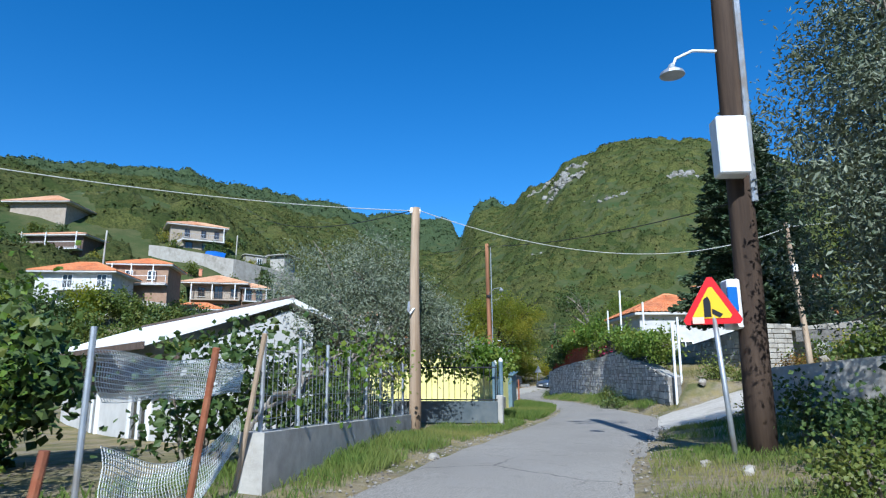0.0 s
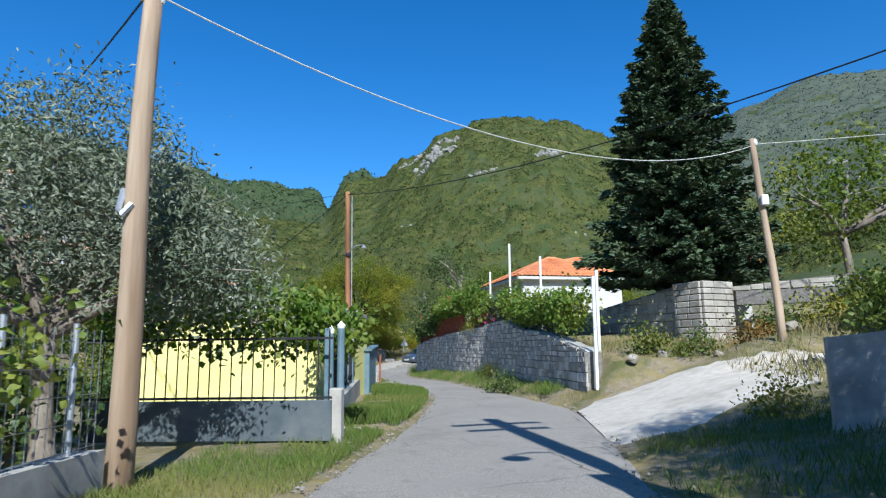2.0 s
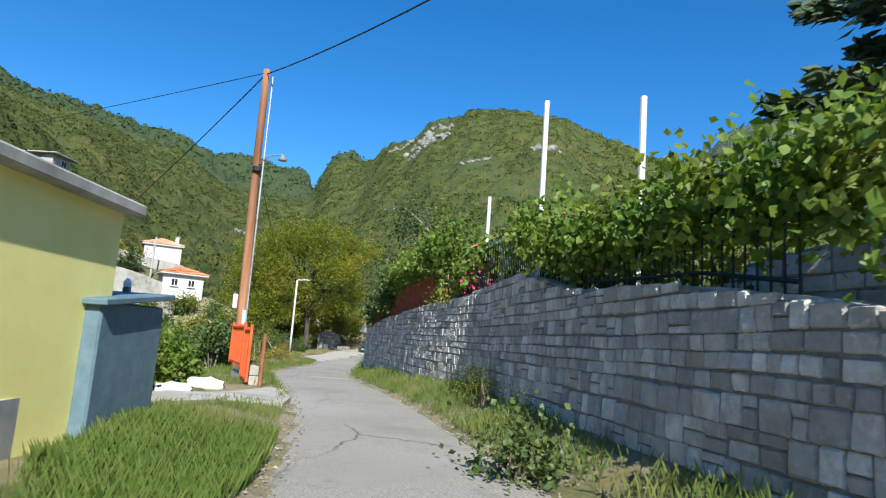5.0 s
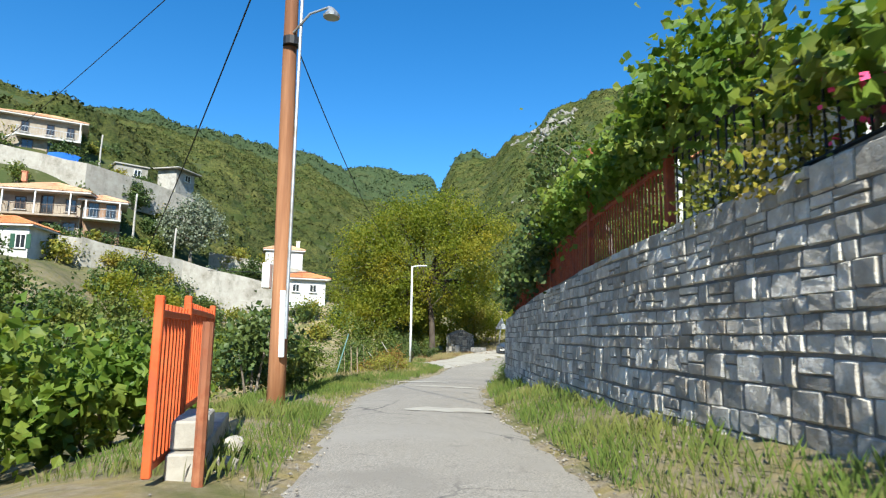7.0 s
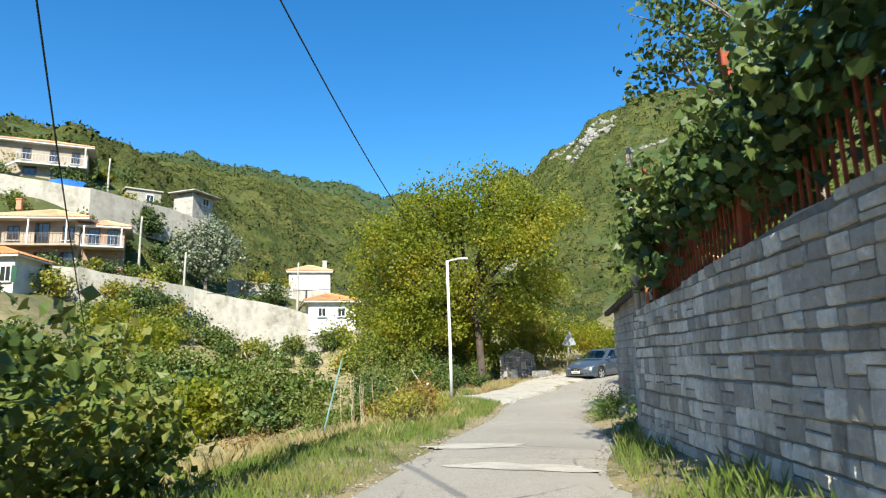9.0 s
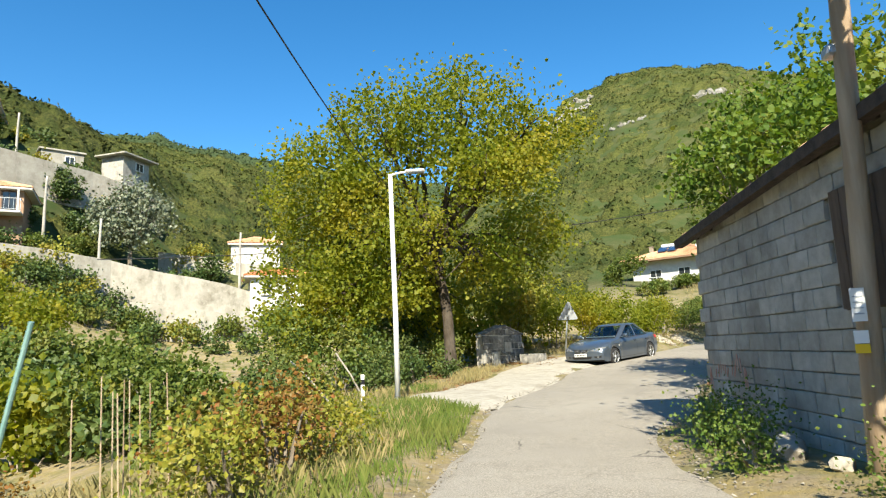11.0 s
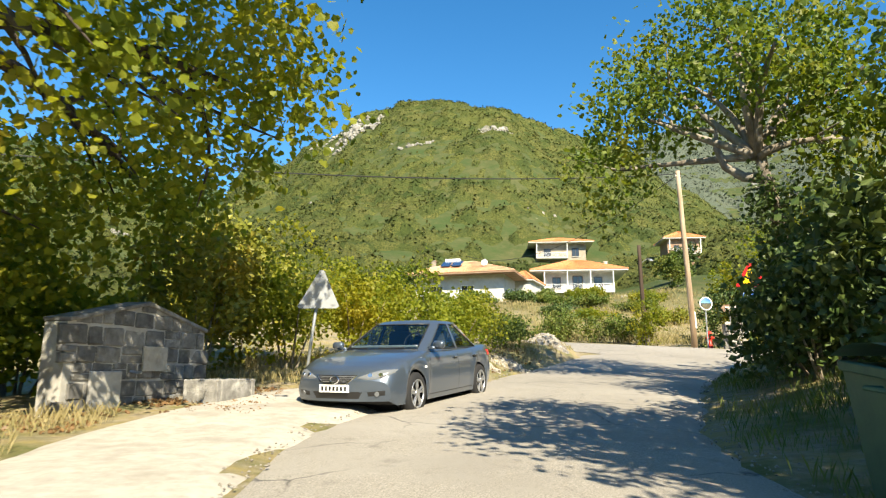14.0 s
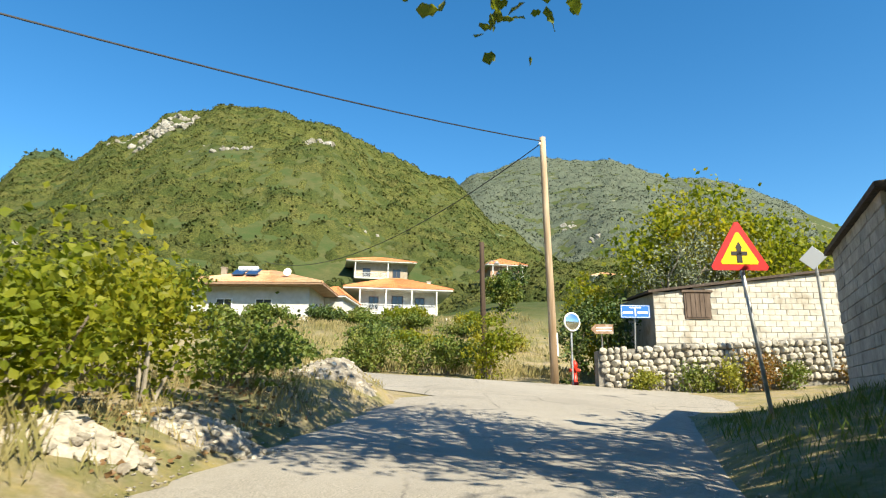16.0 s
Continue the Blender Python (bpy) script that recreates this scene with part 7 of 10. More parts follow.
def car_ring(y):
    w, lo, tz = car_half(y), car_low(y), float(np.interp(y, TOPY, TOPZ))
    sh = tz - 0.055
    arch = max((0.025 * max(0.0, 1 - abs(abs(y - a) - 0.3) / 0.2) for a in (AXLE, -AXLE)))
    prof = [(0.955, lo), (0.975, lo + (sh - lo) * 0.1), (0.992, lo + (sh - lo) * 0.3), (1.0, lo + (sh - lo) * 0.5), (0.997, lo + (sh - lo) * 0.7), (0.982, lo + (sh - lo) * 0.88), (0.955, sh), (0.91, tz - 0.02), (0.82, tz), (0.62, tz + 0.016), (0.32, tz + 0.024), (0.0, tz + 0.026)]
    return [(w * k + (arch if i < 5 else 0), z) for i, (k, z) in enumerate(prof)]


sta = np.unique(np.round(np.concatenate([np.linspace(-2.27, 2.22, 96), [AXLE - 0.37, AXLE + 0.37, -AXLE - 0.37, -AXLE + 0.37]]), 4))
body_v, body_f = [], []
for y in sta:
    ring = car_ring(y)
    body_v += [bend(x, y, z) for x, z in ring] + [bend(-x, y, z) for x, z in ring[::-1][1:]]
M = 2 * len(ring) - 1
for i in range(len(sta) - 1):
    for k in range(M - 1):
        a = i * M + k
        body_f.append((a, a + M, a + M + 1, a + 1))
for y, turn in ((sta[0], 1), (sta[-1], -1)):
    n0, ring = len(body_v), car_ring(y)
    for x, z in ring:
        body_v += [bend(x * q, y, z) for q in np.linspace(-1, 1, 13)]
    for j in range(len(ring) - 1):
        for i in range(12):
            a = n0 + j * 13 + i
            body_f.append((a, a + 1, a + 14, a + 13)[::turn])
Geo().add(body_v, body_f).ob("body", "car_paint", car, smooth=True)
SKIN = BVHTree.FromPolygons([Vector(p) for p in body_v], body_f)
Geo().box((0, 0, 0.3), (1.45, 3.7, 0.2)).ob("underbody", "black_plastic", car)
for a in (AXLE, -AXLE):
    Geo().tube([(-0.7, a, 0.33), (0.7, a, 0.33)], 0.365, 20).ob("wheel_well", "black_plastic", car)


def skin_at(a, z, side):
    """The place on the car's skin seen from the front (0), the back (2) or a side (+1, -1)."""
    o, d = ((a, 4 if side == 0 else -4, z), (0, -1 if side == 0 else 1, 0)) if side in (0, 2) else ((side * 3, a, z), (-side, 0, 0))
    p, n, i, dist = SKIN.ray_cast(Vector(o), Vector(d))
    if p is None:
        p, n, i, dist = SKIN.find_nearest(Vector((a, 2.1 if side == 0 else -2.1, z)) if side in (0, 2) else Vector((side * 0.87, a, z)))
    return p, (n if n.dot(Vector(d)) < 0 else -n)


def on_skin(name, mat, low, high, side, par=None, label="", out=0.008, n=12, m=4):
    """A piece lying on the car's skin between a lower and an upper edge line."""
    low, high = np.array(low, float), np.array(high, float)
    s = np.linspace(0, 1, n + 1)
    a = np.stack([np.interp(s, np.linspace(0, 1, len(low)), low[:, k]) for k in (0, 1)], 1)
    b = np.stack([np.interp(s, np.linspace(0, 1, len(high)), high[:, k]) for k in (0, 1)], 1)
    g = Geo()
    v = []
    for j in range(m + 1):
        for i in range(n + 1):
            q = a[i] * (1 - j / m) + b[i] * j / m
            p, nn = skin_at(q[0], q[1], side)
            rim = i in (0, n) or j in (0, m)
            v.append(p + nn * (0.001 if rim else out))
    g.add(v, [(j * (n + 1) + i, j * (n + 1) + i + 1, (j + 1) * (n + 1) + i + 1, (j + 1) * (n + 1) + i) for j in range(m) for i in range(n)])
    return g.ob(name, mat, par or car, label, smooth=True)


# glasshouse: a shell of pillars, rails and roof with curved panes between them
HT = [0.0, 0.07, 0.3, 0.55, 0.78, 0.91, 1.0]


def cabin_row(t):
    hw, yf, yr, yb = 0.795 - 0.20 * t ** 1.25, 1.14 - 0.92 * t ** 0.95, -1.66 + 0.72 * t ** 0.85, -0.34
    front = lambda k: (hw * k, yf - 0.25 * k ** 2.4)
    ya, yc = yf - 0.34, yr + 0.30 + 0.1 * t
    half = [front(0.0), front(0.3), front(0.6), front(0.84), (hw * 0.965, yf - 0.24), (hw, ya), (hw * 1.01, (ya + yb) / 2), (hw * 1.012, yb + 0.04), (hw * 1.012, yb - 0.05), (hw * 1.005, (yb + yc) / 2), (hw * 0.99, yc),
            (hw * 0.93, yr + 0.12), (hw * 0.8, yr + 0.03), (hw * 0.55, yr - 0.02), (hw * 0.28, yr - 0.045), (0.0, yr - 0.05)]
    full = half + [(-x, y) for x, y in half[::-1][1:-1]]
    return [(x, y, 0.925 + 0.49 * t) for x, y in full]


rows_ = [cabin_row(t) for t in HT]
n = len(rows_[0])
v = [p for q in rows_ for p in q]
PANES = {"windscreen": (0, 1, 2, 27, 28, 29), "front_window": (5, 6), "rear_side_window": (8, 9), "rear_window": (12, 13, 14, 15, 16, 17), "rear_side_window.": (20, 21), "front_window.": (23, 24)}
glazed = {c for cs in PANES.values() for c in cs}
cell = lambda j, i: (j * n + i, j * n + (i + 1) % n, (j + 1) * n + (i + 1) % n, (j + 1) * n + i)
f = [cell(j, i) for j in range(6) for i in range(n) if not (1 <= j <= 4 and i in glazed)]
for k, (sx, sy, z) in enumerate(((0.86, 0.88, 1.437), (0.5, 0.55, 1.455), (0.0, 0.0, 1.462))):
    v += [(x * sx, (y + 0.36) * sy - 0.36, z) for x, y, zz in rows_[-1]]
    f += [(a, b, c, d) for a, b, c, d in (cell(6 + k, i) for i in range(n))]
Geo().add(v, f).ob("roof", "car_paint", car, smooth=True)
for name, cs in PANES.items():
    g = Geo()
    for i in cs:
        for j in range(1, 5):
            g.add([v[k] for k in cell(j, i)], [(0, 1, 2, 3)])
    g.ob(name.strip("."), "car_glass", car, "tinted car window" if "wind" in name else "", smooth=True)
    # black rubber round the pane
    edge = [v[1 * n + i] for i in cs] + [v[1 * n + (cs[-1] + 1) % n]] if cs[0] else [v[n + i % n] for i in (27, 28, 29, 0, 1, 2, 3)]
    topl = [v[5 * n + i] for i in cs] + [v[5 * n + (cs[-1] + 1) % n]] if cs[0] else [v[5 * n + i % n] for i in (27, 28, 29, 0, 1, 2, 3)]
    Geo().tube([Vector(p) for p in edge + topl[::-1] + edge[:1]], 0.011, 5).ob("window_seal", "black_plastic", car)
trim = Geo().box((0, -0.3, 0.93), (1.38, 2.3, 0.1), None, 0.02).ob("cabin_trim", "black_plastic", car)
Geo().box((0.0, 0.66, 0.985), (1.25, 0.32, 0.05), Matrix.Rotation(radians(8), 3, "X"), 0.02).ob("dashboard", "steel_grey", trim)
for s in (1, -1):
    tilt = Matrix.Rotation(radians(14), 3, "X")
    Geo().box((s * 0.36, -0.42, 1.1), (0.44, 0.12, 0.34), tilt, 0.045).ob("seat_back", "seat_cloth", trim)
    Geo().box((s * 0.36, -0.48, 1.325), (0.25, 0.09, 0.14), tilt, 0.04).ob("headrest", "seat_cloth", trim)
    Geo().box((s * 0.34, -1.22, 1.16), (0.22, 0.08, 0.11), tilt, 0.035).ob("headrest", "seat_cloth", trim)
Geo().box((0, -1.16, 1.03), (1.15, 0.14, 0.16), None, 0.05).ob("rear_bench", "seat_cloth", trim)
Geo().tube([(-0.36 + 0.18 * math.cos(a), 0.42 - 0.07 * math.sin(a), 1.06 + 0.16 * math.sin(a)) for a in np.linspace(0, 2 * math.pi, 19)], 0.014, 6).ob("steering_wheel", "black_plastic", trim)

for s in (1, -1):
    for y0, y1, z1 in ((0.93, 0.80, 0.90), (-0.30, -0.30, 0.90), (-0.93, -1.30, 0.93)):
        mid = (y0 + y1) / 2 + (0.06 if y1 < -1 else 0)
        on_skin("door_seam", "black_plastic", [(y0, 0.27), (mid, 0.62), (y1, z1)], [(y0 + 0.011, 0.27), (mid + 0.011, 0.62), (y1 + 0.011, z1)], s, out=0.003, m=2)
    on_skin("door_sill", "black_plastic", [(-0.9, 0.262), (0.92, 0.262)], [(-0.9, 0.274), (0.92, 0.274)], s, out=0.003, m=2)
    for y in (-0.16, -1.02):
        p, q = skin_at(y, 0.80, s)
        on_skin("handle_recess", "black_plastic", [(y - 0.09, 0.775), (y + 0.07, 0.775)], [(y - 0.09, 0.81), (y + 0.07, 0.81)], s, out=0.002)
        Geo().box(p + q * 0.018 + Vector((0, 0, 0.012)), (0.026, 0.18, 0.03), None, 0.01).ob("door_handle", "car_paint", car)
    mir = Geo().box((s * 0.955, 0.70, 1.03), (0.2, 0.11, 0.125), Matrix.Rotation(s * radians(8), 3, "Z"), 0.035).box((s * 0.84, 0.72, 0.98), (0.12, 0.06, 0.045)).ob("mirror", "car_paint", car, smooth=True)
    Geo().box((s * 0.955, 0.643, 1.03), (0.16, 0.01, 0.09)).ob("mirror_glass", "chrome", mir)
    hl = on_skin("headlamp", "lamp_glass", [(s * 0.35, 0.585), (s * 0.5, 0.565), (s * 0.65, 0.575), (s * 0.80, 0.64)], [(s * 0.355, 0.60), (s * 0.5, 0.655), (s * 0.66, 0.70), (s * 0.815, 0.70)], 0, label="clear glass headlamp", out=0.014, n=14)
    for x in (0.52, 0.66):
        p, q = skin_at(s * x, 0.625, 0)
        Geo().tube([p + q * 0.006, p + q * 0.02], [0.038, 0.03], 12).ob("bulb", "chrome", hl)
    fog = on_skin("fog_recess", "black_plastic", [(s * 0.5, 0.335), (s * 0.72, 0.345)], [(s * 0.49, 0.395), (s * 0.73, 0.415)], 0, out=0.004)
    p, q = skin_at(s * 0.62, 0.37, 0)
    Geo().tube([p, p + q * 0.02], 0.034, 12).ob("fog_lamp", "lamp_glass", fog)
    on_skin("tail_lamp", "sign_red", [(s * 0.50, 0.76), (s * 0.84, 0.78)], [(s * 0.52, 0.89), (s * 0.84, 0.90)], 2, out=0.012, label="red tail lamp")
    p, q = skin_at(1.06, 0.70, s)
    Geo().box(p + q * 0.004, (0.014, 0.06, 0.035), None, 0.006).ob("side_repeater", "sign_white", car)
grille = on_skin("grille", "black_plastic", [(-0.33, 0.62), (-0.2, 0.52), (0.0, 0.50), (0.2, 0.52), (0.33, 0.62)], [(-0.345, 0.635), (-0.2, 0.632), (0.0, 0.632), (0.2, 0.632), (0.345, 0.635)], 0, out=0.006, n=16)
for z, w in ((0.54, 0.2), (0.565, 0.25), (0.59, 0.29), (0.612, 0.31)):
    Geo().tube([skin_at(x, z, 0)[0] + Vector((0, 0.008, 0)) for x in np.linspace(-w, w, 9)], 0.0035, 5).ob("grille_bar", "steel_grey", grille)
Geo().tube([skin_at(x, z, 0)[0] + Vector((0, 0.006, 0)) for x, z in ((-0.345, 0.632), (-0.27, 0.565), (-0.18, 0.51), (0.0, 0.492), (0.18, 0.51), (0.27, 0.565), (0.345, 0.632))], 0.009, 6).ob("grille_surround", "chrome", grille)
p, q = skin_at(0.0, 0.57, 0)
Geo().tube([p + Vector((0.07 * math.cos(a), 0.02, 0.052 * math.sin(a))) for a in np.linspace(0, 2 * math.pi, 17)], 0.009, 6).ob("badge", "chrome", grille, "oval chrome badge")
on_skin("air_intake", "black_plastic", [(-0.36, 0.30), (0.36, 0.30)], [(-0.42, 0.40), (0.42, 0.40)], 0, out=0.004)
p, q = skin_at(0.0, 0.445, 0)
plate = Geo().box((0, p.y + 0.02, 0.445), (0.50, 0.012, 0.11), None, 0.004).ob("number_plate", "sign_white", car, "white number plate")
for k in range(7):
    Geo().box((-0.19 + 0.064 * k, p.y + 0.029, 0.445), (0.034, 0.004, 0.06)).ob("plate_bar", "sign_black", plate)
for s in (1, -1):
    Geo().tube([(s * 0.1, 1.15, 0.985), (s * 0.52, 1.06, 0.99)], 0.011, 5).ob("wiper", "black_plastic", car)
for s in (1, -1):
    for a in (AXLE, -AXLE):
        wl = Geo()
        prof = [(0.0, 0.20), (0.0, 0.285), (0.03, WR), (0.17, WR), (0.2, 0.285), (0.2, 0.20)]
        v, f = [], []
        for i in range(28):
            t = 2 * math.pi * i / 28
            v += [(s * (0.68 + x), a + r * math.cos(t), WR + r * math.sin(t)) for x, r in prof]
        f = [(6 * i + k, 6 * ((i + 1) % 28) + k, 6 * ((i + 1) % 28) + k + 1, 6 * i + k + 1) for i in range(28) for k in range(5)]
        wheel = wl.add(v, f).ob("wheel", "tyre", car, "black tyre", True)
        rim = Geo().tube([(s * 0.72, a, WR), (s * 0.80, a, WR)], 0.205, 24).ob("rim_back", "black_plastic", wheel)
        g = Geo()
        for k in range(10):
            t = 2 * math.pi * (k // 2) / 5 + (0.16 if k % 2 else -0.16)
            m3 = Matrix.Rotation(t * s, 3, "X")
            g.box(Vector((s * 0.865, a, WR)) + m3 @ Vector((0, 0, 0.11)), (0.022, 0.038, 0.2), m3, 0.006)
        g.tube([(s * 0.85, a, WR), (s * 0.885, a, WR)], 0.06, 14)
        g.ob("spoke", "alloy", wheel)
        ring = [(s * 0.87, a + 0.205 * math.cos(q), WR + 0.205 * math.sin(q)) for q in np.linspace(0, 2 * math.pi, 29)]
        Geo().tube(ring, 0.014, 6).ob("rim", "alloy", wheel)

# ---------------------------------------------------------------- trees
broadleaf("plane_tree", (-0.64, 7.25, land1(-0.64, 7.25)), (-1.1, 7.6, 4.45), 0.245,
          [((-4.6, 6.2, 6.6), (2.1, 2.0, 1.7)), ((-2.4, 6.4, 8.2), (2.0, 2.0, 1.6)), ((0.4, 6.6, 8.4), (2.1, 2.0, 1.6)), ((2.6, 7.4, 7.9), (1.7, 1.6, 0.8)), ((-2.8, 5.4, 6.0), (1.4, 1.3, 0.9)), ((-5.6, 7.6, 4.4), (1.8, 1.9, 1.8)),
           ((0.9, 6.0, 6.6), (1.5, 1.4, 0.9)), ((1.8, 9.4, 4.6), (1.7, 1.7, 1.3)), ((-3.2, 9.0, 3.2), (2.2, 1.9, 1.9)), ((-5.2, 6.4, 2.2), (1.7, 1.5, 1.5)), ((-2.0, 10.2, 2.6), (1.8, 1.5, 1.8)), ((-0.4, 12.4, 3.9), (1.6, 1.4, 1.3)), ((-1.9, 5.9, 3.3), (1.3, 1.0, 1.2)), ((0.7, 6.6, 3.7), (0.9, 0.8, 0.8)), ((-3.7, 5.6, 2.7), (1.4, 1.2, 1.4)), ((-0.9, 5.7, 4.7), (1.3, 0.8, 0.9)), ((-2.4, 5.0, 4.5), (1.0, 0.8, 0.8)), ((2.2, 6.2, 6.3), (1.2, 1.1, 0.8)), ((1.3, 4.6, 5.9), (1.1, 0.9, 0.7))],
          "leaf_plane", 0.112, "big plane tree with yellowing leaves and a dark forked trunk", seed=11, clumps=185, per=28, spread=0.3, twigs=5, bark="bark_dark", full=True, slim=0.5,
          stem=[(-0.64, 7.25, -0.60), (-0.64, 7.25, -0.10), (-0.68, 7.25, 0.83), (-0.72, 7.31, 1.76), (-0.87, 7.45, 2.69), (-1.08, 7.60, 3.50), (-1.14, 7.63, 4.20), (-1.07, 7.60, 4.66)],
          arms=[[(-1.12, 7.62, 4.31), (-0.77, 7.35, 4.72), (-0.37, 7.05, 4.89), (-0.07, 6.85, 5.30), (0.68, 6.95, 5.94), (1.58, 7.55, 7.33)], [(-1.09, 7.60, 4.49), (-1.37, 7.60, 5.12), (-1.47, 7.70, 6.40), (-1.72, 7.85, 8.26)],
                [(-1.12, 7.62, 4.08), (-1.62, 7.35, 4.66), (-2.32, 7.15, 5.12), (-3.62, 7.25, 6.17)], [(-1.08, 7.60, 4.54), (-0.82, 7.75, 5.36), (-0.42, 8.15, 6.63), (-0.12, 8.65, 8.49)], [(-0.37, 7.05, 4.89), (-0.02, 6.65, 5.82), (0.08, 6.55, 6.86)]])
broadleaf("bank_tree", (9.8, -10.4, land1(9.8, -10.4)), (9.4, -10.2, 5.0), 0.15,
          [((8.2, -9.6, 7.0), (1.2, 1.1, 0.9)), ((7.4, -9.1, 6.7), (0.8, 0.9, 0.6)), ((9.5, -10.0, 6.4), (1.3, 1.2, 1.0)), ((8.7, -8.4, 7.6), (1.1, 1.0, 0.8)), ((7.9, -10.6, 7.4), (1.0, 0.9, 0.8))],
          "leaf_dark", 0.13, "dark green tree behind the block barn", seed=37, clumps=90, per=18, spread=0.26)
broadleaf("walnut_tree", (12.6, 12.9, land1(12.6, 12.9)), (12.0, 13.1, 5.2), 0.2,
          [((9.5, 15.0, 5.4), (1.0, 1.0, 1.15)), ((10.2, 14.6, 6.6), (1.3, 1.2, 0.9)), ((11.4, 14.2, 7.2), (1.4, 1.3, 1.0)), ((13.2, 13.6, 6.8), (1.3, 1.3, 1.0)), ((13.6, 12.4, 5.4), (1.2, 1.3, 1.2)), ((11.6, 11.6, 7.0), (1.4, 1.3, 1.0)), ((10.8, 15.2, 8.2), (1.2, 1.1, 1.0)), ((12.2, 14.6, 9.2), (1.5, 1.3, 1.1)), ((13.8, 14.0, 8.2), (1.4, 1.3, 1.2)), ((14.4, 12.6, 6.8), (1.3, 1.3, 1.2))],
          "leaf_walnut", 0.13, "walnut tree with crooked limbs over the lane", seed=21, clumps=135, per=24, spread=0.26, bark="bark", full=True, slim=0.4,
          stem=[(12.6, 12.9, 0.2), (12.55, 12.9, 1.2), (12.45, 12.95, 2.4), (12.3, 13.05, 3.6), (12.2, 13.2, 4.8), (12.0, 13.1, 5.6)],
          arms=[[(12.2, 13.25, 4.75), (11.9, 13.5, 4.84), (11.55, 13.6, 5.1), (11.4, 13.65, 5.55), (11.42, 13.65, 5.95), (10.8, 14.1, 6.2)], [(12.0, 13.1, 5.4), (11.7, 12.9, 6.3), (11.6, 12.8, 7.0)], [(12.1, 13.15, 5.2), (12.5, 13.3, 6.0), (13.2, 13.6, 6.8)]])
broadleaf("walnut_tree", (13.5, 6.4, land1(13.5, 6.4)), (13.4, 6.6, 3.8), 0.24,
          [((12.2, 7.0, 5.6), (1.5, 1.5, 1.3)), ((14.0, 7.4, 6.4), (1.8, 1.7, 1.5)), ((13.0, 6.2, 7.6), (1.7, 1.6, 1.3)), ((15.0, 6.2, 5.4), (1.6, 1.5, 1.4)), ((12.6, 8.4, 4.6), (1.5, 1.3, 1.3)), ((14.4, 9.0, 5.0), (1.5, 1.4, 1.4))],
          "leaf_walnut", 0.15, "tall leafy walnut tree on the bank behind the barn", seed=23, clumps=100, per=22, spread=0.3, bark="bark", full=True, slim=0.4)
# added trees, out of the camera's view: their crowns only shade the bank
for x, y, k in ((16.4, 8.4, 25), (16.2, 11.2, 26), (18.4, 14.0, 27)):
    broadleaf("bank_tree", (x, y, land1(x, y)), (x, y + 0.1, 3.8), 0.2,
              [((x - 1.2, y, 5.4), (1.5, 1.5, 1.3)), ((x + 1.0, y + 0.4, 5.8), (1.6, 1.5, 1.4)), ((x, y - 0.4, 7.2), (1.6, 1.5, 1.2)), ((x + 0.2, y + 1.2, 4.4), (1.5, 1.3, 1.1))],
              "leaf_walnut", 0.2, "unseen leafy tree added to shade the bank by the lane", seed=k, clumps=70, per=18, spread=0.32, bark="bark")
broadleaf("fig_tree", (8.6, 3.2, land1(8.6, 3.2)), (8.4, 3.2, 1.6), 0.12,
          [((7.9, 3.5, 3.3), (0.9, 1.0, 0.8)), ((9.2, 4.2, 3.6), (1.3, 1.3, 1.1)), ((7.3, 2.6, 4.7), (1.1, 1.1, 0.9)), ((9.4, 2.6, 5.1), (1.6, 1.4, 1.3)), ((9.4, 4.6, 2.4), (1.0, 0.9, 0.9)), ((8.2, 3.4, 5.9), (1.1, 1.1, 0.8)), ((7.6, 1.2, 4.4), (0.8, 0.8, 0.7)), ((8.7, -0.4, 4.6), (1.3, 1.2, 1.1)), ((9.8, 0.6, 5.8), (1.5, 1.4, 1.2)), ((7.6, -1.5, 4.0), (0.8, 0.8, 0.6))],
          "leaf_fig", 0.125, "leafy green tree growing behind the block barn", seed=31, clumps=190, per=26, spread=0.25, full=True)
broadleaf("olive_tree", (5.9, -47.0, land1(5.9, -47.0)), (5.8, -47.0, 1.5), 0.15,
          [((5.0, -47.2, 3.1), (1.3, 1.3, 1.05)), ((6.5, -46.6, 2.6), (1.1, 1.2, 0.9)), ((5.6, -46.2, 3.6), (1.1, 1.0, 0.9)), ((4.2, -46.6, 2.3), (1.1, 1.0, 0.9)), ((6.9, -46.6, 2.6), (0.8, 0.8, 0.7)), ((7.4, -46.7, 2.1), (0.6, 0.6, 0.5)), ((4.6, -46.8, 2.0), (1.0, 0.9, 0.7)), ((5.2, -48.4, 2.5), (0.9, 0.7, 0.75))],
          "leaf_olive", 0.07, "silvery grey-green olive tree behind the wire fence", seed=41, clumps=700, per=38, spread=0.17, slim=0.2, droop=-0.2)
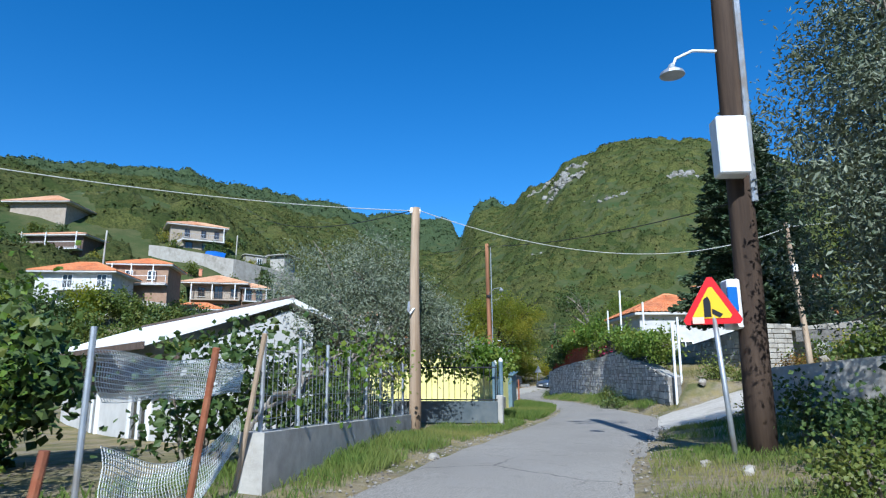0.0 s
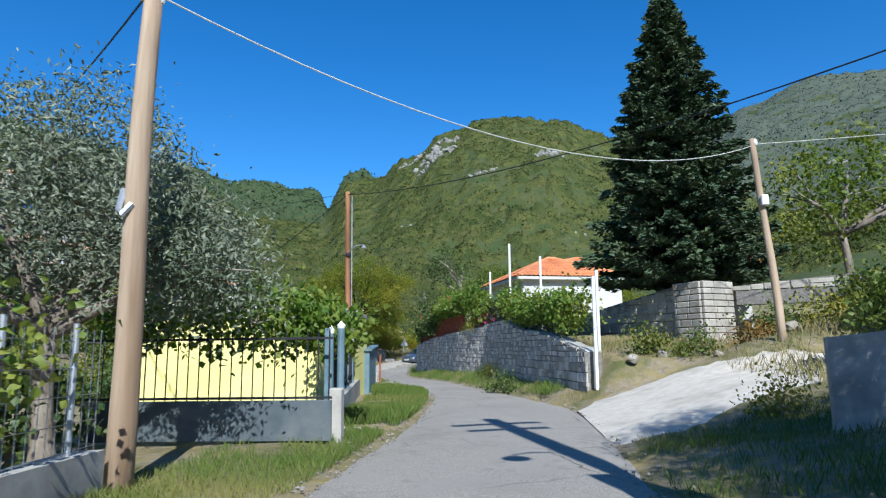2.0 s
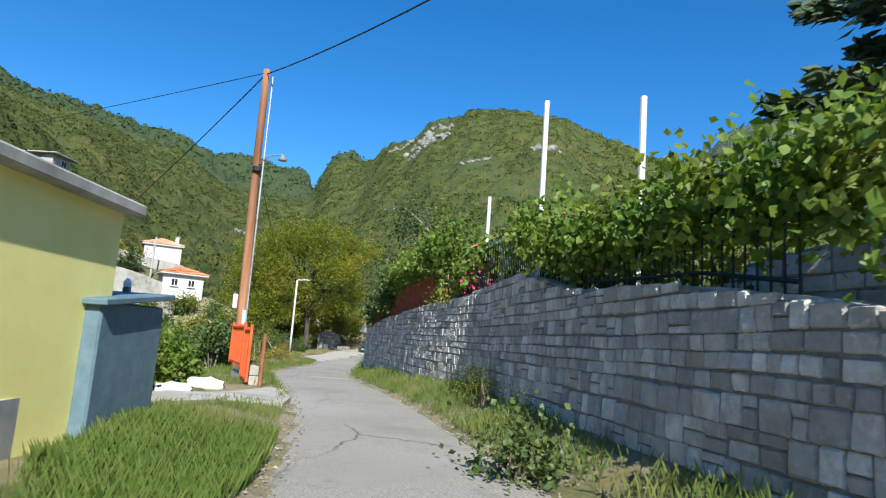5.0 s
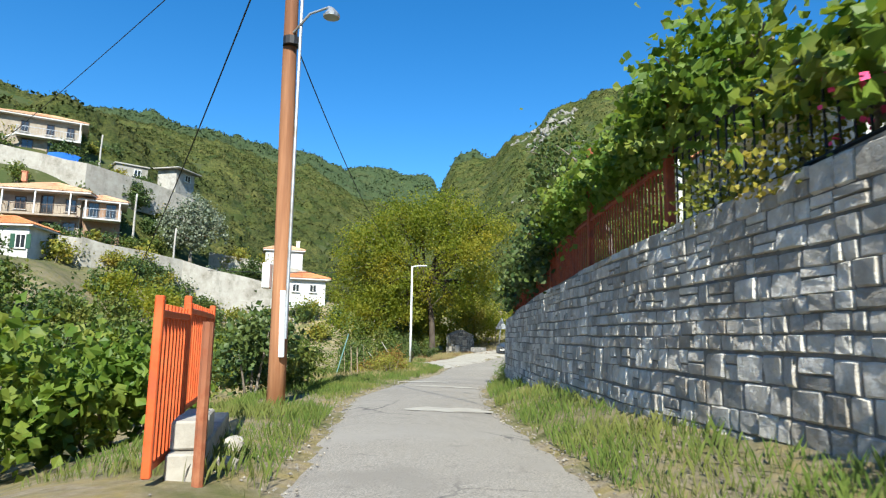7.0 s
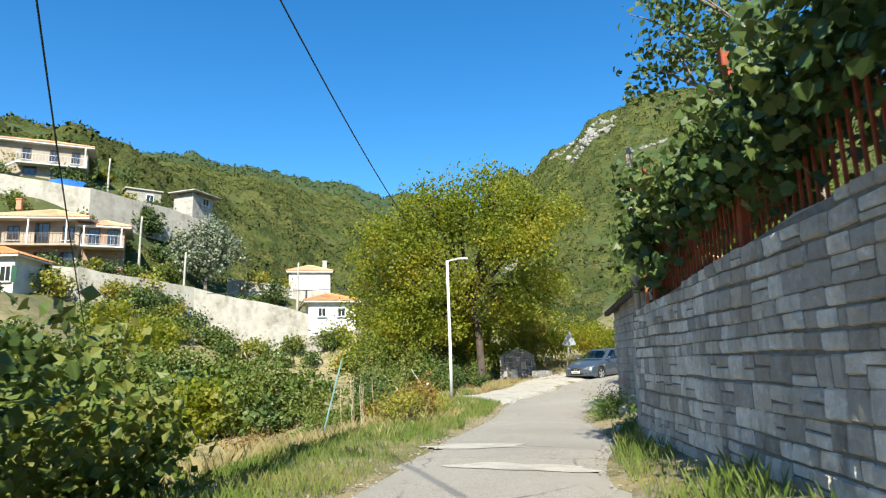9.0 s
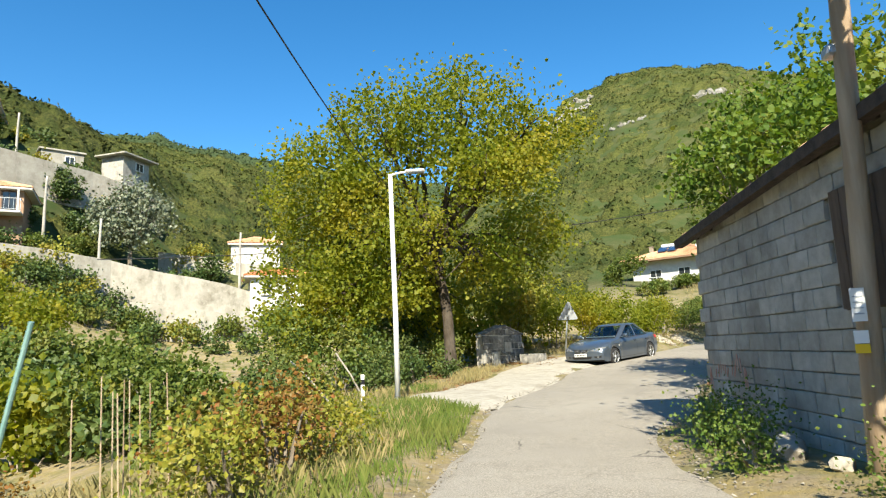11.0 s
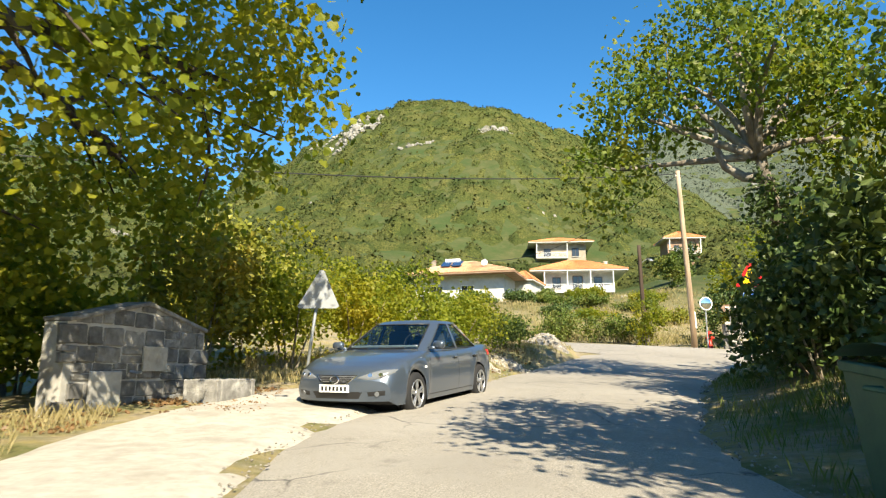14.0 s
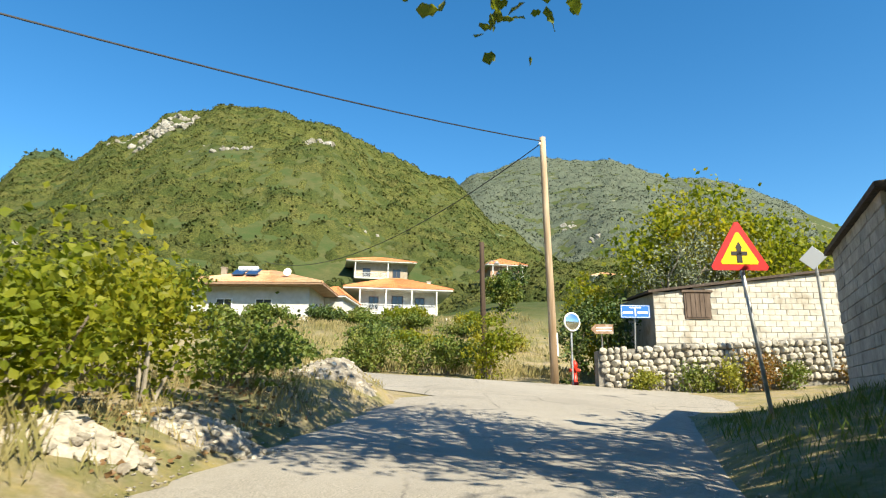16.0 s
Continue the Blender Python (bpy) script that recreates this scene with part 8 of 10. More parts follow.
broadleaf("olive_tree", (15.2, -52.8, land1(15.2, -52.8)), (15.0, -52.9, 1.9), 0.16,
          [((13.9, -52.9, 4.6), (0.8, 0.7, 0.7)), ((14.5, -53.0, 5.6), (1.2, 1.0, 1.0)), ((14.1, -52.8, 3.6), (1.0, 0.9, 0.9)), ((15.4, -53.0, 4.4), (1.2, 1.0, 1.1)), ((15.0, -53.1, 2.5), (1.2, 1.0, 0.9)), ((16.0, -52.6, 6.2), (1.3, 1.2, 1.2)), ((16.6, -52.6, 3.2), (1.2, 1.1, 1.3)), ((13.9, -52.9, 2.2), (0.7, 0.7, 0.6)), ((13.6, -53.4, 3.0), (0.6, 0.5, 0.6)), ((14.2, -53.6, 4.0), (0.8, 0.7, 0.8)), ((14.3, -50.6, 3.0), (1.0, 0.9, 1.0)), ((14.2, -50.8, 4.7), (1.0, 0.9, 1.0)), ((15.2, -51.0, 3.8), (1.0, 0.9, 1.1)), ((14.9, -51.4, 5.8), (1.0, 0.9, 0.9)), ((14.3, -53.8, 3.0), (0.9, 0.8, 0.9)), ((14.4, -53.9, 1.7), (0.9, 0.8, 0.8))],
          "leaf_olive", 0.075, "silvery grey-green olive tree on the verge", seed=51, clumps=600, per=36, spread=0.16, slim=0.19, droop=-0.2)
broadleaf("bank_tree", (20.8, -35.2, land1(20.8, -35.2)), (20.7, -35.2, 4.4), 0.17,
          [((19.6, -35.4, 5.4), (1.2, 1.2, 1.1)), ((21.2, -35.0, 6.4), (1.5, 1.4, 1.2)), ((22.6, -35.4, 5.4), (1.5, 1.3, 1.2)), ((20.6, -34.4, 4.6), (1.3, 1.2, 1.0)), ((23.8, -36.4, 5.8), (1.6, 1.4, 1.3))],
          "leaf_walnut", 0.12, "green leafy tree on the bank above the stone wall", seed=33, clumps=110, per=20, spread=0.26)
broadleaf("grey_tree", (-36.6, 33.6, land1(-36.6, 33.6)), (-36.6, 33.6, 11.5), 0.25,
          [((-38.4, 33.0, 13.6), (2.2, 2, 2.0)), ((-36.4, 33.8, 15.2), (2.0, 2.0, 1.8)), ((-34.4, 33.4, 13.2), (2.2, 1.9, 2.0)), ((-36.4, 32.6, 12.2), (2.4, 1.8, 1.6))],
          "leaf_olive", 0.28, "grey-green tree among the hillside houses", seed=61, clumps=60, per=20, spread=0.35)

# ---------------------------------------------------------------- shrubs, vines and hedges
BUSHES = [
    # x, y, rx, ry, rz, kind of leaf, size of leaf
    (2.0, 15.4, 1.3, 1.2, 1.6, "leaf_plane", 0.1), (3.4, 16.2, 1.4, 1.2, 1.4, "leaf_plane", 0.1), (4.8, 17.2, 1.3, 1.2, 1.3, "leaf_plane", 0.1),
    (6.0, 18.6, 1.2, 1.1, 1.1, "leaf_plane", 0.09), (7.0, 20.4, 1.0, 1.0, 0.95, "leaf_plane", 0.09), (0.2, 14.6, 1.6, 1.5, 2.0, "leaf_yellow", 0.13), (8.0, 22.6, 1.0, 1.0, 0.7, "leaf_bush", 0.08),
    (-1.9, 12.0, 1.7, 1.6, 1.9, "leaf_plane", 0.13), (-3.8, 9.8, 1.8, 1.6, 1.7, "leaf_dark", 0.12), (-4.0, 6.0, 1.8, 1.6, 1.5, "leaf_bush", 0.12), (-3.0, 3.2, 1.5, 1.4, 1.2, "leaf_bush", 0.11),
    (-1.2, 3.0, 0.8, 0.9, 0.6, "leaf_dark", 0.08), (-1.1, 4.8, 0.6, 0.8, 0.55, "leaf_dark", 0.08), (-1.7, 6.8, 0.9, 0.9, 0.9, "leaf_dark", 0.09), (-1.0, 8.2, 0.7, 0.7, 0.8, "leaf_bush", 0.08), (-2.4, 4.6, 1.1, 1.1, 1.0, "leaf_dark", 0.09), (-0.7, 6.9, 0.4, 0.4, 0.4, "leaf_dark", 0.07), (-3.2, 1.2, 1.1, 1.1, 0.9, "leaf_bush", 0.09), (-4.6, 3.6, 1.5, 1.5, 1.6, "leaf_bush", 0.1), (-2.6, 8.6, 1.2, 1.2, 1.3, "leaf_dark", 0.1),
    (10.6, 8.0, 1.5, 1.3, 1.5, "leaf_dark", 0.13), (12.2, 9.6, 1.5, 1.4, 1.7, "leaf_dark", 0.13), (9.6, 6.6, 1.0, 0.8, 0.9, "leaf_dark", 0.11), (13.6, 12.2, 1.1, 1.1, 1.3, "leaf_dark", 0.12), (12.6, 12.4, 0.8, 0.8, 1.0, "leaf_dark", 0.11), (13.5, 14.2, 0.8, 0.8, 0.6, "leaf_bush", 0.09), (11.2, 10.6, 1.0, 0.9, 1.6, "leaf_dark", 0.12), (11.4, 11.8, 0.85, 0.85, 1.7, "leaf_dark", 0.11), (12.0, 12.6, 0.6, 0.6, 1.3, "leaf_dark", 0.11), (24.1, 57.7, 2.4, 1.6, 0.6, "leaf_bush", 0.14), (19.5, 54.4, 2.0, 1.6, 0.6, "leaf_dark", 0.14), (29, 58, 2.6, 1.6, 0.7, "leaf_plane", 0.14), (22.0, 52.0, 2.0, 1.5, 0.5, "leaf_plane", 0.14), (26.5, 54.6, 2.2, 1.6, 0.6, "leaf_bush", 0.14), (27.0, 49.5, 1.8, 1.4, 0.8, "leaf_yellow", 0.14),
    (5.6, -5.2, 0.35, 0.8, 0.24, "leaf_weed", 0.035), (5.7, -6.6, 0.3, 0.5, 0.2, "leaf_weed", 0.035), (5.75, -3.4, 0.25, 0.4, 0.18, "leaf_weed", 0.035), (5.85, -5.8, 0.3, 0.7, 0.3, "leaf_weed", 0.035),
    (8.4, 2.4, 0.9, 0.9, 1.2, "leaf_dark", 0.11), (9.2, 1.2, 1.0, 0.9, 1.3, "leaf_dark", 0.11), (2.6, -23.6, 1.1, 1.5, 1.15, "leaf_vine", 0.14), (3.0, -25.6, 1.0, 1.1, 1.0, "leaf_vine", 0.13), (2.4, -19.6, 1.0, 1.3, 1.2, "leaf_dark", 0.11), (1.6, -17.0, 1.3, 1.5, 1.1, "leaf_bush", 0.11),
    (0.2, -24.4, 1.7, 1.8, 1.3, "leaf_bush", 0.12), (-2.4, -22, 2.0, 2.0, 1.5, "leaf_yellow", 0.12), (0.6, -27.4, 1.6, 1.4, 1.1, "leaf_bush", 0.12),
    (-1.8, -17, 2.0, 2.2, 1.5, "leaf_bush", 0.13), (-2.6, -7.4, 0.7, 0.7, 0.3, "leaf_rust", 0.05), (1.75, -8.7, 0.55, 0.75, 0.42, "leaf_yellow", 0.045), (1.55, -7.7, 0.5, 0.6, 0.5, "leaf_rust", 0.045), (1.2, -6.2, 0.5, 0.8, 0.5, "leaf_yellow", 0.045), (0.7, -4.4, 0.6, 0.8, 0.36, "leaf_plane", 0.05),
    (0.6, -6.4, 0.7, 0.9, 0.4, "leaf_yellow", 0.08), (-2.0, -3.0, 1.0, 1.0, 0.6, "leaf_bush", 0.08), (-2.4, 0.0, 1.3, 1.3, 0.85, "leaf_dark", 0.09), (0.9, -7.4, 0.7, 0.8, 0.4, "leaf_red", 0.045), (-5, -27, 2.2, 2.2, 1.8, "leaf_dark", 0.14), (-5.6, -19, 2.4, 2.4, 2.0, "leaf_dark", 0.14),
    (-5.0, -5.2, 0.7, 0.7, 0.35, "leaf_rust", 0.06), (-4.2, -1.6, 1.0, 1.0, 0.7, "leaf_bush", 0.08), (-7, 2, 2.2, 2.2, 1.7, "leaf_bush", 0.12),
    (7.75, -58.3, 0.45, 0.5, 0.75, "leaf_vine", 0.05), (7.0, -57.6, 0.7, 0.7, 1.0, "leaf_vine", 0.055), (5.9, -56.3, 0.9, 0.9, 1.3, "leaf_vine", 0.06), (5.4, -57.4, 1.2, 1.4, 1.2, "leaf_bush", 0.08), (4.6, -54.6, 1.5, 1.6, 1.0, "leaf_dark", 0.13), (6.6, -58.4, 0.9, 0.9, 0.8, "leaf_yellow", 0.06), (3.4, -57.4, 1.8, 1.6, 1.4, "leaf_bush", 0.13),
    (6.9, -54.4, 0.8, 1.2, 0.85, "leaf_dark", 0.08), (6.6, -52.2, 0.8, 1.2, 0.75, "leaf_dark", 0.07), (6.5, -50.2, 0.7, 1.1, 0.7, "leaf_dark", 0.07),
    (15.0, -54.6, 1.2, 1.4, 0.9, "leaf_dark", 0.1), (14.6, -52.8, 0.9, 0.9, 0.8, "leaf_dark", 0.1), (16.2, -53.4, 1.4, 1.4, 1.4, "leaf_dark", 0.11), (13.6, -55.2, 0.7, 0.8, 0.45, "leaf_dark", 0.06), (13.1, -53.6, 0.4, 0.6, 0.35, "leaf_dark", 0.05), (13.9, -54.2, 0.7, 0.7, 0.7, "leaf_dark", 0.06), (12.75, -54.8, 0.35, 0.5, 0.2, "leaf_bush", 0.045), (13.3, -51.2, 0.35, 0.4, 0.45, "leaf_dark", 0.05),
    (17.0, -38.6, 0.7, 0.7, 0.6, "leaf_bush", 0.07), (17.9, -39.2, 0.8, 0.7, 0.8, "leaf_yellow", 0.07), (18.8, -38.6, 1.0, 0.9, 1.1, "leaf_bush", 0.08), (16.4, -39.4, 0.5, 0.5, 0.35, "leaf_rust", 0.06), (19.8, -39.2, 1.0, 0.9, 1.2, "leaf_dark", 0.08), (17.2, -43.6, 1.2, 1.0, 0.8, "leaf_bush", 0.1), (18.6, -41.4, 1.4, 1.2, 1.2, "leaf_bush", 0.1), (20.0, -43.0, 1.8, 1.6, 1.8, "leaf_plane", 0.12), (22.4, -40.4, 2.2, 2.0, 2.6, "leaf_bush", 0.14), (13.9, -45.2, 0.3, 0.4, 0.2, "leaf_yellow", 0.04), (5.0, -46.8, 0.9, 0.7, 0.8, "leaf_dark", 0.1),
    (14.2, -38.4, 0.5, 0.5, 0.4, "leaf_bush", 0.07), (15.0, -39.2, 0.4, 0.4, 0.3, "leaf_bush", 0.06), (10.85, -35.0, 0.35, 0.5, 0.3, "leaf_dark", 0.06), (10.85, -30.4, 0.16, 0.3, 0.36, "leaf_yellow", 0.022), (10.9, -29.7, 0.12, 0.3, 0.26, "leaf_yellow", 0.02), (11.2, -32.2, 0.15, 0.35, 0.16, "leaf_weed", 0.02), (10.6, -28.6, 0.15, 0.3, 0.2, "leaf_weed", 0.035), (5.8, -33.4, 0.8, 1.0, 0.8, "leaf_bush", 0.1),
    (14.4, 38.0, 2.2, 1.6, 1.0, "leaf_bush", 0.11), (17.4, 36.4, 1.8, 1.4, 1.0, "leaf_bush", 0.11), (11.6, 41.0, 2.2, 1.8, 0.8, "leaf_bush", 0.11), (18.2, 33.8, 1.2, 1.0, 1.5, "leaf_plane", 0.12), (20.9, 31.8, 1.3, 0.9, 2.1, "leaf_dark", 0.12), (22.2, 31.0, 1.1, 0.8, 1.9, "leaf_dark", 0.12),
    (9, 58, 1.8, 1.5, 0.9, "leaf_bush", 0.17), (13, 60, 2.0, 1.5, 0.8, "leaf_bush", 0.17), (17, 61, 2.0, 1.6, 0.8, "leaf_dark", 0.17), (21, 62, 2.2, 1.6, 0.7, "leaf_bush", 0.17), (25, 63, 2.2, 1.6, 0.8, "leaf_plane", 0.17), (35, 64, 2.2, 1.6, 2.2, "leaf_bush", 0.2), (38, 70, 2.4, 2.0, 2.6, "leaf_dark", 0.2), (22.5, 70, 1.6, 1.4, 1.0, "leaf_bush", 0.17), (19, 66, 1.6, 1.4, 0.8, "leaf_plane", 0.17), (6, 64, 2.4, 2.0, 2.0, "leaf_bush", 0.2), (24.6, 35.5, 2.6, 2.2, 2.6, "leaf_plane", 0.15), (27.6, 33.0, 2.2, 2.0, 2.9, "leaf_olive", 0.14), (30.5, 31.5, 2.4, 2.2, 2.6, "leaf_plane", 0.15),
    (8.4, 25.6, 1.3, 1.3, 0.6, "leaf_bush", 0.09), (6.0, 23.0, 1.4, 1.4, 0.9, "leaf_plane", 0.1), (3.2, 20.6, 2.0, 1.8, 1.5, "leaf_plane", 0.12), (0.4, 18.4, 2.2, 2.0, 2.2, "leaf_yellow", 0.14),
]
LABEL = {"leaf_weed": "low bushy green weeds", "leaf_plane": "yellow-green leafy shrub", "leaf_yellow": "shrub with yellow autumn leaves", "leaf_bush": "green scrubby bush", "leaf_dark": "dark green dense shrub", "leaf_vine": "broad-leaved green vine thicket", "leaf_red": "low bramble with red-tinged leaves", "leaf_olive": "grey-green olive shrub", "leaf_rust": "dry brown-leaved shrub"}
for k, (x, y, rx, ry, rz, m, s) in enumerate(BUSHES):
    bush("bush", (x, y), (rx, ry, rz), m, s, LABEL[m] + (" beside the lane" if abs(x - float(left_x(y))) < 3 else " in the rough ground"), seed=100 + k, dens=(150 if s < 0.05 else 64) if rz < 1.2 else (48 if x > -2.5 and y < 28 else 30))


def vine_run(pts, half, n, leaf, mat, label, seed, name="vine"):
    """Vine leaves trained along a line of places, thicker and thinner on the way."""
    r = np.random.default_rng(seed)
    pts = np.array(pts, float)
    s = np.concatenate([[0], np.cumsum(np.linalg.norm(np.diff(pts, axis=0), axis=1))])
    t = thing(name, Matrix.Translation(pts[0]), label, "vine")
    cl = max(10, n // 22)
    u = r.uniform(0, s[-1], cl)
    c = np.stack([np.interp(u, s, pts[:, k]) for k in range(3)], 1)
    thick = 0.6 + 0.6 * np.abs(np.sin(u * 1.1 + seed)) * np.abs(np.cos(u * 0.43))
    c += r.normal(size=(cl, 3)) * np.array(half) * thick[:, None] * 0.6
    p = np.repeat(c, 22, 0) + r.normal(size=(cl * 22, 3)) * 0.14
    g = Geo()
    for k in range(3):
        g.tube([Vector(pts[0]) * 0 + Vector(np.array([np.interp(q, s, pts[:, j]) for j in range(3)]) - pts[0]) + Vector(r.normal(0, 0.06, 3)) for q in np.linspace(0, s[-1], 24)], 0.018, 5)
    g.ob("stem", "bark", t)
    leaves("foliage", p - pts[0], leaf, mat, t, seed=seed, droop=0.5, slim=0.5, full=leaf > 0.1)
    return t


def wall_line(u, dz, off):
    p, e = wall_at(u)
    return (p[0] + off * e[1], p[1] - off * e[0], wall_top(u) + dz)


vine_run([wall_line(u, 0.85 - 0.06 * (u - 1.2), 0.3) for u in np.linspace(1.2, 6.0, 8)], (0.3, 0.3, 0.35), 6084, 0.085, "leaf_vine", "grape vine climbing over the railing on the stone wall", 71)
vine_run([wall_line(u, 0.5 + 0.1 * (u - 6.0), 0.3) for u in np.linspace(6.0, 9.2, 6)], (0.28, 0.3, 0.32), 4600, 0.085, "leaf_vine", "grape vine climbing over the railing on the stone wall", 72)
vine_run([wall_line(u, 0.3, 1.1) for u in np.linspace(5.0, 13.5, 9)], (0.4, 0.4, 0.45), 3600, 0.12, "leaf_dark", "dark green shrubs in the garden behind the railing", 69, "garden_shrub")
vine_run([wall_line(u, 0.75, 0.3) for u in np.linspace(11.6, 13.5, 5)], (0.25, 0.3, 0.3), 900, 0.13, "leaf_vine", "grape vine climbing over the railing on the stone wall", 70)
vine_run([wall_line(u, 1.35, 0.3) for u in np.linspace(13.5, 21, 10)], (0.35, 0.4, 0.5), 9360, 0.1, "leaf_vine", "grape vine overhanging the red fence on the stone wall", 73)
vine_run([wall_line(u, 1.0, 0.3) for u in np.linspace(20.5, WL - 0.2, 12)], (0.35, 0.4, 0.6), 9500, 0.105, "leaf_dark", "dense dark vine over the red fence on the stone wall", 74)
vine_run([(5.2, -44.9, 1.85), (6.2, -44.7, 1.75), (7.4, -44.6, 1.75), (8.5, -44.4, 1.6)], (0.5, 0.5, 0.36), 3000, 0.09, "leaf_vine", "grape vine pergola over the gate of the yellow house", 75)
vine_run([(7.4, -44.4, 1.7), (7.6, -42.4, 1.75), (7.3, -40.6, 1.75), (6.9, -38.5, 1.5)], (0.35, 0.5, 0.28), 2200, 0.09, "leaf_vine", "grape vine hanging over the iron fence", 76)
vine_run([(7.2, -10.2, 3.3), (7.0, -9.4, 3.9), (6.8, -9.0, 4.4)], (0.4, 0.4, 0.5), 1200, 0.15, "leaf_dark", "dark vine hanging by the end of the barn", 77)
vine_run([(12.6, 12.8, 0.8), (12.5, 12.8, 2.0), (12.35, 12.9, 3.4), (12.2, 13.0, 4.6)], (0.7, 0.7, 0.5), 3200, 0.1, "leaf_dark", "dark ivy climbing the walnut trunk", 80, "ivy")
vine_run([(7.9, -55.0, 0.9), (7.6, -52.5, 1.5), (7.4, -50.5, 1.4), (7.2, -49, 1.2)], (0.2, 0.3, 0.4), 700, 0.07, "leaf_vine", "climbing plants growing through the wire fence", 78)

# ---------------------------------------------------------------- woods on the slopes
VILLAGE = [(-57, 32, 6), (-55, 28, 5), (-47.5, 32, 3), (-45, 40, 3), (-44, 4, 6), (-46, -5, 7), (-46, 22, 6.5), (-41, 25, 5), (-36, 24, 4), (-44, 14, 6), (-69, 14, 7), (-80, 20, 7), (-49, 37, 4), (-47.5, 45, 4), (-28, 40, 5), (-22, 34, 5), (-28, 30, 4), (-37, 26.5, 4), (-40, 28, 3.5), (-31, 31, 3.5), (-46, 18, 4), (-36, 37, 3.5), (-5.9, 270, 8), (-3, 295, 7), (-13, 283, 7), (-25, 317, 8), (-15, 268, 5), (45, 218, 6), (44, 211, 5), (13.5, 206, 4), (18.6, 207, 3), (-23, 130, 6), (28.6, 123, 5), (6, 111, 6), (-61, 157, 4), (29, 82, 10), (12, 73, 10), (20, 76, 6), (39, 121, 9), (60, 112, 7), (87, 118, 7)]


TERRACE_WALLS = [((-50.4, 15.9), (-39.2, 20.0)), ((-39.2, 20.0), (-33.9, 28.4)), ((-33.9, 28.4), (-22.6, 34.4)), ((-30.6, 26.8), (-21.6, 31.2)), ((-36.4, 36.8), (-25.2, 40.4)), ((-47.6, 28.5), (-42.4, 43.6)), ((-58.8, 22.2), (-47.6, 28.5)), ((-86, 16), (-66, 26)), ((-50.5, 1.0), (-40.0, 3.8))]


def clear(x, y):
    """1 where woods may stand, 0 at the houses, the bare rocks and in front of the terrace walls."""
    k = np.ones(len(x))
    for cx, cy, rad in VILLAGE:
        k *= np.clip((np.hypot(x - cx, y - cy) - rad + 0.6) / 1.6, 0, 1)
    for (ax, ay), (bx, by) in TERRACE_WALLS:
        dx, dy = bx - ax, by - ay
        t = np.clip(((x - ax) * dx + (y - ay) * dy) / (dx * dx + dy * dy), 0, 1)
        k *= np.clip((np.hypot(x - ax - t * dx, y - ay - t * dy) - 1.4) / 1.4, 0, 1)
    return k


forest("mountain_woods", (108, 450), (-33, 48), 2.1, "dense dark green scrub woods covering the mountain", 5, keep=clear, step=2.0, turn=0.26, leaf=330000, leaf_size=0.62)
forest("hill_woods", (56, 440), (-86, -32), 2.2, "green scrub and trees on the village hillside", 6, keep=clear, step=1.6, turn=0.3, leaf=260000, leaf_size=0.55)
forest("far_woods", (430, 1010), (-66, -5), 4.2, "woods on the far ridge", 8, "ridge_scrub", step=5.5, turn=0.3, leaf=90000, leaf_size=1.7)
forest("far_mountain_woods", (880, 1680), (13, 52), 5.0, "sparse scrub on the far grey mountain", 10, "hazed_scrub", step=8, turn=0.3, leaf=60000, leaf_size=1.8)
forest("slope_woods", (430, 900), (13, 52), 3.0, "scrub woods on the slope below the far mountain", 14, "hazed_scrub", step=6, turn=0.3, leaf=40000, leaf_size=1.6)
forest("valley_woods", (64, 124), (-46, 42), 1.2, "bushes and small trees in the valley", 9, keep=lambda x, y: clear(x, y) * ((y > 46) | (x < -14)) * ~((x > 2) & (x < 50) & (y < 84)), step=1.2, turn=0.4, leaf=70000, leaf_size=0.3)
r = np.random.default_rng(78)
for k in range(46):
    x = r.uniform(-44, -17)
    y = 25.2 + 0.37 * (x + 44) - r.uniform(0.8, 7)
    s = r.uniform(0.7, 1.15)
    m = ("leaf_bush", "leaf_dark", "leaf_bush", "leaf_yellow")[int(r.integers(4))]
    bush("bush", (x, y), (s * 1.5, s * 1.5, s), m, 0.2, LABEL[m] + " below the retaining wall", seed=500 + k, n=4, per=14, dens=26, spread=0.28)
r = np.random.default_rng(79)
made = 0
while made < 60:
    hx, hy, hr = VILLAGE[int(r.integers(0, 13))]
    a = r.uniform(0, 6.28)
    x, y = hx + (hr + r.uniform(-2.2, 1.2)) * math.cos(a), hy + (hr + r.uniform(-2.2, 1.2)) * math.sin(a)
    if any(math.hypot(x - q[0], y - q[1]) < q[2] - 2.4 for q in VILLAGE[:13]):
        continue
    s = r.uniform(0.8, 1.5)
    m = ("leaf_bush", "leaf_dark", "leaf_dark", "leaf_yellow")[int(r.integers(4))]
    bush("bush", (x, y), (s * 1.2, s * 1.2, s), m, 0.24, LABEL[m] + " between the hillside houses", seed=600 + made, n=4, per=12, dens=20, spread=0.3)
    made += 1
r = np.random.default_rng(77)
made = 0
while made < 62:
    x, y = r.uniform(-42, -7.5), r.uniform(-24, 33)
    if x > -11 and y < -12 or y > 24 - 0.32 * (x + 44) - 3 or clear(np.array([x]), np.array([y]))[0] < 0.5:
        continue
    s = r.uniform(1.0, 1.9) * (1.0 if x > -20 else 1.25)
    m = ("leaf_bush", "leaf_dark", "leaf_bush", "leaf_plane")[int(r.integers(4))]
    bush("bush", (x, y), (s * 1.15, s * 1.15, s), m, 0.22, LABEL[m] + " on the slope below the village", seed=400 + made, n=5, per=14, dens=23, spread=0.3)
    made += 1

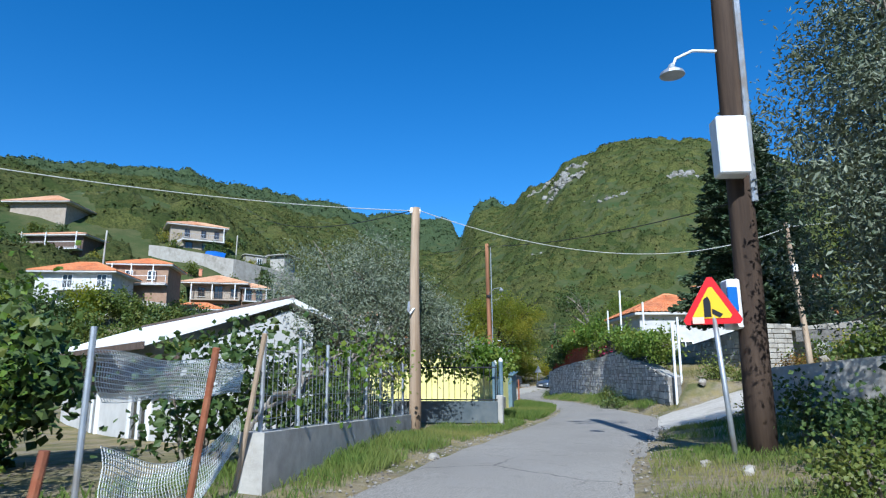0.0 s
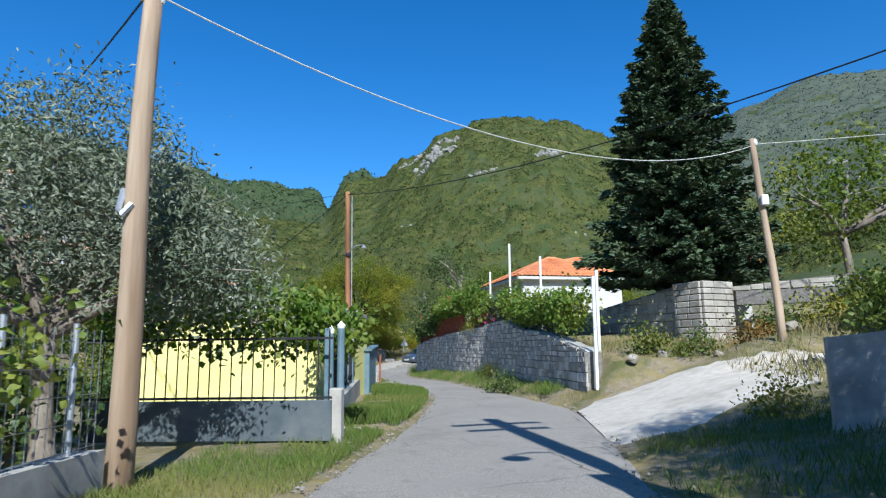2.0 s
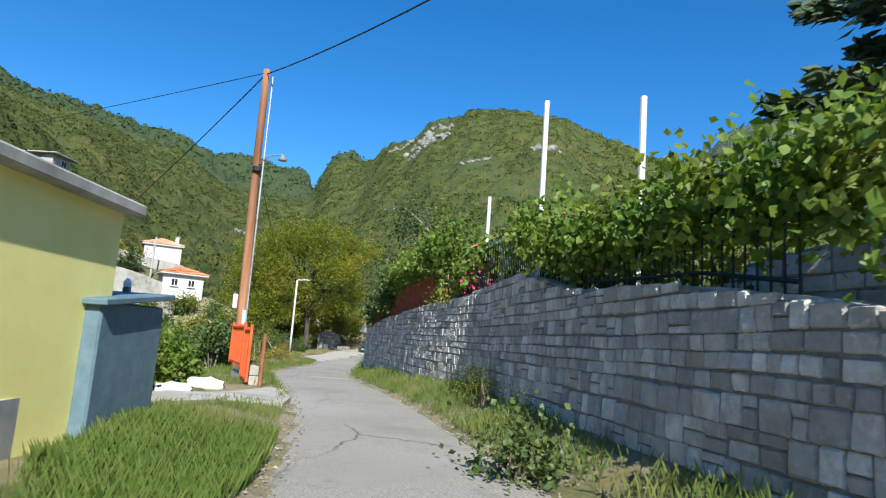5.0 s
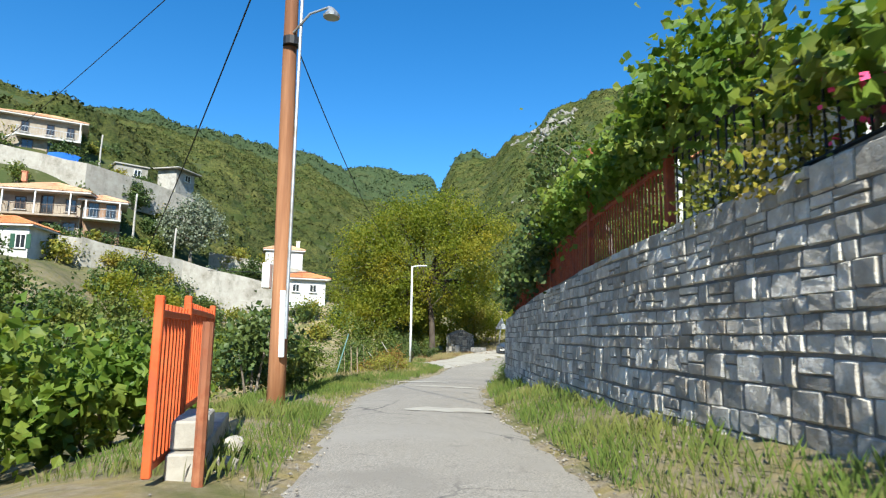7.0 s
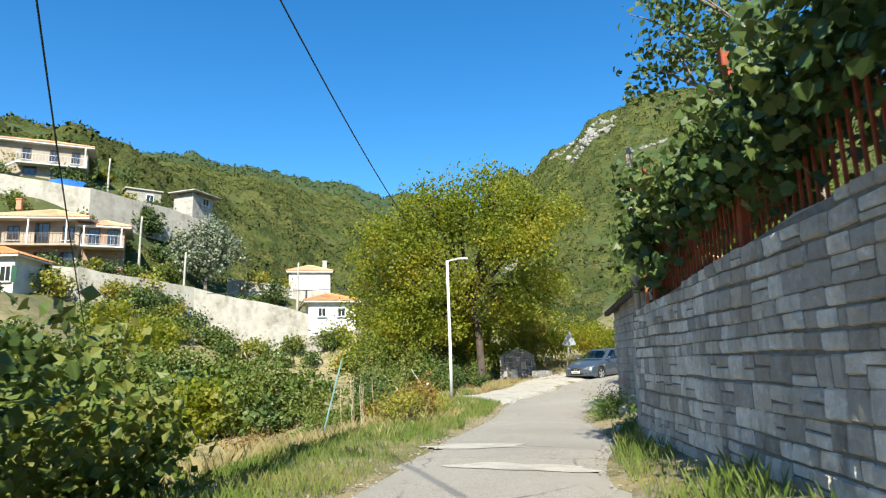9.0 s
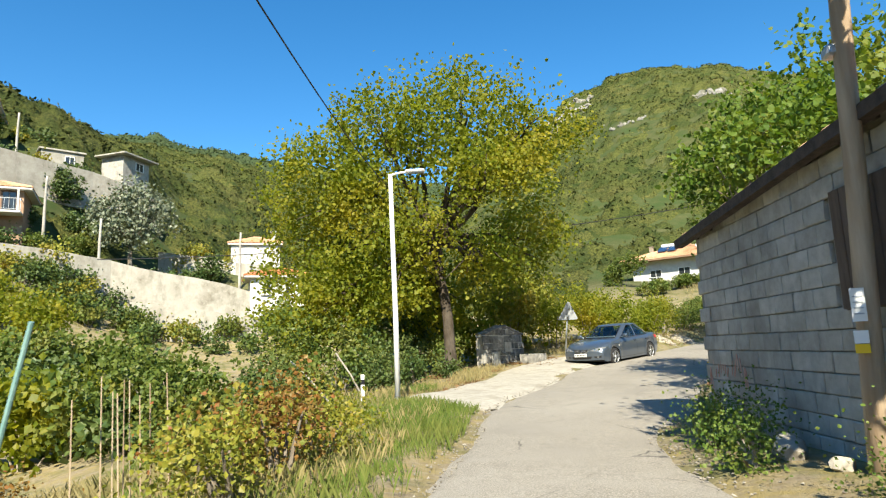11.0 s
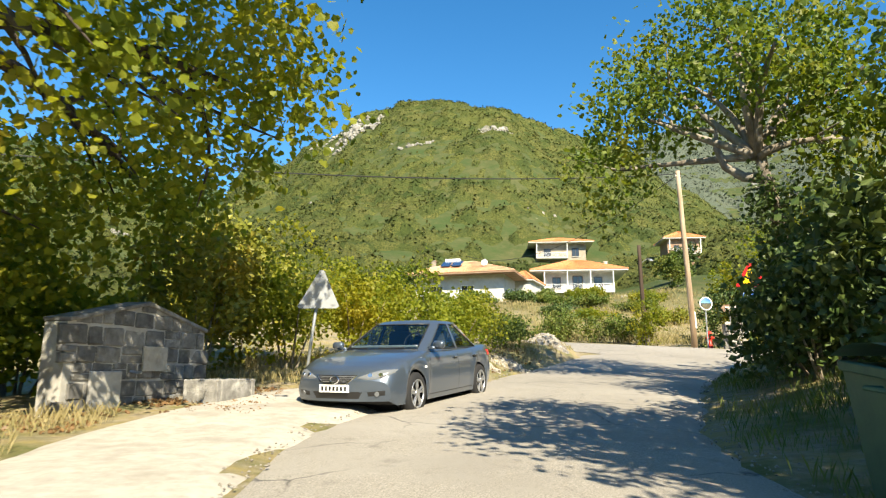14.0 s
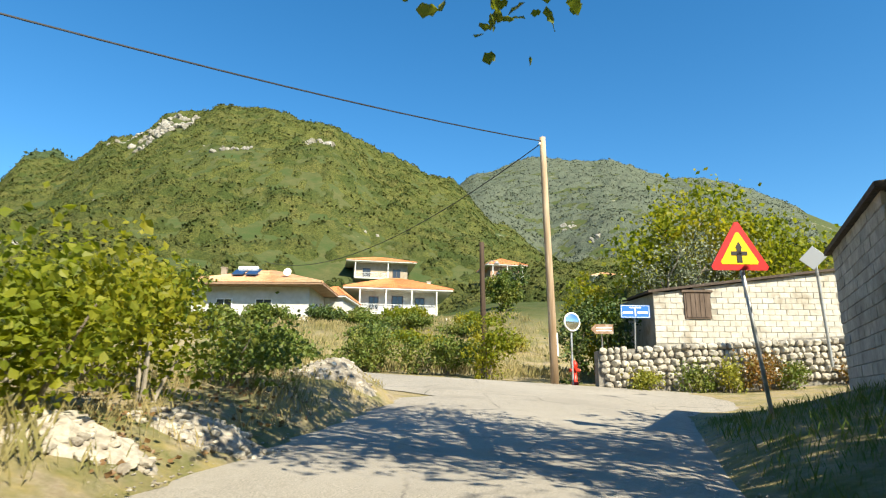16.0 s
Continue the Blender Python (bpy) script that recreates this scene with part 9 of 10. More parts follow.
# ---------------------------------------------------------------- grass
grass_patch("verge_grass", (5.5, 9.2, -60, -44), 110000, 0.15, "grass", "green verge grass along the low wall", 1, lambda x, y: (left_x(y) - x > 0.05) & (left_x(y) - x < 1.6))
grass_patch("verge_grass", (6, 9.4, -44.5, -33.6), 125000, 0.19, "grass", "tall green verge grass below the iron fence", 2, lambda x, y: (left_x(y) - x > 0.02) & (left_x(y) - x < 1.5))
grass_patch("verge_grass", (0, 9, -31, 1), 160000, 0.19, "grass", "green verge grass at the edge of the drop", 3, lambda x, y: (left_x(y) - x > 0.02) & (left_x(y) - x < 2.0) & ((y > -27) | (left_x(y) - x < 0.15)) & ~on_lay_by(x, y))
grass_patch("verge_grass", (5, 13, -38, -9), 170000, 0.2, "grass", "green grass at the foot of the stone wall", 4, lambda x, y: (x - right_x(y) > 0.0) & (x < np.interp(y, WALL_Y, WALL_X) - 0.05))
grass_patch("dry_grass", (11, 17, -58, -44), 60000, 0.13, "grass", "patchy verge grass in the shade of the pole", 5, lambda x, y: (x - right_x(y) > 0.05) & ~((y > -45) & (x > 11)))
grass_patch("dry_grass", (12.5, 24, -47, -36), 30000, 0.22, "grass_dry", "dry straw grass on the bank", 6, lambda x, y: (x > 15) | (y > -39.6))
grass_patch("verge_grass", (-6, 4, -14, 3), 90000, 0.19, "grass", "green grass on the slope", 17, lambda x, y: (left_x(y) - x > 0.4) & ~on_lay_by(x, y))
grass_patch("dry_grass", (-6, 4, -12, 3), 34000, 0.22, "grass_dry", "dry straw grass on the slope", 7, lambda x, y: (left_x(y) - x > 0.6) & ~on_lay_by(x, y))
grass_patch("dry_grass", (-1.6, 0.8, 1.6, 9.4), 9000, 0.2, "grass_dry", "dry brown weeds under the plane tree", 28, lambda x, y: (x < np.interp(y, LAY_Y, LAY_X) + 0.05) & (x > np.interp(y, LAY_Y, LAY_X) - 1.1))
grass_patch("dry_grass", (-9, 3.5, -15, -3), 30000, 0.34, "grass_dry", "tall dry weeds and straw on the slope below the lane", 27, lambda x, y: left_x(y) - x > 2.2, 0.5)
grass_patch("dry_grass", (6, 14, 16, 34), 24000, 0.22, "grass_dry", "dry straw grass on the rubble bank", 8, lambda x, y: (left_x(y) - x > 0.1))
grass_patch("verge_grass", (5.5, 10, -4, 4.5), 16000, 0.12, "grass", "short grass in the shade behind the barn", 20, lambda x, y: (x - right_x(y) > 0.1))
grass_patch("dry_grass", (11.4, 14.5, -41.2, -38.6), 9000, 0.12, "grass_dry", "thin dry grass at the end of the stone wall", 22, lambda x, y: (x - right_x(y) > 0.05) & (y > -39.9 + 0.1 * (x - 12)))
grass_patch("dry_grass", (12, 34, 46, 66), 26000, 0.5, "grass_dry", "tall dry grass below the valley houses", 19)
grass_patch("dry_grass", (9, 26, 30, 46), 22000, 0.5, "grass_dry", "tall dry grass beyond the junction", 9, lambda x, y: (y > 36 - 0.62 * (x - 14) + 1.5))
grass_patch("dry_grass", (0.5, 6.5, 11.5, 18.5), 14000, 0.28, "grass_dry", "tall dry weeds beside the parked car", 11, lambda x, y: (left_x(y) - x > 0.5) & ~((x > 1.0) & (y < 12.5)))
grass_patch("verge_grass", (7, 17, 4, 22), 40000, 0.2, "grass", "grass on the shaded bank", 10, lambda x, y: (x - right_x(y) > 0.05) & (x - right_x(y) < 4))

# ---------------------------------------------------------------- rocks and rubble


def rock_mesh(seed, name="stone", rough=0.22):
    r = np.random.default_rng(seed)
    bm = bmesh.new()
    bmesh.ops.create_icosphere(bm, subdivisions=1, radius=0.5)
    bmesh.ops.subdivide_edges(bm, edges=bm.edges[:], cuts=1, use_grid_fill=True)
    for v in bm.verts:
        u = v.co.normalized()
        k = 1 + rough * (math.sin(3 * u.x + seed) * math.cos(2.5 * u.y - seed) + r.uniform(-0.5, 0.5))
        q = u * 0.5 * k
        q = Vector((round(q.x * 5 + r.uniform(-0.3, 0.3)) / 5, q.y, q.z)) * 0.35 + q * 0.65
        v.co = Vector((max(-0.42, min(0.42, q.x)), max(-0.42, min(0.42, q.y)), max(-0.4, min(0.4, q.z))))
    me = bpy.data.meshes.new(name)
    bm.to_mesh(me)
    bm.free()
    return me


ROCKS = [rock_mesh(s) for s in range(8)]


def rock(name, c, s, mat, r, parent=None):
    o = new(name, ROCKS[int(r.integers(8))])
    if not o.data.materials:
        o.data.materials.append(MATS[mat])
    o.material_slots[0].link = "OBJECT"
    o.material_slots[0].material = MATS[mat]
    o.parent = parent
    o.matrix_world = pose(*c, r.uniform(-20, 20), r.uniform(-20, 20), r.uniform(0, 360)) @ Matrix.Diagonal((*s, 1))
    return o


def rubble_heap(c, rad, h, n, label, seed, mat="rubble"):
    """A heap of broken stone and earth lying on the ground."""
    r = np.random.default_rng(seed)
    t = thing("rubble_heap", (c[0], c[1], land1(*c)), label, "rubble", "rubble heaps")
    g = Geo()
    m = 18
    rings = [(1.0, -0.25), (0.8, 0.2), (0.5, 0.55), (0.25, 0.8)]
    v = []
    for k, z in rings:
        for i in range(m):
            a = 2 * math.pi * i / m
            q = k * (1 + 0.18 * math.sin(3 * a + seed) + r.uniform(-0.08, 0.08))
            px, py_ = rad[0] * q * math.cos(a), rad[1] * q * math.sin(a)
            v.append((px, py_, land1(c[0] + px, c[1] + py_) - land1(*c) + h * z * r.uniform(0.7, 1.2)))
    v.append((0, 0, h * 0.9))
    f = [(j * m + i, j * m + (i + 1) % m, (j + 1) * m + (i + 1) % m, (j + 1) * m + i) for j in range(3) for i in range(m)] + [(3 * m + i, 3 * m + (i + 1) % m, 4 * m) for i in range(m)]
    g.add(v, f).ob("earth", mat, t)
    z0 = land1(*c)
    for i in range(n):
        a, k = r.uniform(0, 6.28), math.sqrt(r.uniform(0, 1)) * 1.08
        s = r.uniform(0.04, 0.13)
        qx, qy = c[0] + rad[0] * k * math.cos(a), c[1] + rad[1] * k * math.sin(a)
        rock("stone", (qx, qy, land1(qx, qy) + max(0.0, h * 0.9 * (1 - k)) + s * 0.15), (s * 1.3, s, s * 0.8), "stone_pale" if i % 3 else "rubble", r, t)
    return t


rubble_heap((6.55, 18.1), (0.75, 0.45), 0.22, 100, "heap of white broken stone on the bank", 1)
rubble_heap((7.8, 19.5), (0.8, 0.5), 0.2, 100, "heap of white broken stone with grass beside the lane", 2)
rubble_heap((10.4, 25.0), (0.9, 0.7), 0.4, 80, "low heap of pale rubble on the bank", 3)
rubble_heap((11.0, 27.2), (0.9, 0.8), 0.3, 60, "pale rubble heap at the corner of the junction", 4)
r = np.random.default_rng(12)
for x, y, s in ((6.08, -6.31, 0.34), (6.3, -7.0, 0.2), (6.45, -8.2, 0.28), (6.2, -8.7, 0.2), (6.5, -9.4, 0.3), (6.1, -9.9, 0.22), (6.55, -10.2, 0.34), (8.3, -44.4, 0.2), (8.5, -44.2, 0.16), (8.2, -44.0, 0.18), (6.1, -26.4, 0.18), (5.7, -25.6, 0.2), (12.2, -53.3, 0.14), (11.9, -52.6, 0.12), (8.7, -51.9, 0.17)):
    o = rock("rock", (x, y, land1(x, y) + 0.22 * s), (s * 1.2, s, s * 0.8), "stone_pale", r)
    tagged(o, "loose pale stone lying at the lane side", "stone", "loose stones")


def outcrop(x, y, size, n, seed):
    """Bare rock showing through the woods."""
    r = np.random.default_rng(seed)
    g = Geo()
    for i in range(n):
        dx, dy = r.normal(0, size * 0.5), r.normal(0, size * 0.25)
        s = size * r.uniform(0.12, 0.34)
        me = ROCKS[int(r.integers(8))]
        m = pose(x + dx, y + dy, land1(x + dx, y + dy) + s * 0.15, r.uniform(-40, 40), r.uniform(-40, 40), r.uniform(0, 360)) @ Matrix.Diagonal((s * r.uniform(0.7, 1.8), s * r.uniform(0.6, 1.2), s * r.uniform(0.6, 1.7), 1))
        g.add([m @ v.co for v in me.vertices], [tuple(p.vertices) for p in me.polygons])
    return tagged(g.ob("rock_outcrop", "rock_pale"), "bare pale rock outcrop on the wooded mountain", "rock", "rock outcrops", kind="structure")


for k, (x, y, s, n) in enumerate(((-5.9, 273, 9, 46), (-3, 298, 8, 30), (-13, 286, 8, 34), (-25, 320, 9, 34), (-14.6, 271.6, 6, 20), (45, 221, 7, 30), (44, 214, 4, 10), (13.5, 209, 5, 12), (18.6, 210, 4, 8), (6, 226, 4, 8), (-19, 189, 4, 8), (-23, 133, 4, 12), (42.5, 149.5, 3, 6), (-61, 160, 4, 10), (350, 512, 16, 9), (306, 422, 13, 8))):
    outcrop(x, y, s, n, 300 + k)

# ---------------------------------------------------------------- stone fountain below the plane tree
FP = np.array([[1.05, 11.95], [0.08, 9.25]])
FL, fat = wall_frame(FP[:, 0], FP[:, 1])


def fountain_top(u):
    return 1.24 + 0.34 * max(0.0, 1 - abs(u - 1.45) / 1.45)


fountain = wall_body("fountain_wall", FL, fat, lambda u: 0.1, fountain_top, 0.35, "concrete", 0.1)
tagged(fountain, "old roadside fountain wall of grey irregular stones with pale joints", "fountain")
p, e = fat(1.6)
yaw = math.atan2(e[1], e[0])
nrm = Vector((-e[1], e[0], 0))
m3 = Matrix.Rotation(yaw, 3, "Z")
for u0, u1 in ((-0.05, 1.45), (1.45, FL + 0.05)):
    q0, q1 = (Vector((*fat(min(max(u, 0.0), FL))[0], fountain_top(u) + 0.03)) for u in (u0, u1))
    Geo().box((q0 + q1) / 2 - nrm * 0.16, ((q1 - q0).length, 0.44, 0.06), m3 @ Matrix.Rotation(-math.atan2(q1.z - q0.z, u1 - u0), 3, "Y"), 0.012).ob("coping", "stone_dark", fountain)
Geo().box(Vector((*fat(1.25)[0], 0.8)) + nrm * 0.05, (0.52, 0.03, 0.36), m3, 0.006).ob("plaque", "stone_pale", fountain, "pale stone plaque")
Geo().box(Vector((*fat(2.2)[0], 0.35)) + nrm * 0.06, (0.55, 0.05, 0.55), m3, 0.01).ob("niche", "concrete", fountain)
Geo().tube([Vector((*fat(1.7)[0], 0.62)) + nrm * 0.02, Vector((*fat(1.7)[0], 0.6)) + nrm * 0.2], 0.018, 8).ob("spout", "steel_grey", fountain)
trough = thing("stone_trough", (1.55, 11.15, land1(1.6, 11.1)), "low stone water trough beside the fountain", "trough")
for c, s in (((0.0, -0.42, 0.14), (0.62, 0.1, 0.36)), ((0.0, 0.42, 0.14), (0.62, 0.1, 0.36)), ((-0.26, 0, 0.14), (0.1, 0.74, 0.36)), ((0.26, 0, 0.14), (0.1, 0.74, 0.36))):
    Geo().box(Matrix.Rotation(radians(-24), 3, "Z") @ Vector(c), s, Matrix.Rotation(radians(-24), 3, "Z"), 0.015).ob("side", "stone_dark", trough)
Geo().box((0, 0, 0.05), (0.5, 0.8, 0.1), Matrix.Rotation(radians(-24), 3, "Z")).ob("bottom", "concrete", trough)

back_sign = thing("road_sign", (0, 0, 0), "bare grey back of a triangular road sign on a leaning post", "road sign")
Geo().tube([(2.55, 13.3, -0.2), (2.7, 13.12, 1.2), (2.87, 12.93, 2.5)], 0.03, 10).ob("post", "steel_grey", back_sign, smooth=True)
c = Vector((2.85, 12.93, 2.06))
ex = (Vector((3.2, 12.94, 1.87)) - Vector((2.49, 13.07, 1.87))).normalized()
ey = (Vector((2.9, 12.87, 2.5)) - Vector((2.845, 13.0, 1.87))).normalized()
ez = ex.cross(ey).normalized()
mm = Matrix(((ex.x, ey.x, ez.x, 0), (ex.y, ey.y, ez.y, 0), (ex.z, ey.z, ez.z, 0), (0, 0, 0, 1)))
Geo().prism([(-0.40, -0.24), (-0.36, -0.28), (0.36, -0.28), (0.40, -0.24), (0.04, 0.44), (-0.04, 0.44)], 0.012, Matrix.Translation(c + ez * 0.045) @ mm).ob("plate", "alu_dull", back_sign, "dull aluminium plate")
for dy in (-0.15, 0.12):
    Geo().box(c + ey * dy + ez * 0.03, (0.16, 0.03, 0.05), mm.to_3x3(), 0.004).ob("clamp", "steel_grey", back_sign)

# ---------------------------------------------------------------- waste container
dump = thing("waste_container", Matrix.Translation((6.9, 4.0, -0.28)) @ Matrix.Rotation(radians(-12), 4, "Z"), "green steel wheeled waste container with closed lid", "waste container")
W, D = 1.2, 0.95
v = [(0.08, 0.08, 0.16), (W - 0.08, 0.08, 0.16), (W - 0.08, D - 0.08, 0.16), (0.08, D - 0.08, 0.16), (0, 0, 0.92), (W, 0, 0.92), (W, D, 1.02), (0, D, 1.02)]
Geo().add(v, [(3, 2, 1, 0), (0, 1, 5, 4), (1, 2, 6, 5), (2, 3, 7, 6), (3, 0, 4, 7), (4, 5, 6, 7)]).ob("body", "bin_green", dump)
for x in (0.0, W):
    Geo().box((x, D / 2, 0.95), (0.05, D, 0.07), Matrix.Rotation(math.atan2(0.1, D), 3, "X"), 0.01).ob("rim", "bin_green", dump)
Geo().box((W / 2, -0.01, 0.92), (W + 0.06, 0.06, 0.07), None, 0.012).ob("rim", "bin_green", dump)
lid = []
for j in range(7):
    t = j / 6
    for i in range(7):
        s = i / 6
        lid.append((-0.05 + (W + 0.1) * s, -0.06 + (D + 0.1) * t, 0.96 + 0.1 * t + 0.12 * math.sin(math.pi * t) ** 0.7))
lid_o = Geo().add(lid, [(7 * j + i, 7 * j + i + 1, 7 * j + i + 8, 7 * j + i + 7) for j in range(6) for i in range(6)]).ob("lid", "bin_green", dump, smooth=True)
for x in (0.2, 0.75):
    Geo().tube([(x, -0.06, 0.98), (x, -0.12, 0.97), (x + 0.2, -0.12, 0.97), (x + 0.2, -0.06, 0.98)], 0.014, 6).ob("lid_handle", "bin_green", lid_o)
Geo().tube([(-0.02, 0.1, 0.84), (-0.12, 0.1, 0.84), (-0.12, 0.45, 0.86), (-0.02, 0.45, 0.86)], 0.016, 6).ob("side_handle", "bin_green", dump)
for x in (0.32, 0.58, 0.84):
    Geo().box((x, 0.03, 0.55), (0.05, 0.05, 0.7), Matrix.Rotation(radians(6), 3, "X"), 0.01).ob("rib", "bin_green", dump)
for k in range(5):
    Geo().box((0.055, 0.022, 0.36 + 0.1 * k), (0.07, 0.012, 0.1), Matrix.Rotation(radians(6), 3, "X")).ob("reflective_stripe", "sign_red" if k % 2 else "sign_white", dump)
for x in (0.18, W - 0.18):
    for y in (0.18, D - 0.18):
        Geo().tube([(x - 0.03, y, 0.08), (x + 0.03, y, 0.08)], 0.08, 12).ob("wheel", "tyre", dump)
bush("dry_bush", (7.3, 3.5), (0.35, 0.2, 0.2), "leaf_rust", 0.06, "dry brown-leaved weed in front of the waste container", seed=801, dens=120)
bush("dry_bush", (8.3, 3.5), (0.4, 0.3, 0.38), "leaf_rust", 0.06, "dry brown-leaved weed in front of the waste container", seed=802, dens=120)
bush("dry_bush", (9.2, 6.0), (0.5, 0.6, 0.9), "leaf_rust", 0.08, "tall dry brown weed behind the waste container", seed=803, dens=70)
bush("bush", (7.3, 3.2), (0.4, 0.25, 0.14), "leaf_vine", 0.045, "low green weeds at the lane edge", seed=804, dens=160)

# ---------------------------------------------------------------- at the junction


def sign_board(base, a, b, h, mat, label, arrow=False):
    s = thing("direction_sign", (0, 0, 0), label, "road sign")
    a, b = Vector(a), Vector(b)
    ex = (b - a).normalized()
    w = (b - a).length
    m = Matrix.Translation(a) @ Matrix(((ex.x, 0, ex.y, 0), (ex.y, 0, -ex.x, 0), (0, 1, 0, 0), (0, 0, 0, 1)))
    poly = [(0, 0), (w, 0), (w, h), (0, h)] if not arrow else [(0, h / 2), (0.16, 0), (w, 0), (w, h), (0.16, h)]
    Geo().prism(poly, 0.02, m).ob("board", mat, s)
    mid = (a + b) / 2
    Geo().tube([Vector(base) - Vector((0, 0, 0.2)), Vector((mid.x + ex.y * -0.03, mid.y + ex.x * 0.03, a.z + h))], 0.03, 8).ob("post", "steel_grey", s)
    return s, m, w


sg, m, w = sign_board((22.26, 30.04, 1.7), (21.53, 29.73, 3.98), (22.49, 29.35, 3.96), 0.46, "sign_blue", "blue direction sign with white lettering and junction symbol")
for x0, y0, x1, y1 in ((0.02, 0.02, w - 0.02, 0.035), (0.02, 0.425, w - 0.02, 0.44), (0.02, 0.035, 0.035, 0.425), (w - 0.035, 0.035, w - 0.02, 0.425), (w / 2 - 0.022, 0.06, w / 2 + 0.022, 0.39), (w / 2 - 0.2, 0.345, w / 2 + 0.2, 0.39), (0.07, 0.15, w / 2 - 0.08, 0.23), (w / 2 + 0.08, 0.15, w - 0.07, 0.23)):
    Geo().prism([(x0, y0), (x1, y0), (x1, y1), (x0, y1)], 0.004, m @ Matrix.Translation((0, 0, 0.021))).ob("marking", "sign_white", sg)
sg, m, w = sign_board((21.2, 30.46, 1.7), (20.6, 30.24, 3.42), (21.33, 29.93, 3.46), 0.34, "sign_brown", "faded brown arrow-shaped sign board", True)
for y0 in (0.1, 0.2):
    Geo().prism([(0.2, y0), (w - 0.06, y0), (w - 0.06, y0 + 0.04), (0.2, y0 + 0.04)], 0.004, m @ Matrix.Translation((0, 0, 0.021))).ob("print_bar", "sign_white", sg)
mir = thing("traffic_mirror", (19.97, 30.44, 0), "round convex traffic mirror on a grey post", "mirror")
Geo().tube([(0, 0.06, 1.4), (0, 0.06, 3.8)], 0.035, 8).ob("post", "steel_grey", mir)
v = [(0, -0.06, 3.83)]
for q, (k, dy) in enumerate(((0.1, -0.056), (0.2, -0.044), (0.3, -0.02))):
    v += [(k * math.cos(a), dy, 3.83 + k * math.sin(a)) for a in np.linspace(0, 2 * math.pi, 20, endpoint=False)]
f = [(0, 1 + (i + 1) % 20, 1 + i) for i in range(20)] + [(1 + 20 * q + i, 1 + 20 * q + (i + 1) % 20, 21 + 20 * q + (i + 1) % 20, 21 + 20 * q + i) for q in range(2) for i in range(20)]
Geo().add(v, f).ob("mirror_face", "chrome", mir, smooth=True)
Geo().tube([(0.31 * math.cos(a), -0.01, 3.83 + 0.31 * math.sin(a)) for a in np.linspace(0, 2 * math.pi, 25)], 0.03, 6).ob("rim", "white_paint", mir)
hyd = thing("fire_hydrant", (20.25, 30.8, land1(20.25, 30.8)), "red cast-iron fire hydrant at the roadside", "hydrant")
Geo().tube([(0, 0, -0.1), (0, 0, 0.12), (0, 0, 0.14), (0, 0, 0.62), (0, 0, 0.66), (0, 0, 0.78), (0, 0, 0.86)], [0.13, 0.13, 0.085, 0.085, 0.11, 0.1, 0.03], 14).ob("barrel", "hydrant_red", hyd, smooth=True)
for s in (-1, 1):
    Geo().tube([(0, 0, 0.52), (s * 0.16, 0, 0.52), (s * 0.2, 0, 0.52)], [0.055, 0.055, 0.065], 10).ob("outlet", "hydrant_red", hyd)
Geo().tube([(0, 0, 0.55), (0, -0.15, 0.55)], 0.06, 10).ob("outlet", "hydrant_red", hyd)

far_sign = thing("road_sign", (0, 0, 0), "grey back of a small sign on a tall steel post", "road sign")
Geo().tube([(25.5, 25.0, 2.2), (24.85, 24.65, 5.7)], 0.045, 10).ob("post", "steel_grey", far_sign)
Geo().box((24.72, 24.6, 5.4), (0.5, 0.03, 0.55), Matrix.Rotation(radians(-50), 3, "Z") @ Matrix.Rotation(radians(45), 3, "Y"), 0.01).ob("plate", "alu_dull", far_sign)


def block_face(parent, a, b, foot, top_a, top_b, mat, seed, holes=(), proud=0.02):
    """Courses of concrete blocks from a to b, each a piece of its own."""
    r = np.random.default_rng(seed)
    a, b = Vector((*a, 0)), Vector((*b, 0))
    L = (b - a).length
    d = (b - a) / L
    n = Vector((d.y, -d.x, 0))
    z, row = foot, 0
    while z < max(top_a, top_b):
        u = -0.2 * (row % 2)
        while u < L - 0.1:
            c = min(max(u + 0.2, 0.2), L - 0.2)
            if z + 0.14 < top_a + (top_b - top_a) * c / L and not any(h[0] < c < h[1] and h[2] < z + 0.1 < h[3] for h in holes):
                o = new("block", BLK[int(r.integers(5))])
                o.parent = parent
                o.material_slots[0].link = "OBJECT"
                o.material_slots[0].material = MATS[mat]
                p = a + d * c + n * (proud + r.normal(0, 0.004))
                o.matrix_world = Matrix.Translation((p.x, p.y, z + 0.1)) @ Matrix.Rotation(math.atan2(d.y, d.x), 4, "Z")
            u += 0.4
        z += 0.2
        row += 1


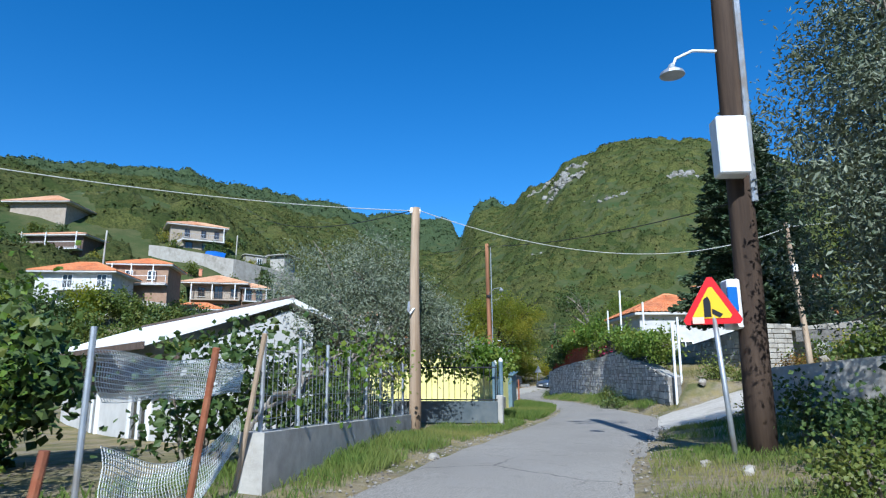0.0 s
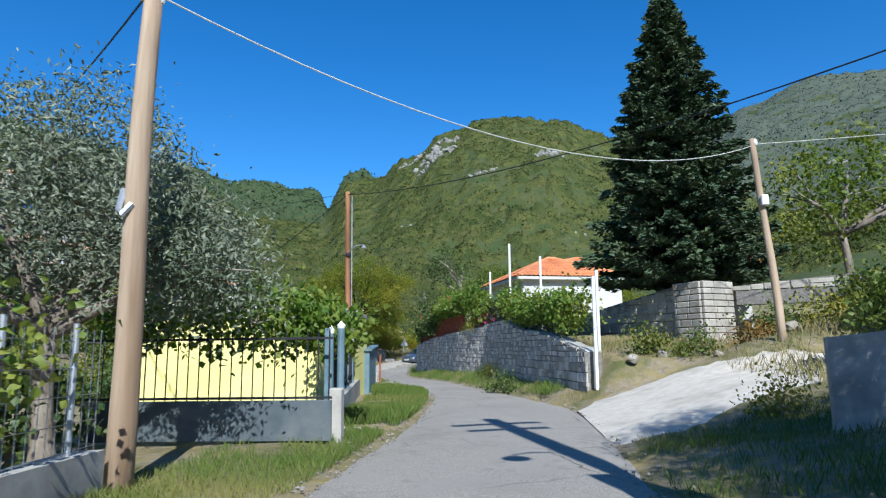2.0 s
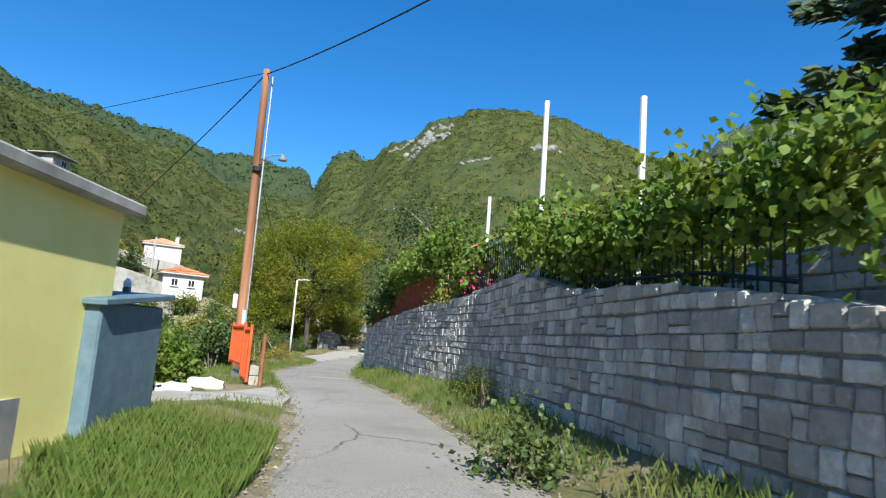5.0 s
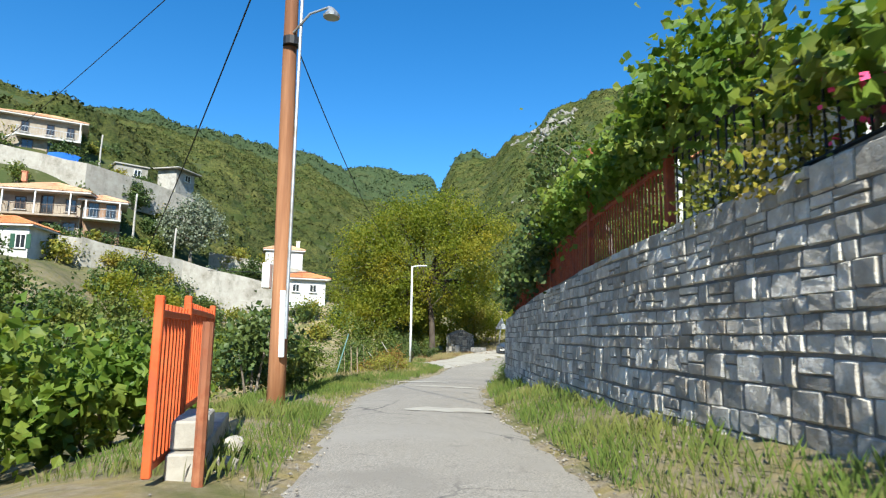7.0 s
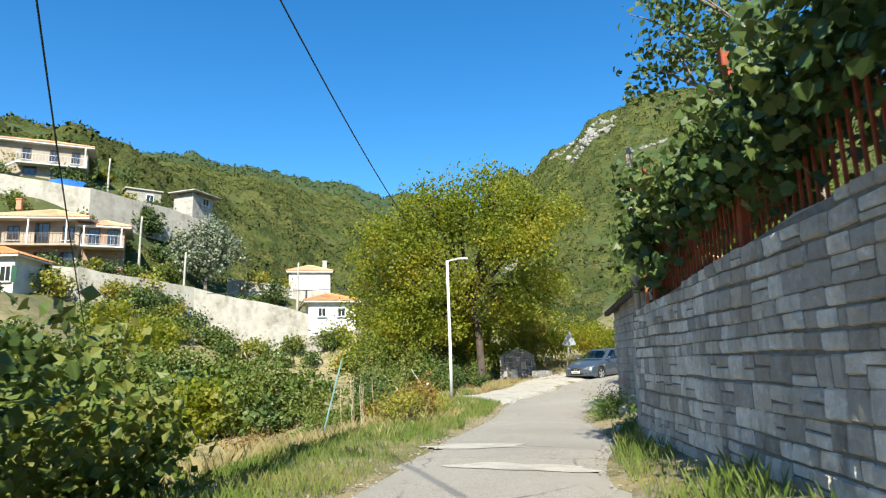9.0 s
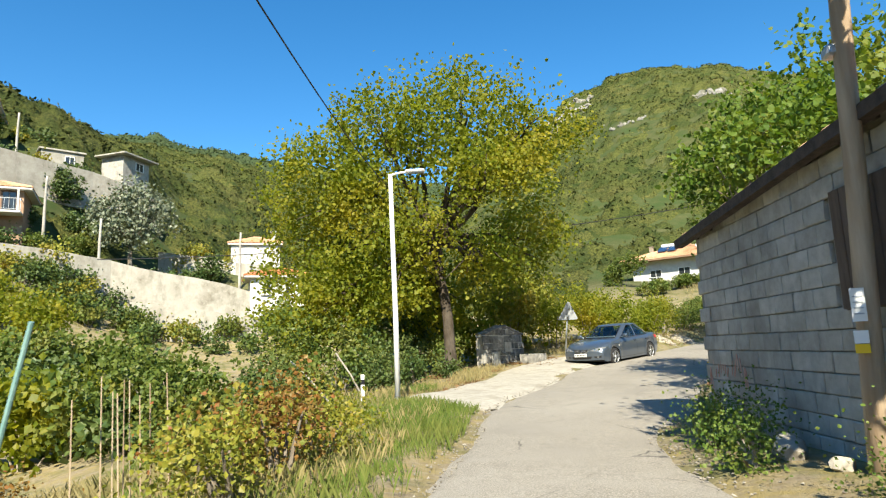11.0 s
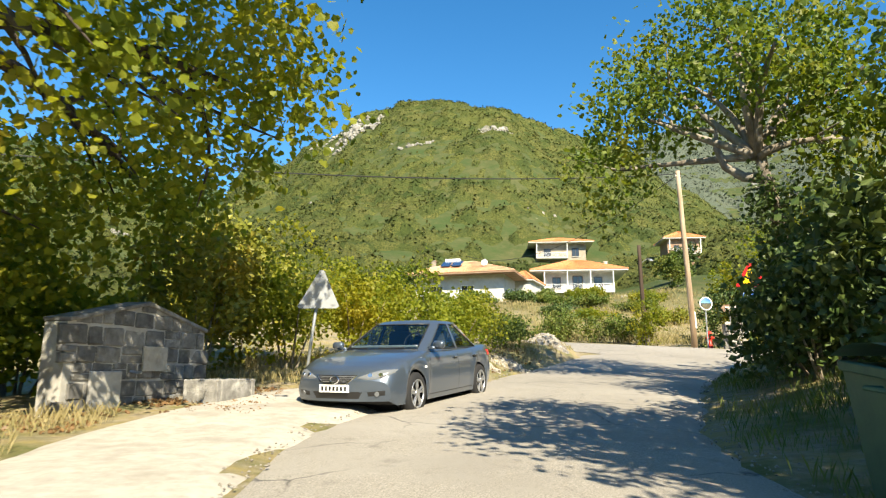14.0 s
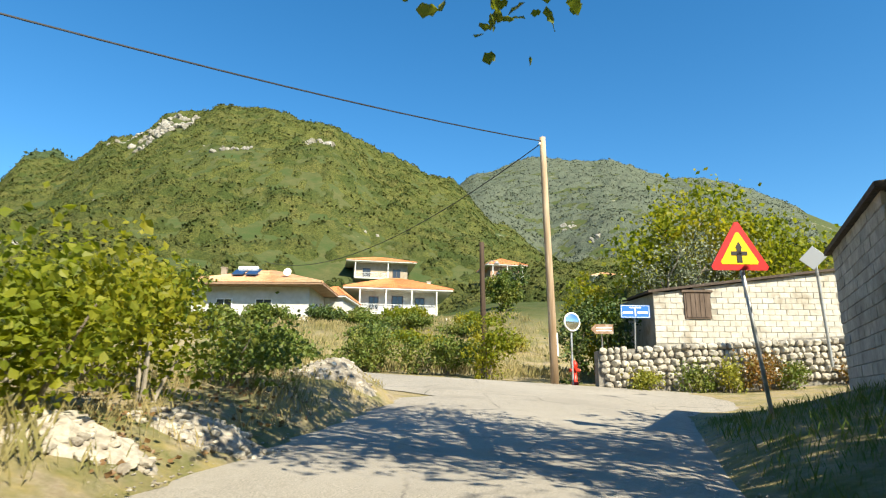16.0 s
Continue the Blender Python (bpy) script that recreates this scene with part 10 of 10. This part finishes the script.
def shed_body(name, a, b, depth, foot, top_a, top_b, label, core):
    a, b = Vector((*a, 0)), Vector((*b, 0))
    d = (b - a).normalized()
    n = Vector((-d.y, d.x, 0)) * depth
    t = thing(name, (0, 0, 0), label, "shed")
    v = []
    for q, z in ((a, top_a), (b, top_b)):
        for e, zz in ((q, foot), (q, z), (q + n, z + 0.25), (q + n, foot)):
            v.append((e.x, e.y, zz))
    Geo().add(v, [(3, 2, 1, 0), (4, 5, 6, 7), (0, 1, 5, 4), (1, 2, 6, 5), (2, 3, 7, 6), (3, 0, 4, 7)]).ob("wall", core, t)
    o = -n.normalized() * 0.15
    g = Geo()
    v = [(a.x + o.x - d.x * 0.2, a.y + o.y - d.y * 0.2, top_a + 0.02), (b.x + o.x + d.x * 0.2, b.y + o.y + d.y * 0.2, top_b + 0.02), (b.x + n.x, b.y + n.y, top_b + 0.3), (a.x + n.x, a.y + n.y, top_a + 0.3)]
    v += [(x, y, z + 0.09) for x, y, z in v]
    g.add(v, [(3, 2, 1, 0), (4, 5, 6, 7), (0, 1, 5, 4), (1, 2, 6, 5), (2, 3, 7, 6), (3, 0, 4, 7)]).ob("roof", "roof_edge", t)
    return t


old = shed_body("old_shed", (22.55, 29.2), (28.9, 26.5), 4.0, 2.6, 4.83, 5.75, "old whitewashed block building with a small shuttered window", "plaster_old")
block_face(old, (22.55, 29.2), (28.9, 26.5), 3.1, 4.83, 5.75, "block_white", 5, holes=((1.0, 2.05, 3.95, 4.95),), proud=-0.006)
d = (Vector((28.9, 26.5, 0)) - Vector((22.55, 29.2, 0))).normalized()
m3 = Matrix.Rotation(math.atan2(d.y, d.x), 3, "Z")
q = Vector((22.55, 29.2, 4.42)) + d * 1.52 + Vector((d.y, -d.x, 0)) * 0.03
shut = Geo().box(q, (0.92, 0.05, 0.95), m3, 0.01).ob("window", "wood_dark", old, "weathered wooden shutter")
for k in range(5):
    Geo().box(q + d * (-0.32 + 0.16 * k) + Vector((d.y, -d.x, 0)) * 0.035, (0.145, 0.02, 0.84), m3, 0.004).ob("plank", "wood_dark", shut)
Geo().box(q + Vector((0, 0, 0.5)) + Vector((d.y, -d.x, 0)) * 0.03, (1.1, 0.1, 0.08), m3, 0.01).ob("lintel", "wood_dark", shut)

end_shed = shed_body("block_shed", (18.8, 19.7), (16.0, 16.9), 4.0, 0.6, 3.94, 3.97, "grey concrete-block shed with a dark roof edge", "block")
block_face(end_shed, (18.8, 19.7), (16.0, 16.9), 0.8, 3.94, 3.97, "block", 6)

rub_p = np.array([[29.0, 25.6], [25.0, 27.3], [20.1, 29.2]])
RL, rat = wall_frame(rub_p[::-1, 0], rub_p[::-1, 1])
rub = wall_body("wall_rubble", RL, rat, lambda u: 1.6 + 0.05 * u, lambda u: 2.75 + 0.07 * u, -0.5, "mortar")
tagged(rub, "dry-stone rubble wall below the whitewashed building", "stone wall", kind="structure")

# ---------------------------------------------------------------- small things by the lane
post = thing("marker_post", (-1.25, 1.1, land1(-1.25, 1.1)), "short white roadside marker post with a dark band", "post")
Geo().box((0, 0, 0.2), (0.09, 0.05, 0.95), None, 0.012).ob("post", "white_paint", post)
Geo().box((0, -0.002, 0.5), (0.094, 0.056, 0.12), None, 0.004).ob("band", "sign_black", post)
for a, b, s in (((-2.95, 0.74, 0.69), (-2.02, 1.04, -0.4), 0.022), ((-1.81, 0.83, 0.83), (-1.2, 1.06, -0.3), 0.022)):
    tagged(Geo().tube([a, Vector(a).lerp(Vector(b), 0.5) + Vector((0.03, 0, 0.03)), b], s, 7).ob("stick", "bark_pale"), "bleached stick leaning in the grass", "stick", "leaning sticks")
tagged(Geo().tube([(0.3, -9.21, 1.15), (-0.23, -9.15, -0.6)], 0.02, 8).ob("steel_pipe", "pipe_green"), "leaning blue-green steel pipe on the slope", "pipe")
for k in range(9):
    tagged(Geo().tube([(-0.2 + 0.07 * k, -8.3 + 0.11 * ((k * 5) % 7), 0.5 + 0.05 * ((k * 3) % 5)), (-0.16 + 0.075 * k, -8.3 + 0.11 * ((k * 5) % 7), -0.8)], [0.005, 0.008], 5).ob("stake", "pole_wood"), "thin grey vine stake on the slope", "stake", "vine stakes")
tagged(Geo().tube([(6.75, -11.0, -0.4), (6.7, -11.1, 2.6)], 0.03, 8).ob("rusty_pipe", "rust"), "rusty red iron pipe beside the broken wall", "pipe")
r = np.random.default_rng(31)
for k in range(16):
    u, z = 0.15 + 0.085 * k + r.uniform(-0.02, 0.02), 0.25 + r.uniform(0, 0.28)
    q = BA + bd * u + bn * 0.028
    Geo().box((q.x, q.y, z), (r.uniform(0.02, 0.04), 0.004, r.uniform(0.12, 0.3)), Matrix.Rotation(math.atan2(bd.y, bd.x), 3, "Z") @ Matrix.Rotation(r.uniform(-0.5, 0.5), 3, "Y")).ob("paint_mark", "faded_red", barn)
for x, y, w, h in ((6.5, -8.2, 0.2, 0.14), (6.6, -9.0, 0.16, 0.1)):
    bush("bush", (x - 0.1, y), (w, w * 1.2, h), "leaf_weed", 0.03, "bushy green weed at the foot of the barn", seed=820 + int(10 * abs(y)), dens=140)
for x, y, rx, rz, m, s in ((-30.5, 39.6, 1.2, 1.3, "leaf_yellow", 0.2), (-33.0, 38.6, 1.6, 1.3, "leaf_yellow", 0.2), (-35.0, 38.0, 1.2, 1.0, "leaf_yellow", 0.2), (-42.5, 33.4, 1.6, 1.8, "leaf_dark", 0.2), (-40, 31.5, 1.4, 1.4, "leaf_bush", 0.2), (-46, 34, 2.0, 2.2, "leaf_dark", 0.22), (-56, 33, 2.2, 2.0, "leaf_bush", 0.22), (-33, 34, 2.2, 1.6, "leaf_dark", 0.22), (-30, 36, 1.8, 1.4, "leaf_dark", 0.22), (-52, 30, 2.2, 1.6, "leaf_dark", 0.22), (-60, 30, 2.4, 2.0, "leaf_bush", 0.22)):
    bush("bush", (x, y), (rx, rx, rz), m, s, LABEL[m] + " among the hillside houses", seed=int(900 + abs(x)), dens=30, per=16, spread=0.26)
for k, (x, y, h) in enumerate(((22.6, 27.9, 0.5), (23.6, 27.4, 0.7), (24.6, 27.0, 0.8), (25.4, 26.6, 0.5), (21.4, 28.5, 0.4), (27.4, 25.8, 0.45))):
    bush("bush", (x, y - 0.3), (0.7, 0.4, h), ("leaf_bush", "leaf_yellow", "leaf_rust")[k % 3], 0.08, "scrubby weeds against the rubble wall", seed=860 + k, dens=90)
broadleaf("garden_tree", (27.5, 32.5, land1(27.5, 32.5)), (27.4, 32.4, 5.2), 0.22,
          [((25.4, 32.0, 7.0), (1.9, 1.8, 1.6)), ((27.4, 31.6, 8.6), (2.1, 2.0, 1.6)), ((29.6, 31.2, 7.6), (2.0, 1.9, 1.7)), ((27.6, 33.0, 6.6), (2.2, 1.8, 1.6)), ((31.6, 30.6, 6.8), (1.6, 1.6, 1.4))],
          "leaf_plane", 0.2, "broad yellow-green tree behind the whitewashed building", seed=91, clumps=90, per=22, spread=0.32)
broadleaf("olive_tree", (25.0, 31.0, land1(25.0, 31.0)), (25.0, 31.0, 4.4), 0.16,
          [((24.6, 30.6, 6.0), (1.4, 1.3, 1.1)), ((26.2, 30.2, 6.4), (1.5, 1.4, 1.2))],
          "leaf_olive", 0.13, "olive tree above the whitewashed building", seed=92, clumps=150, per=24, spread=0.2, slim=0.25)
r = np.random.default_rng(55)
for nm, x0, x1, y0, y1, n in (("fallen_leaves", -1.6, 0.7, 2.6, 9.4, 2600), ("fallen_leaves", 0.5, 2.4, 9.5, 12.5, 900), ("fallen_leaves", 6.2, 9.4, 17.5, 24.5, 900), ("fallen_leaves", 6.2, 9.0, 2.6, 6.0, 700)):
    x, y = r.uniform(x0, x1, n), r.uniform(y0, y1, n)
    k = (fbm(x, y, 0.8) > -0.2) & ((x < left_x(y)) | (x > right_x(y)))
    x, y = x[k], y[k]
    leaves_o = leaves(nm, np.stack([x, y, land(x, y) + 0.02], 1), 0.065, "litter", seed=int(n), aim=np.stack([np.cos(x * 50), np.sin(y * 50), np.zeros(len(x))], 1) * 2)
    tagged(leaves_o, "brown fallen leaves lying on the ground", "leaf litter", kind="stuff")
pk = vine_run([wall_line(u, 0.32, 0.3) for u in np.linspace(11.6, 12.5, 5)], (0.2, 0.2, 0.14), 200, 0.05, "pink_flower", "pink geraniums flowering along the wall railing", 79, "geranium")

# ---------------------------------------------------------------- gravel along the edges of the lane
r = np.random.default_rng(91)
n = 5200
y = r.uniform(-58, 24, n)
left = r.random(n) < 0.5
x = np.where(left, left_x(y) + 0.25 - np.abs(r.normal(0, 0.28, n)), right_x(y) - 0.25 + np.abs(r.normal(0, 0.28, n)))
s = r.uniform(0.006, 0.022, n)
on = (x > left_x(y)) & (x < right_x(y))
z = np.where(on, lane_height(x, y) + 0.002, land(x, y)) + s * 0.3
octa = np.array([(1, 0, 0), (0, 1, 0), (-1, 0, 0), (0, -1, 0), (0, 0, 0.7), (0, 0, -0.7)])
oct_f = np.array([(0, 1, 4), (1, 2, 4), (2, 3, 4), (3, 0, 4), (1, 0, 5), (2, 1, 5), (3, 2, 5), (0, 3, 5)])
v = octa[None] * s[:, None, None] * r.uniform(0.6, 1.4, (n, 6, 1)) + np.stack([x, y, z], 1)[:, None]
f = oct_f[None] + (np.arange(n) * 6)[:, None, None]
tagged(np_mesh("gravel", v.reshape(-1, 3), f.reshape(-1, 3), "rubble"), "loose gravel along the edges of the lane", "gravel", kind="stuff")

for x, y, s, k in ((10.5, -26.2, 0.42, 1), (10.15, -25.1, 0.4, 2)):
    bush("dry_bush", (x, y, float(np.interp(y, WALL_Y, WALL_TOP)) - 0.1), (s, s, s * 0.9), "leaf_yellow", 0.05, "yellowing shrub growing by the wall railing", seed=880 + k, dens=130)
r = np.random.default_rng(93)
for x, y, s in ((17.3, -39.0, 0.5), (17.8, -38.5, 0.6), (18.4, -39.1, 0.45), (16.9, -39.6, 0.35), (14.4, -38.9, 0.3), (13.6, -39.4, 0.25), (15.2, -40.0, 0.2)):
    tagged(rock("rock", (x, y, land1(x, y) + 0.1 * s), (s * 1.3, s, s * 0.8), "rubble", r), "weathered rock showing in the bank", "stone", "rocks in the bank")

pot = thing("flower_pot", (11.85, -32.4, 1.78), "grey plastic flower pot on the stone wall", "flower pot")
Geo().tube([(0, 0, 0), (0, 0, 0.3), (0, 0, 0.3), (0, 0, 0.36), (0, 0, 0.34)], [0.13, 0.18, 0.2, 0.2, 0.16], 16).ob("pot", "steel_grey", pot, smooth=True)
grass_patch("verge_grass", (3.5, 8.2, -33, -30.2), 14000, 0.09, "grass", "short grass in front of the field gateway", 21, lambda x, y: left_x(y) - x > 0.1)

# ---------------------------------------------------------------- the single pieces of the stone walls
masonry(stone_wall, WL, wall_at, wall_foot, wall_top, "stone_grey", 6.0, 12.5, 0.135, (0.11, 0.30), 3, 0.0, 0.03)
masonry(gw, L3, lambda u: at3(u), lambda u: 0.9, lambda u: 2.85 - 0.12 * u, "stone_pale", 0.0, 6.0, 0.2, (0.25, 0.5), 5, 0.0, 0.04, 200)
masonry(fountain, FL, fat, lambda u: 0.0, fountain_top, "stone_dark", 0.0, 4.0, 0.2, (0.16, 0.42), 8, 0.0, 0.03, 200)
r = np.random.default_rng(66)
count = 0
for zrow in range(6):
    u = r.uniform(0, 0.2)
    while u < RL - 0.1 and count < 280:
        s = r.uniform(0.18, 0.36)
        p, e = rat(u + s / 2)
        z = 1.65 + 0.05 * u + 0.22 * zrow + r.uniform(-0.03, 0.03)
        if z < 2.75 + 0.07 * u:
            rock("stone", (p[0] + e[1] * 0.04, p[1] - e[0] * 0.04, z), (s * 1.1, s * 0.9, 0.26), "stone_pale", r, rub)
            count += 1
        u += s
masonry(gw2, L4, at4, lambda u: 2.7, lambda u: 3.32 - 0.07 * u, "stone_pale", 0.0, 9.0, 0.2, (0.22, 0.5), 9, 0.0, 0.04, 120)
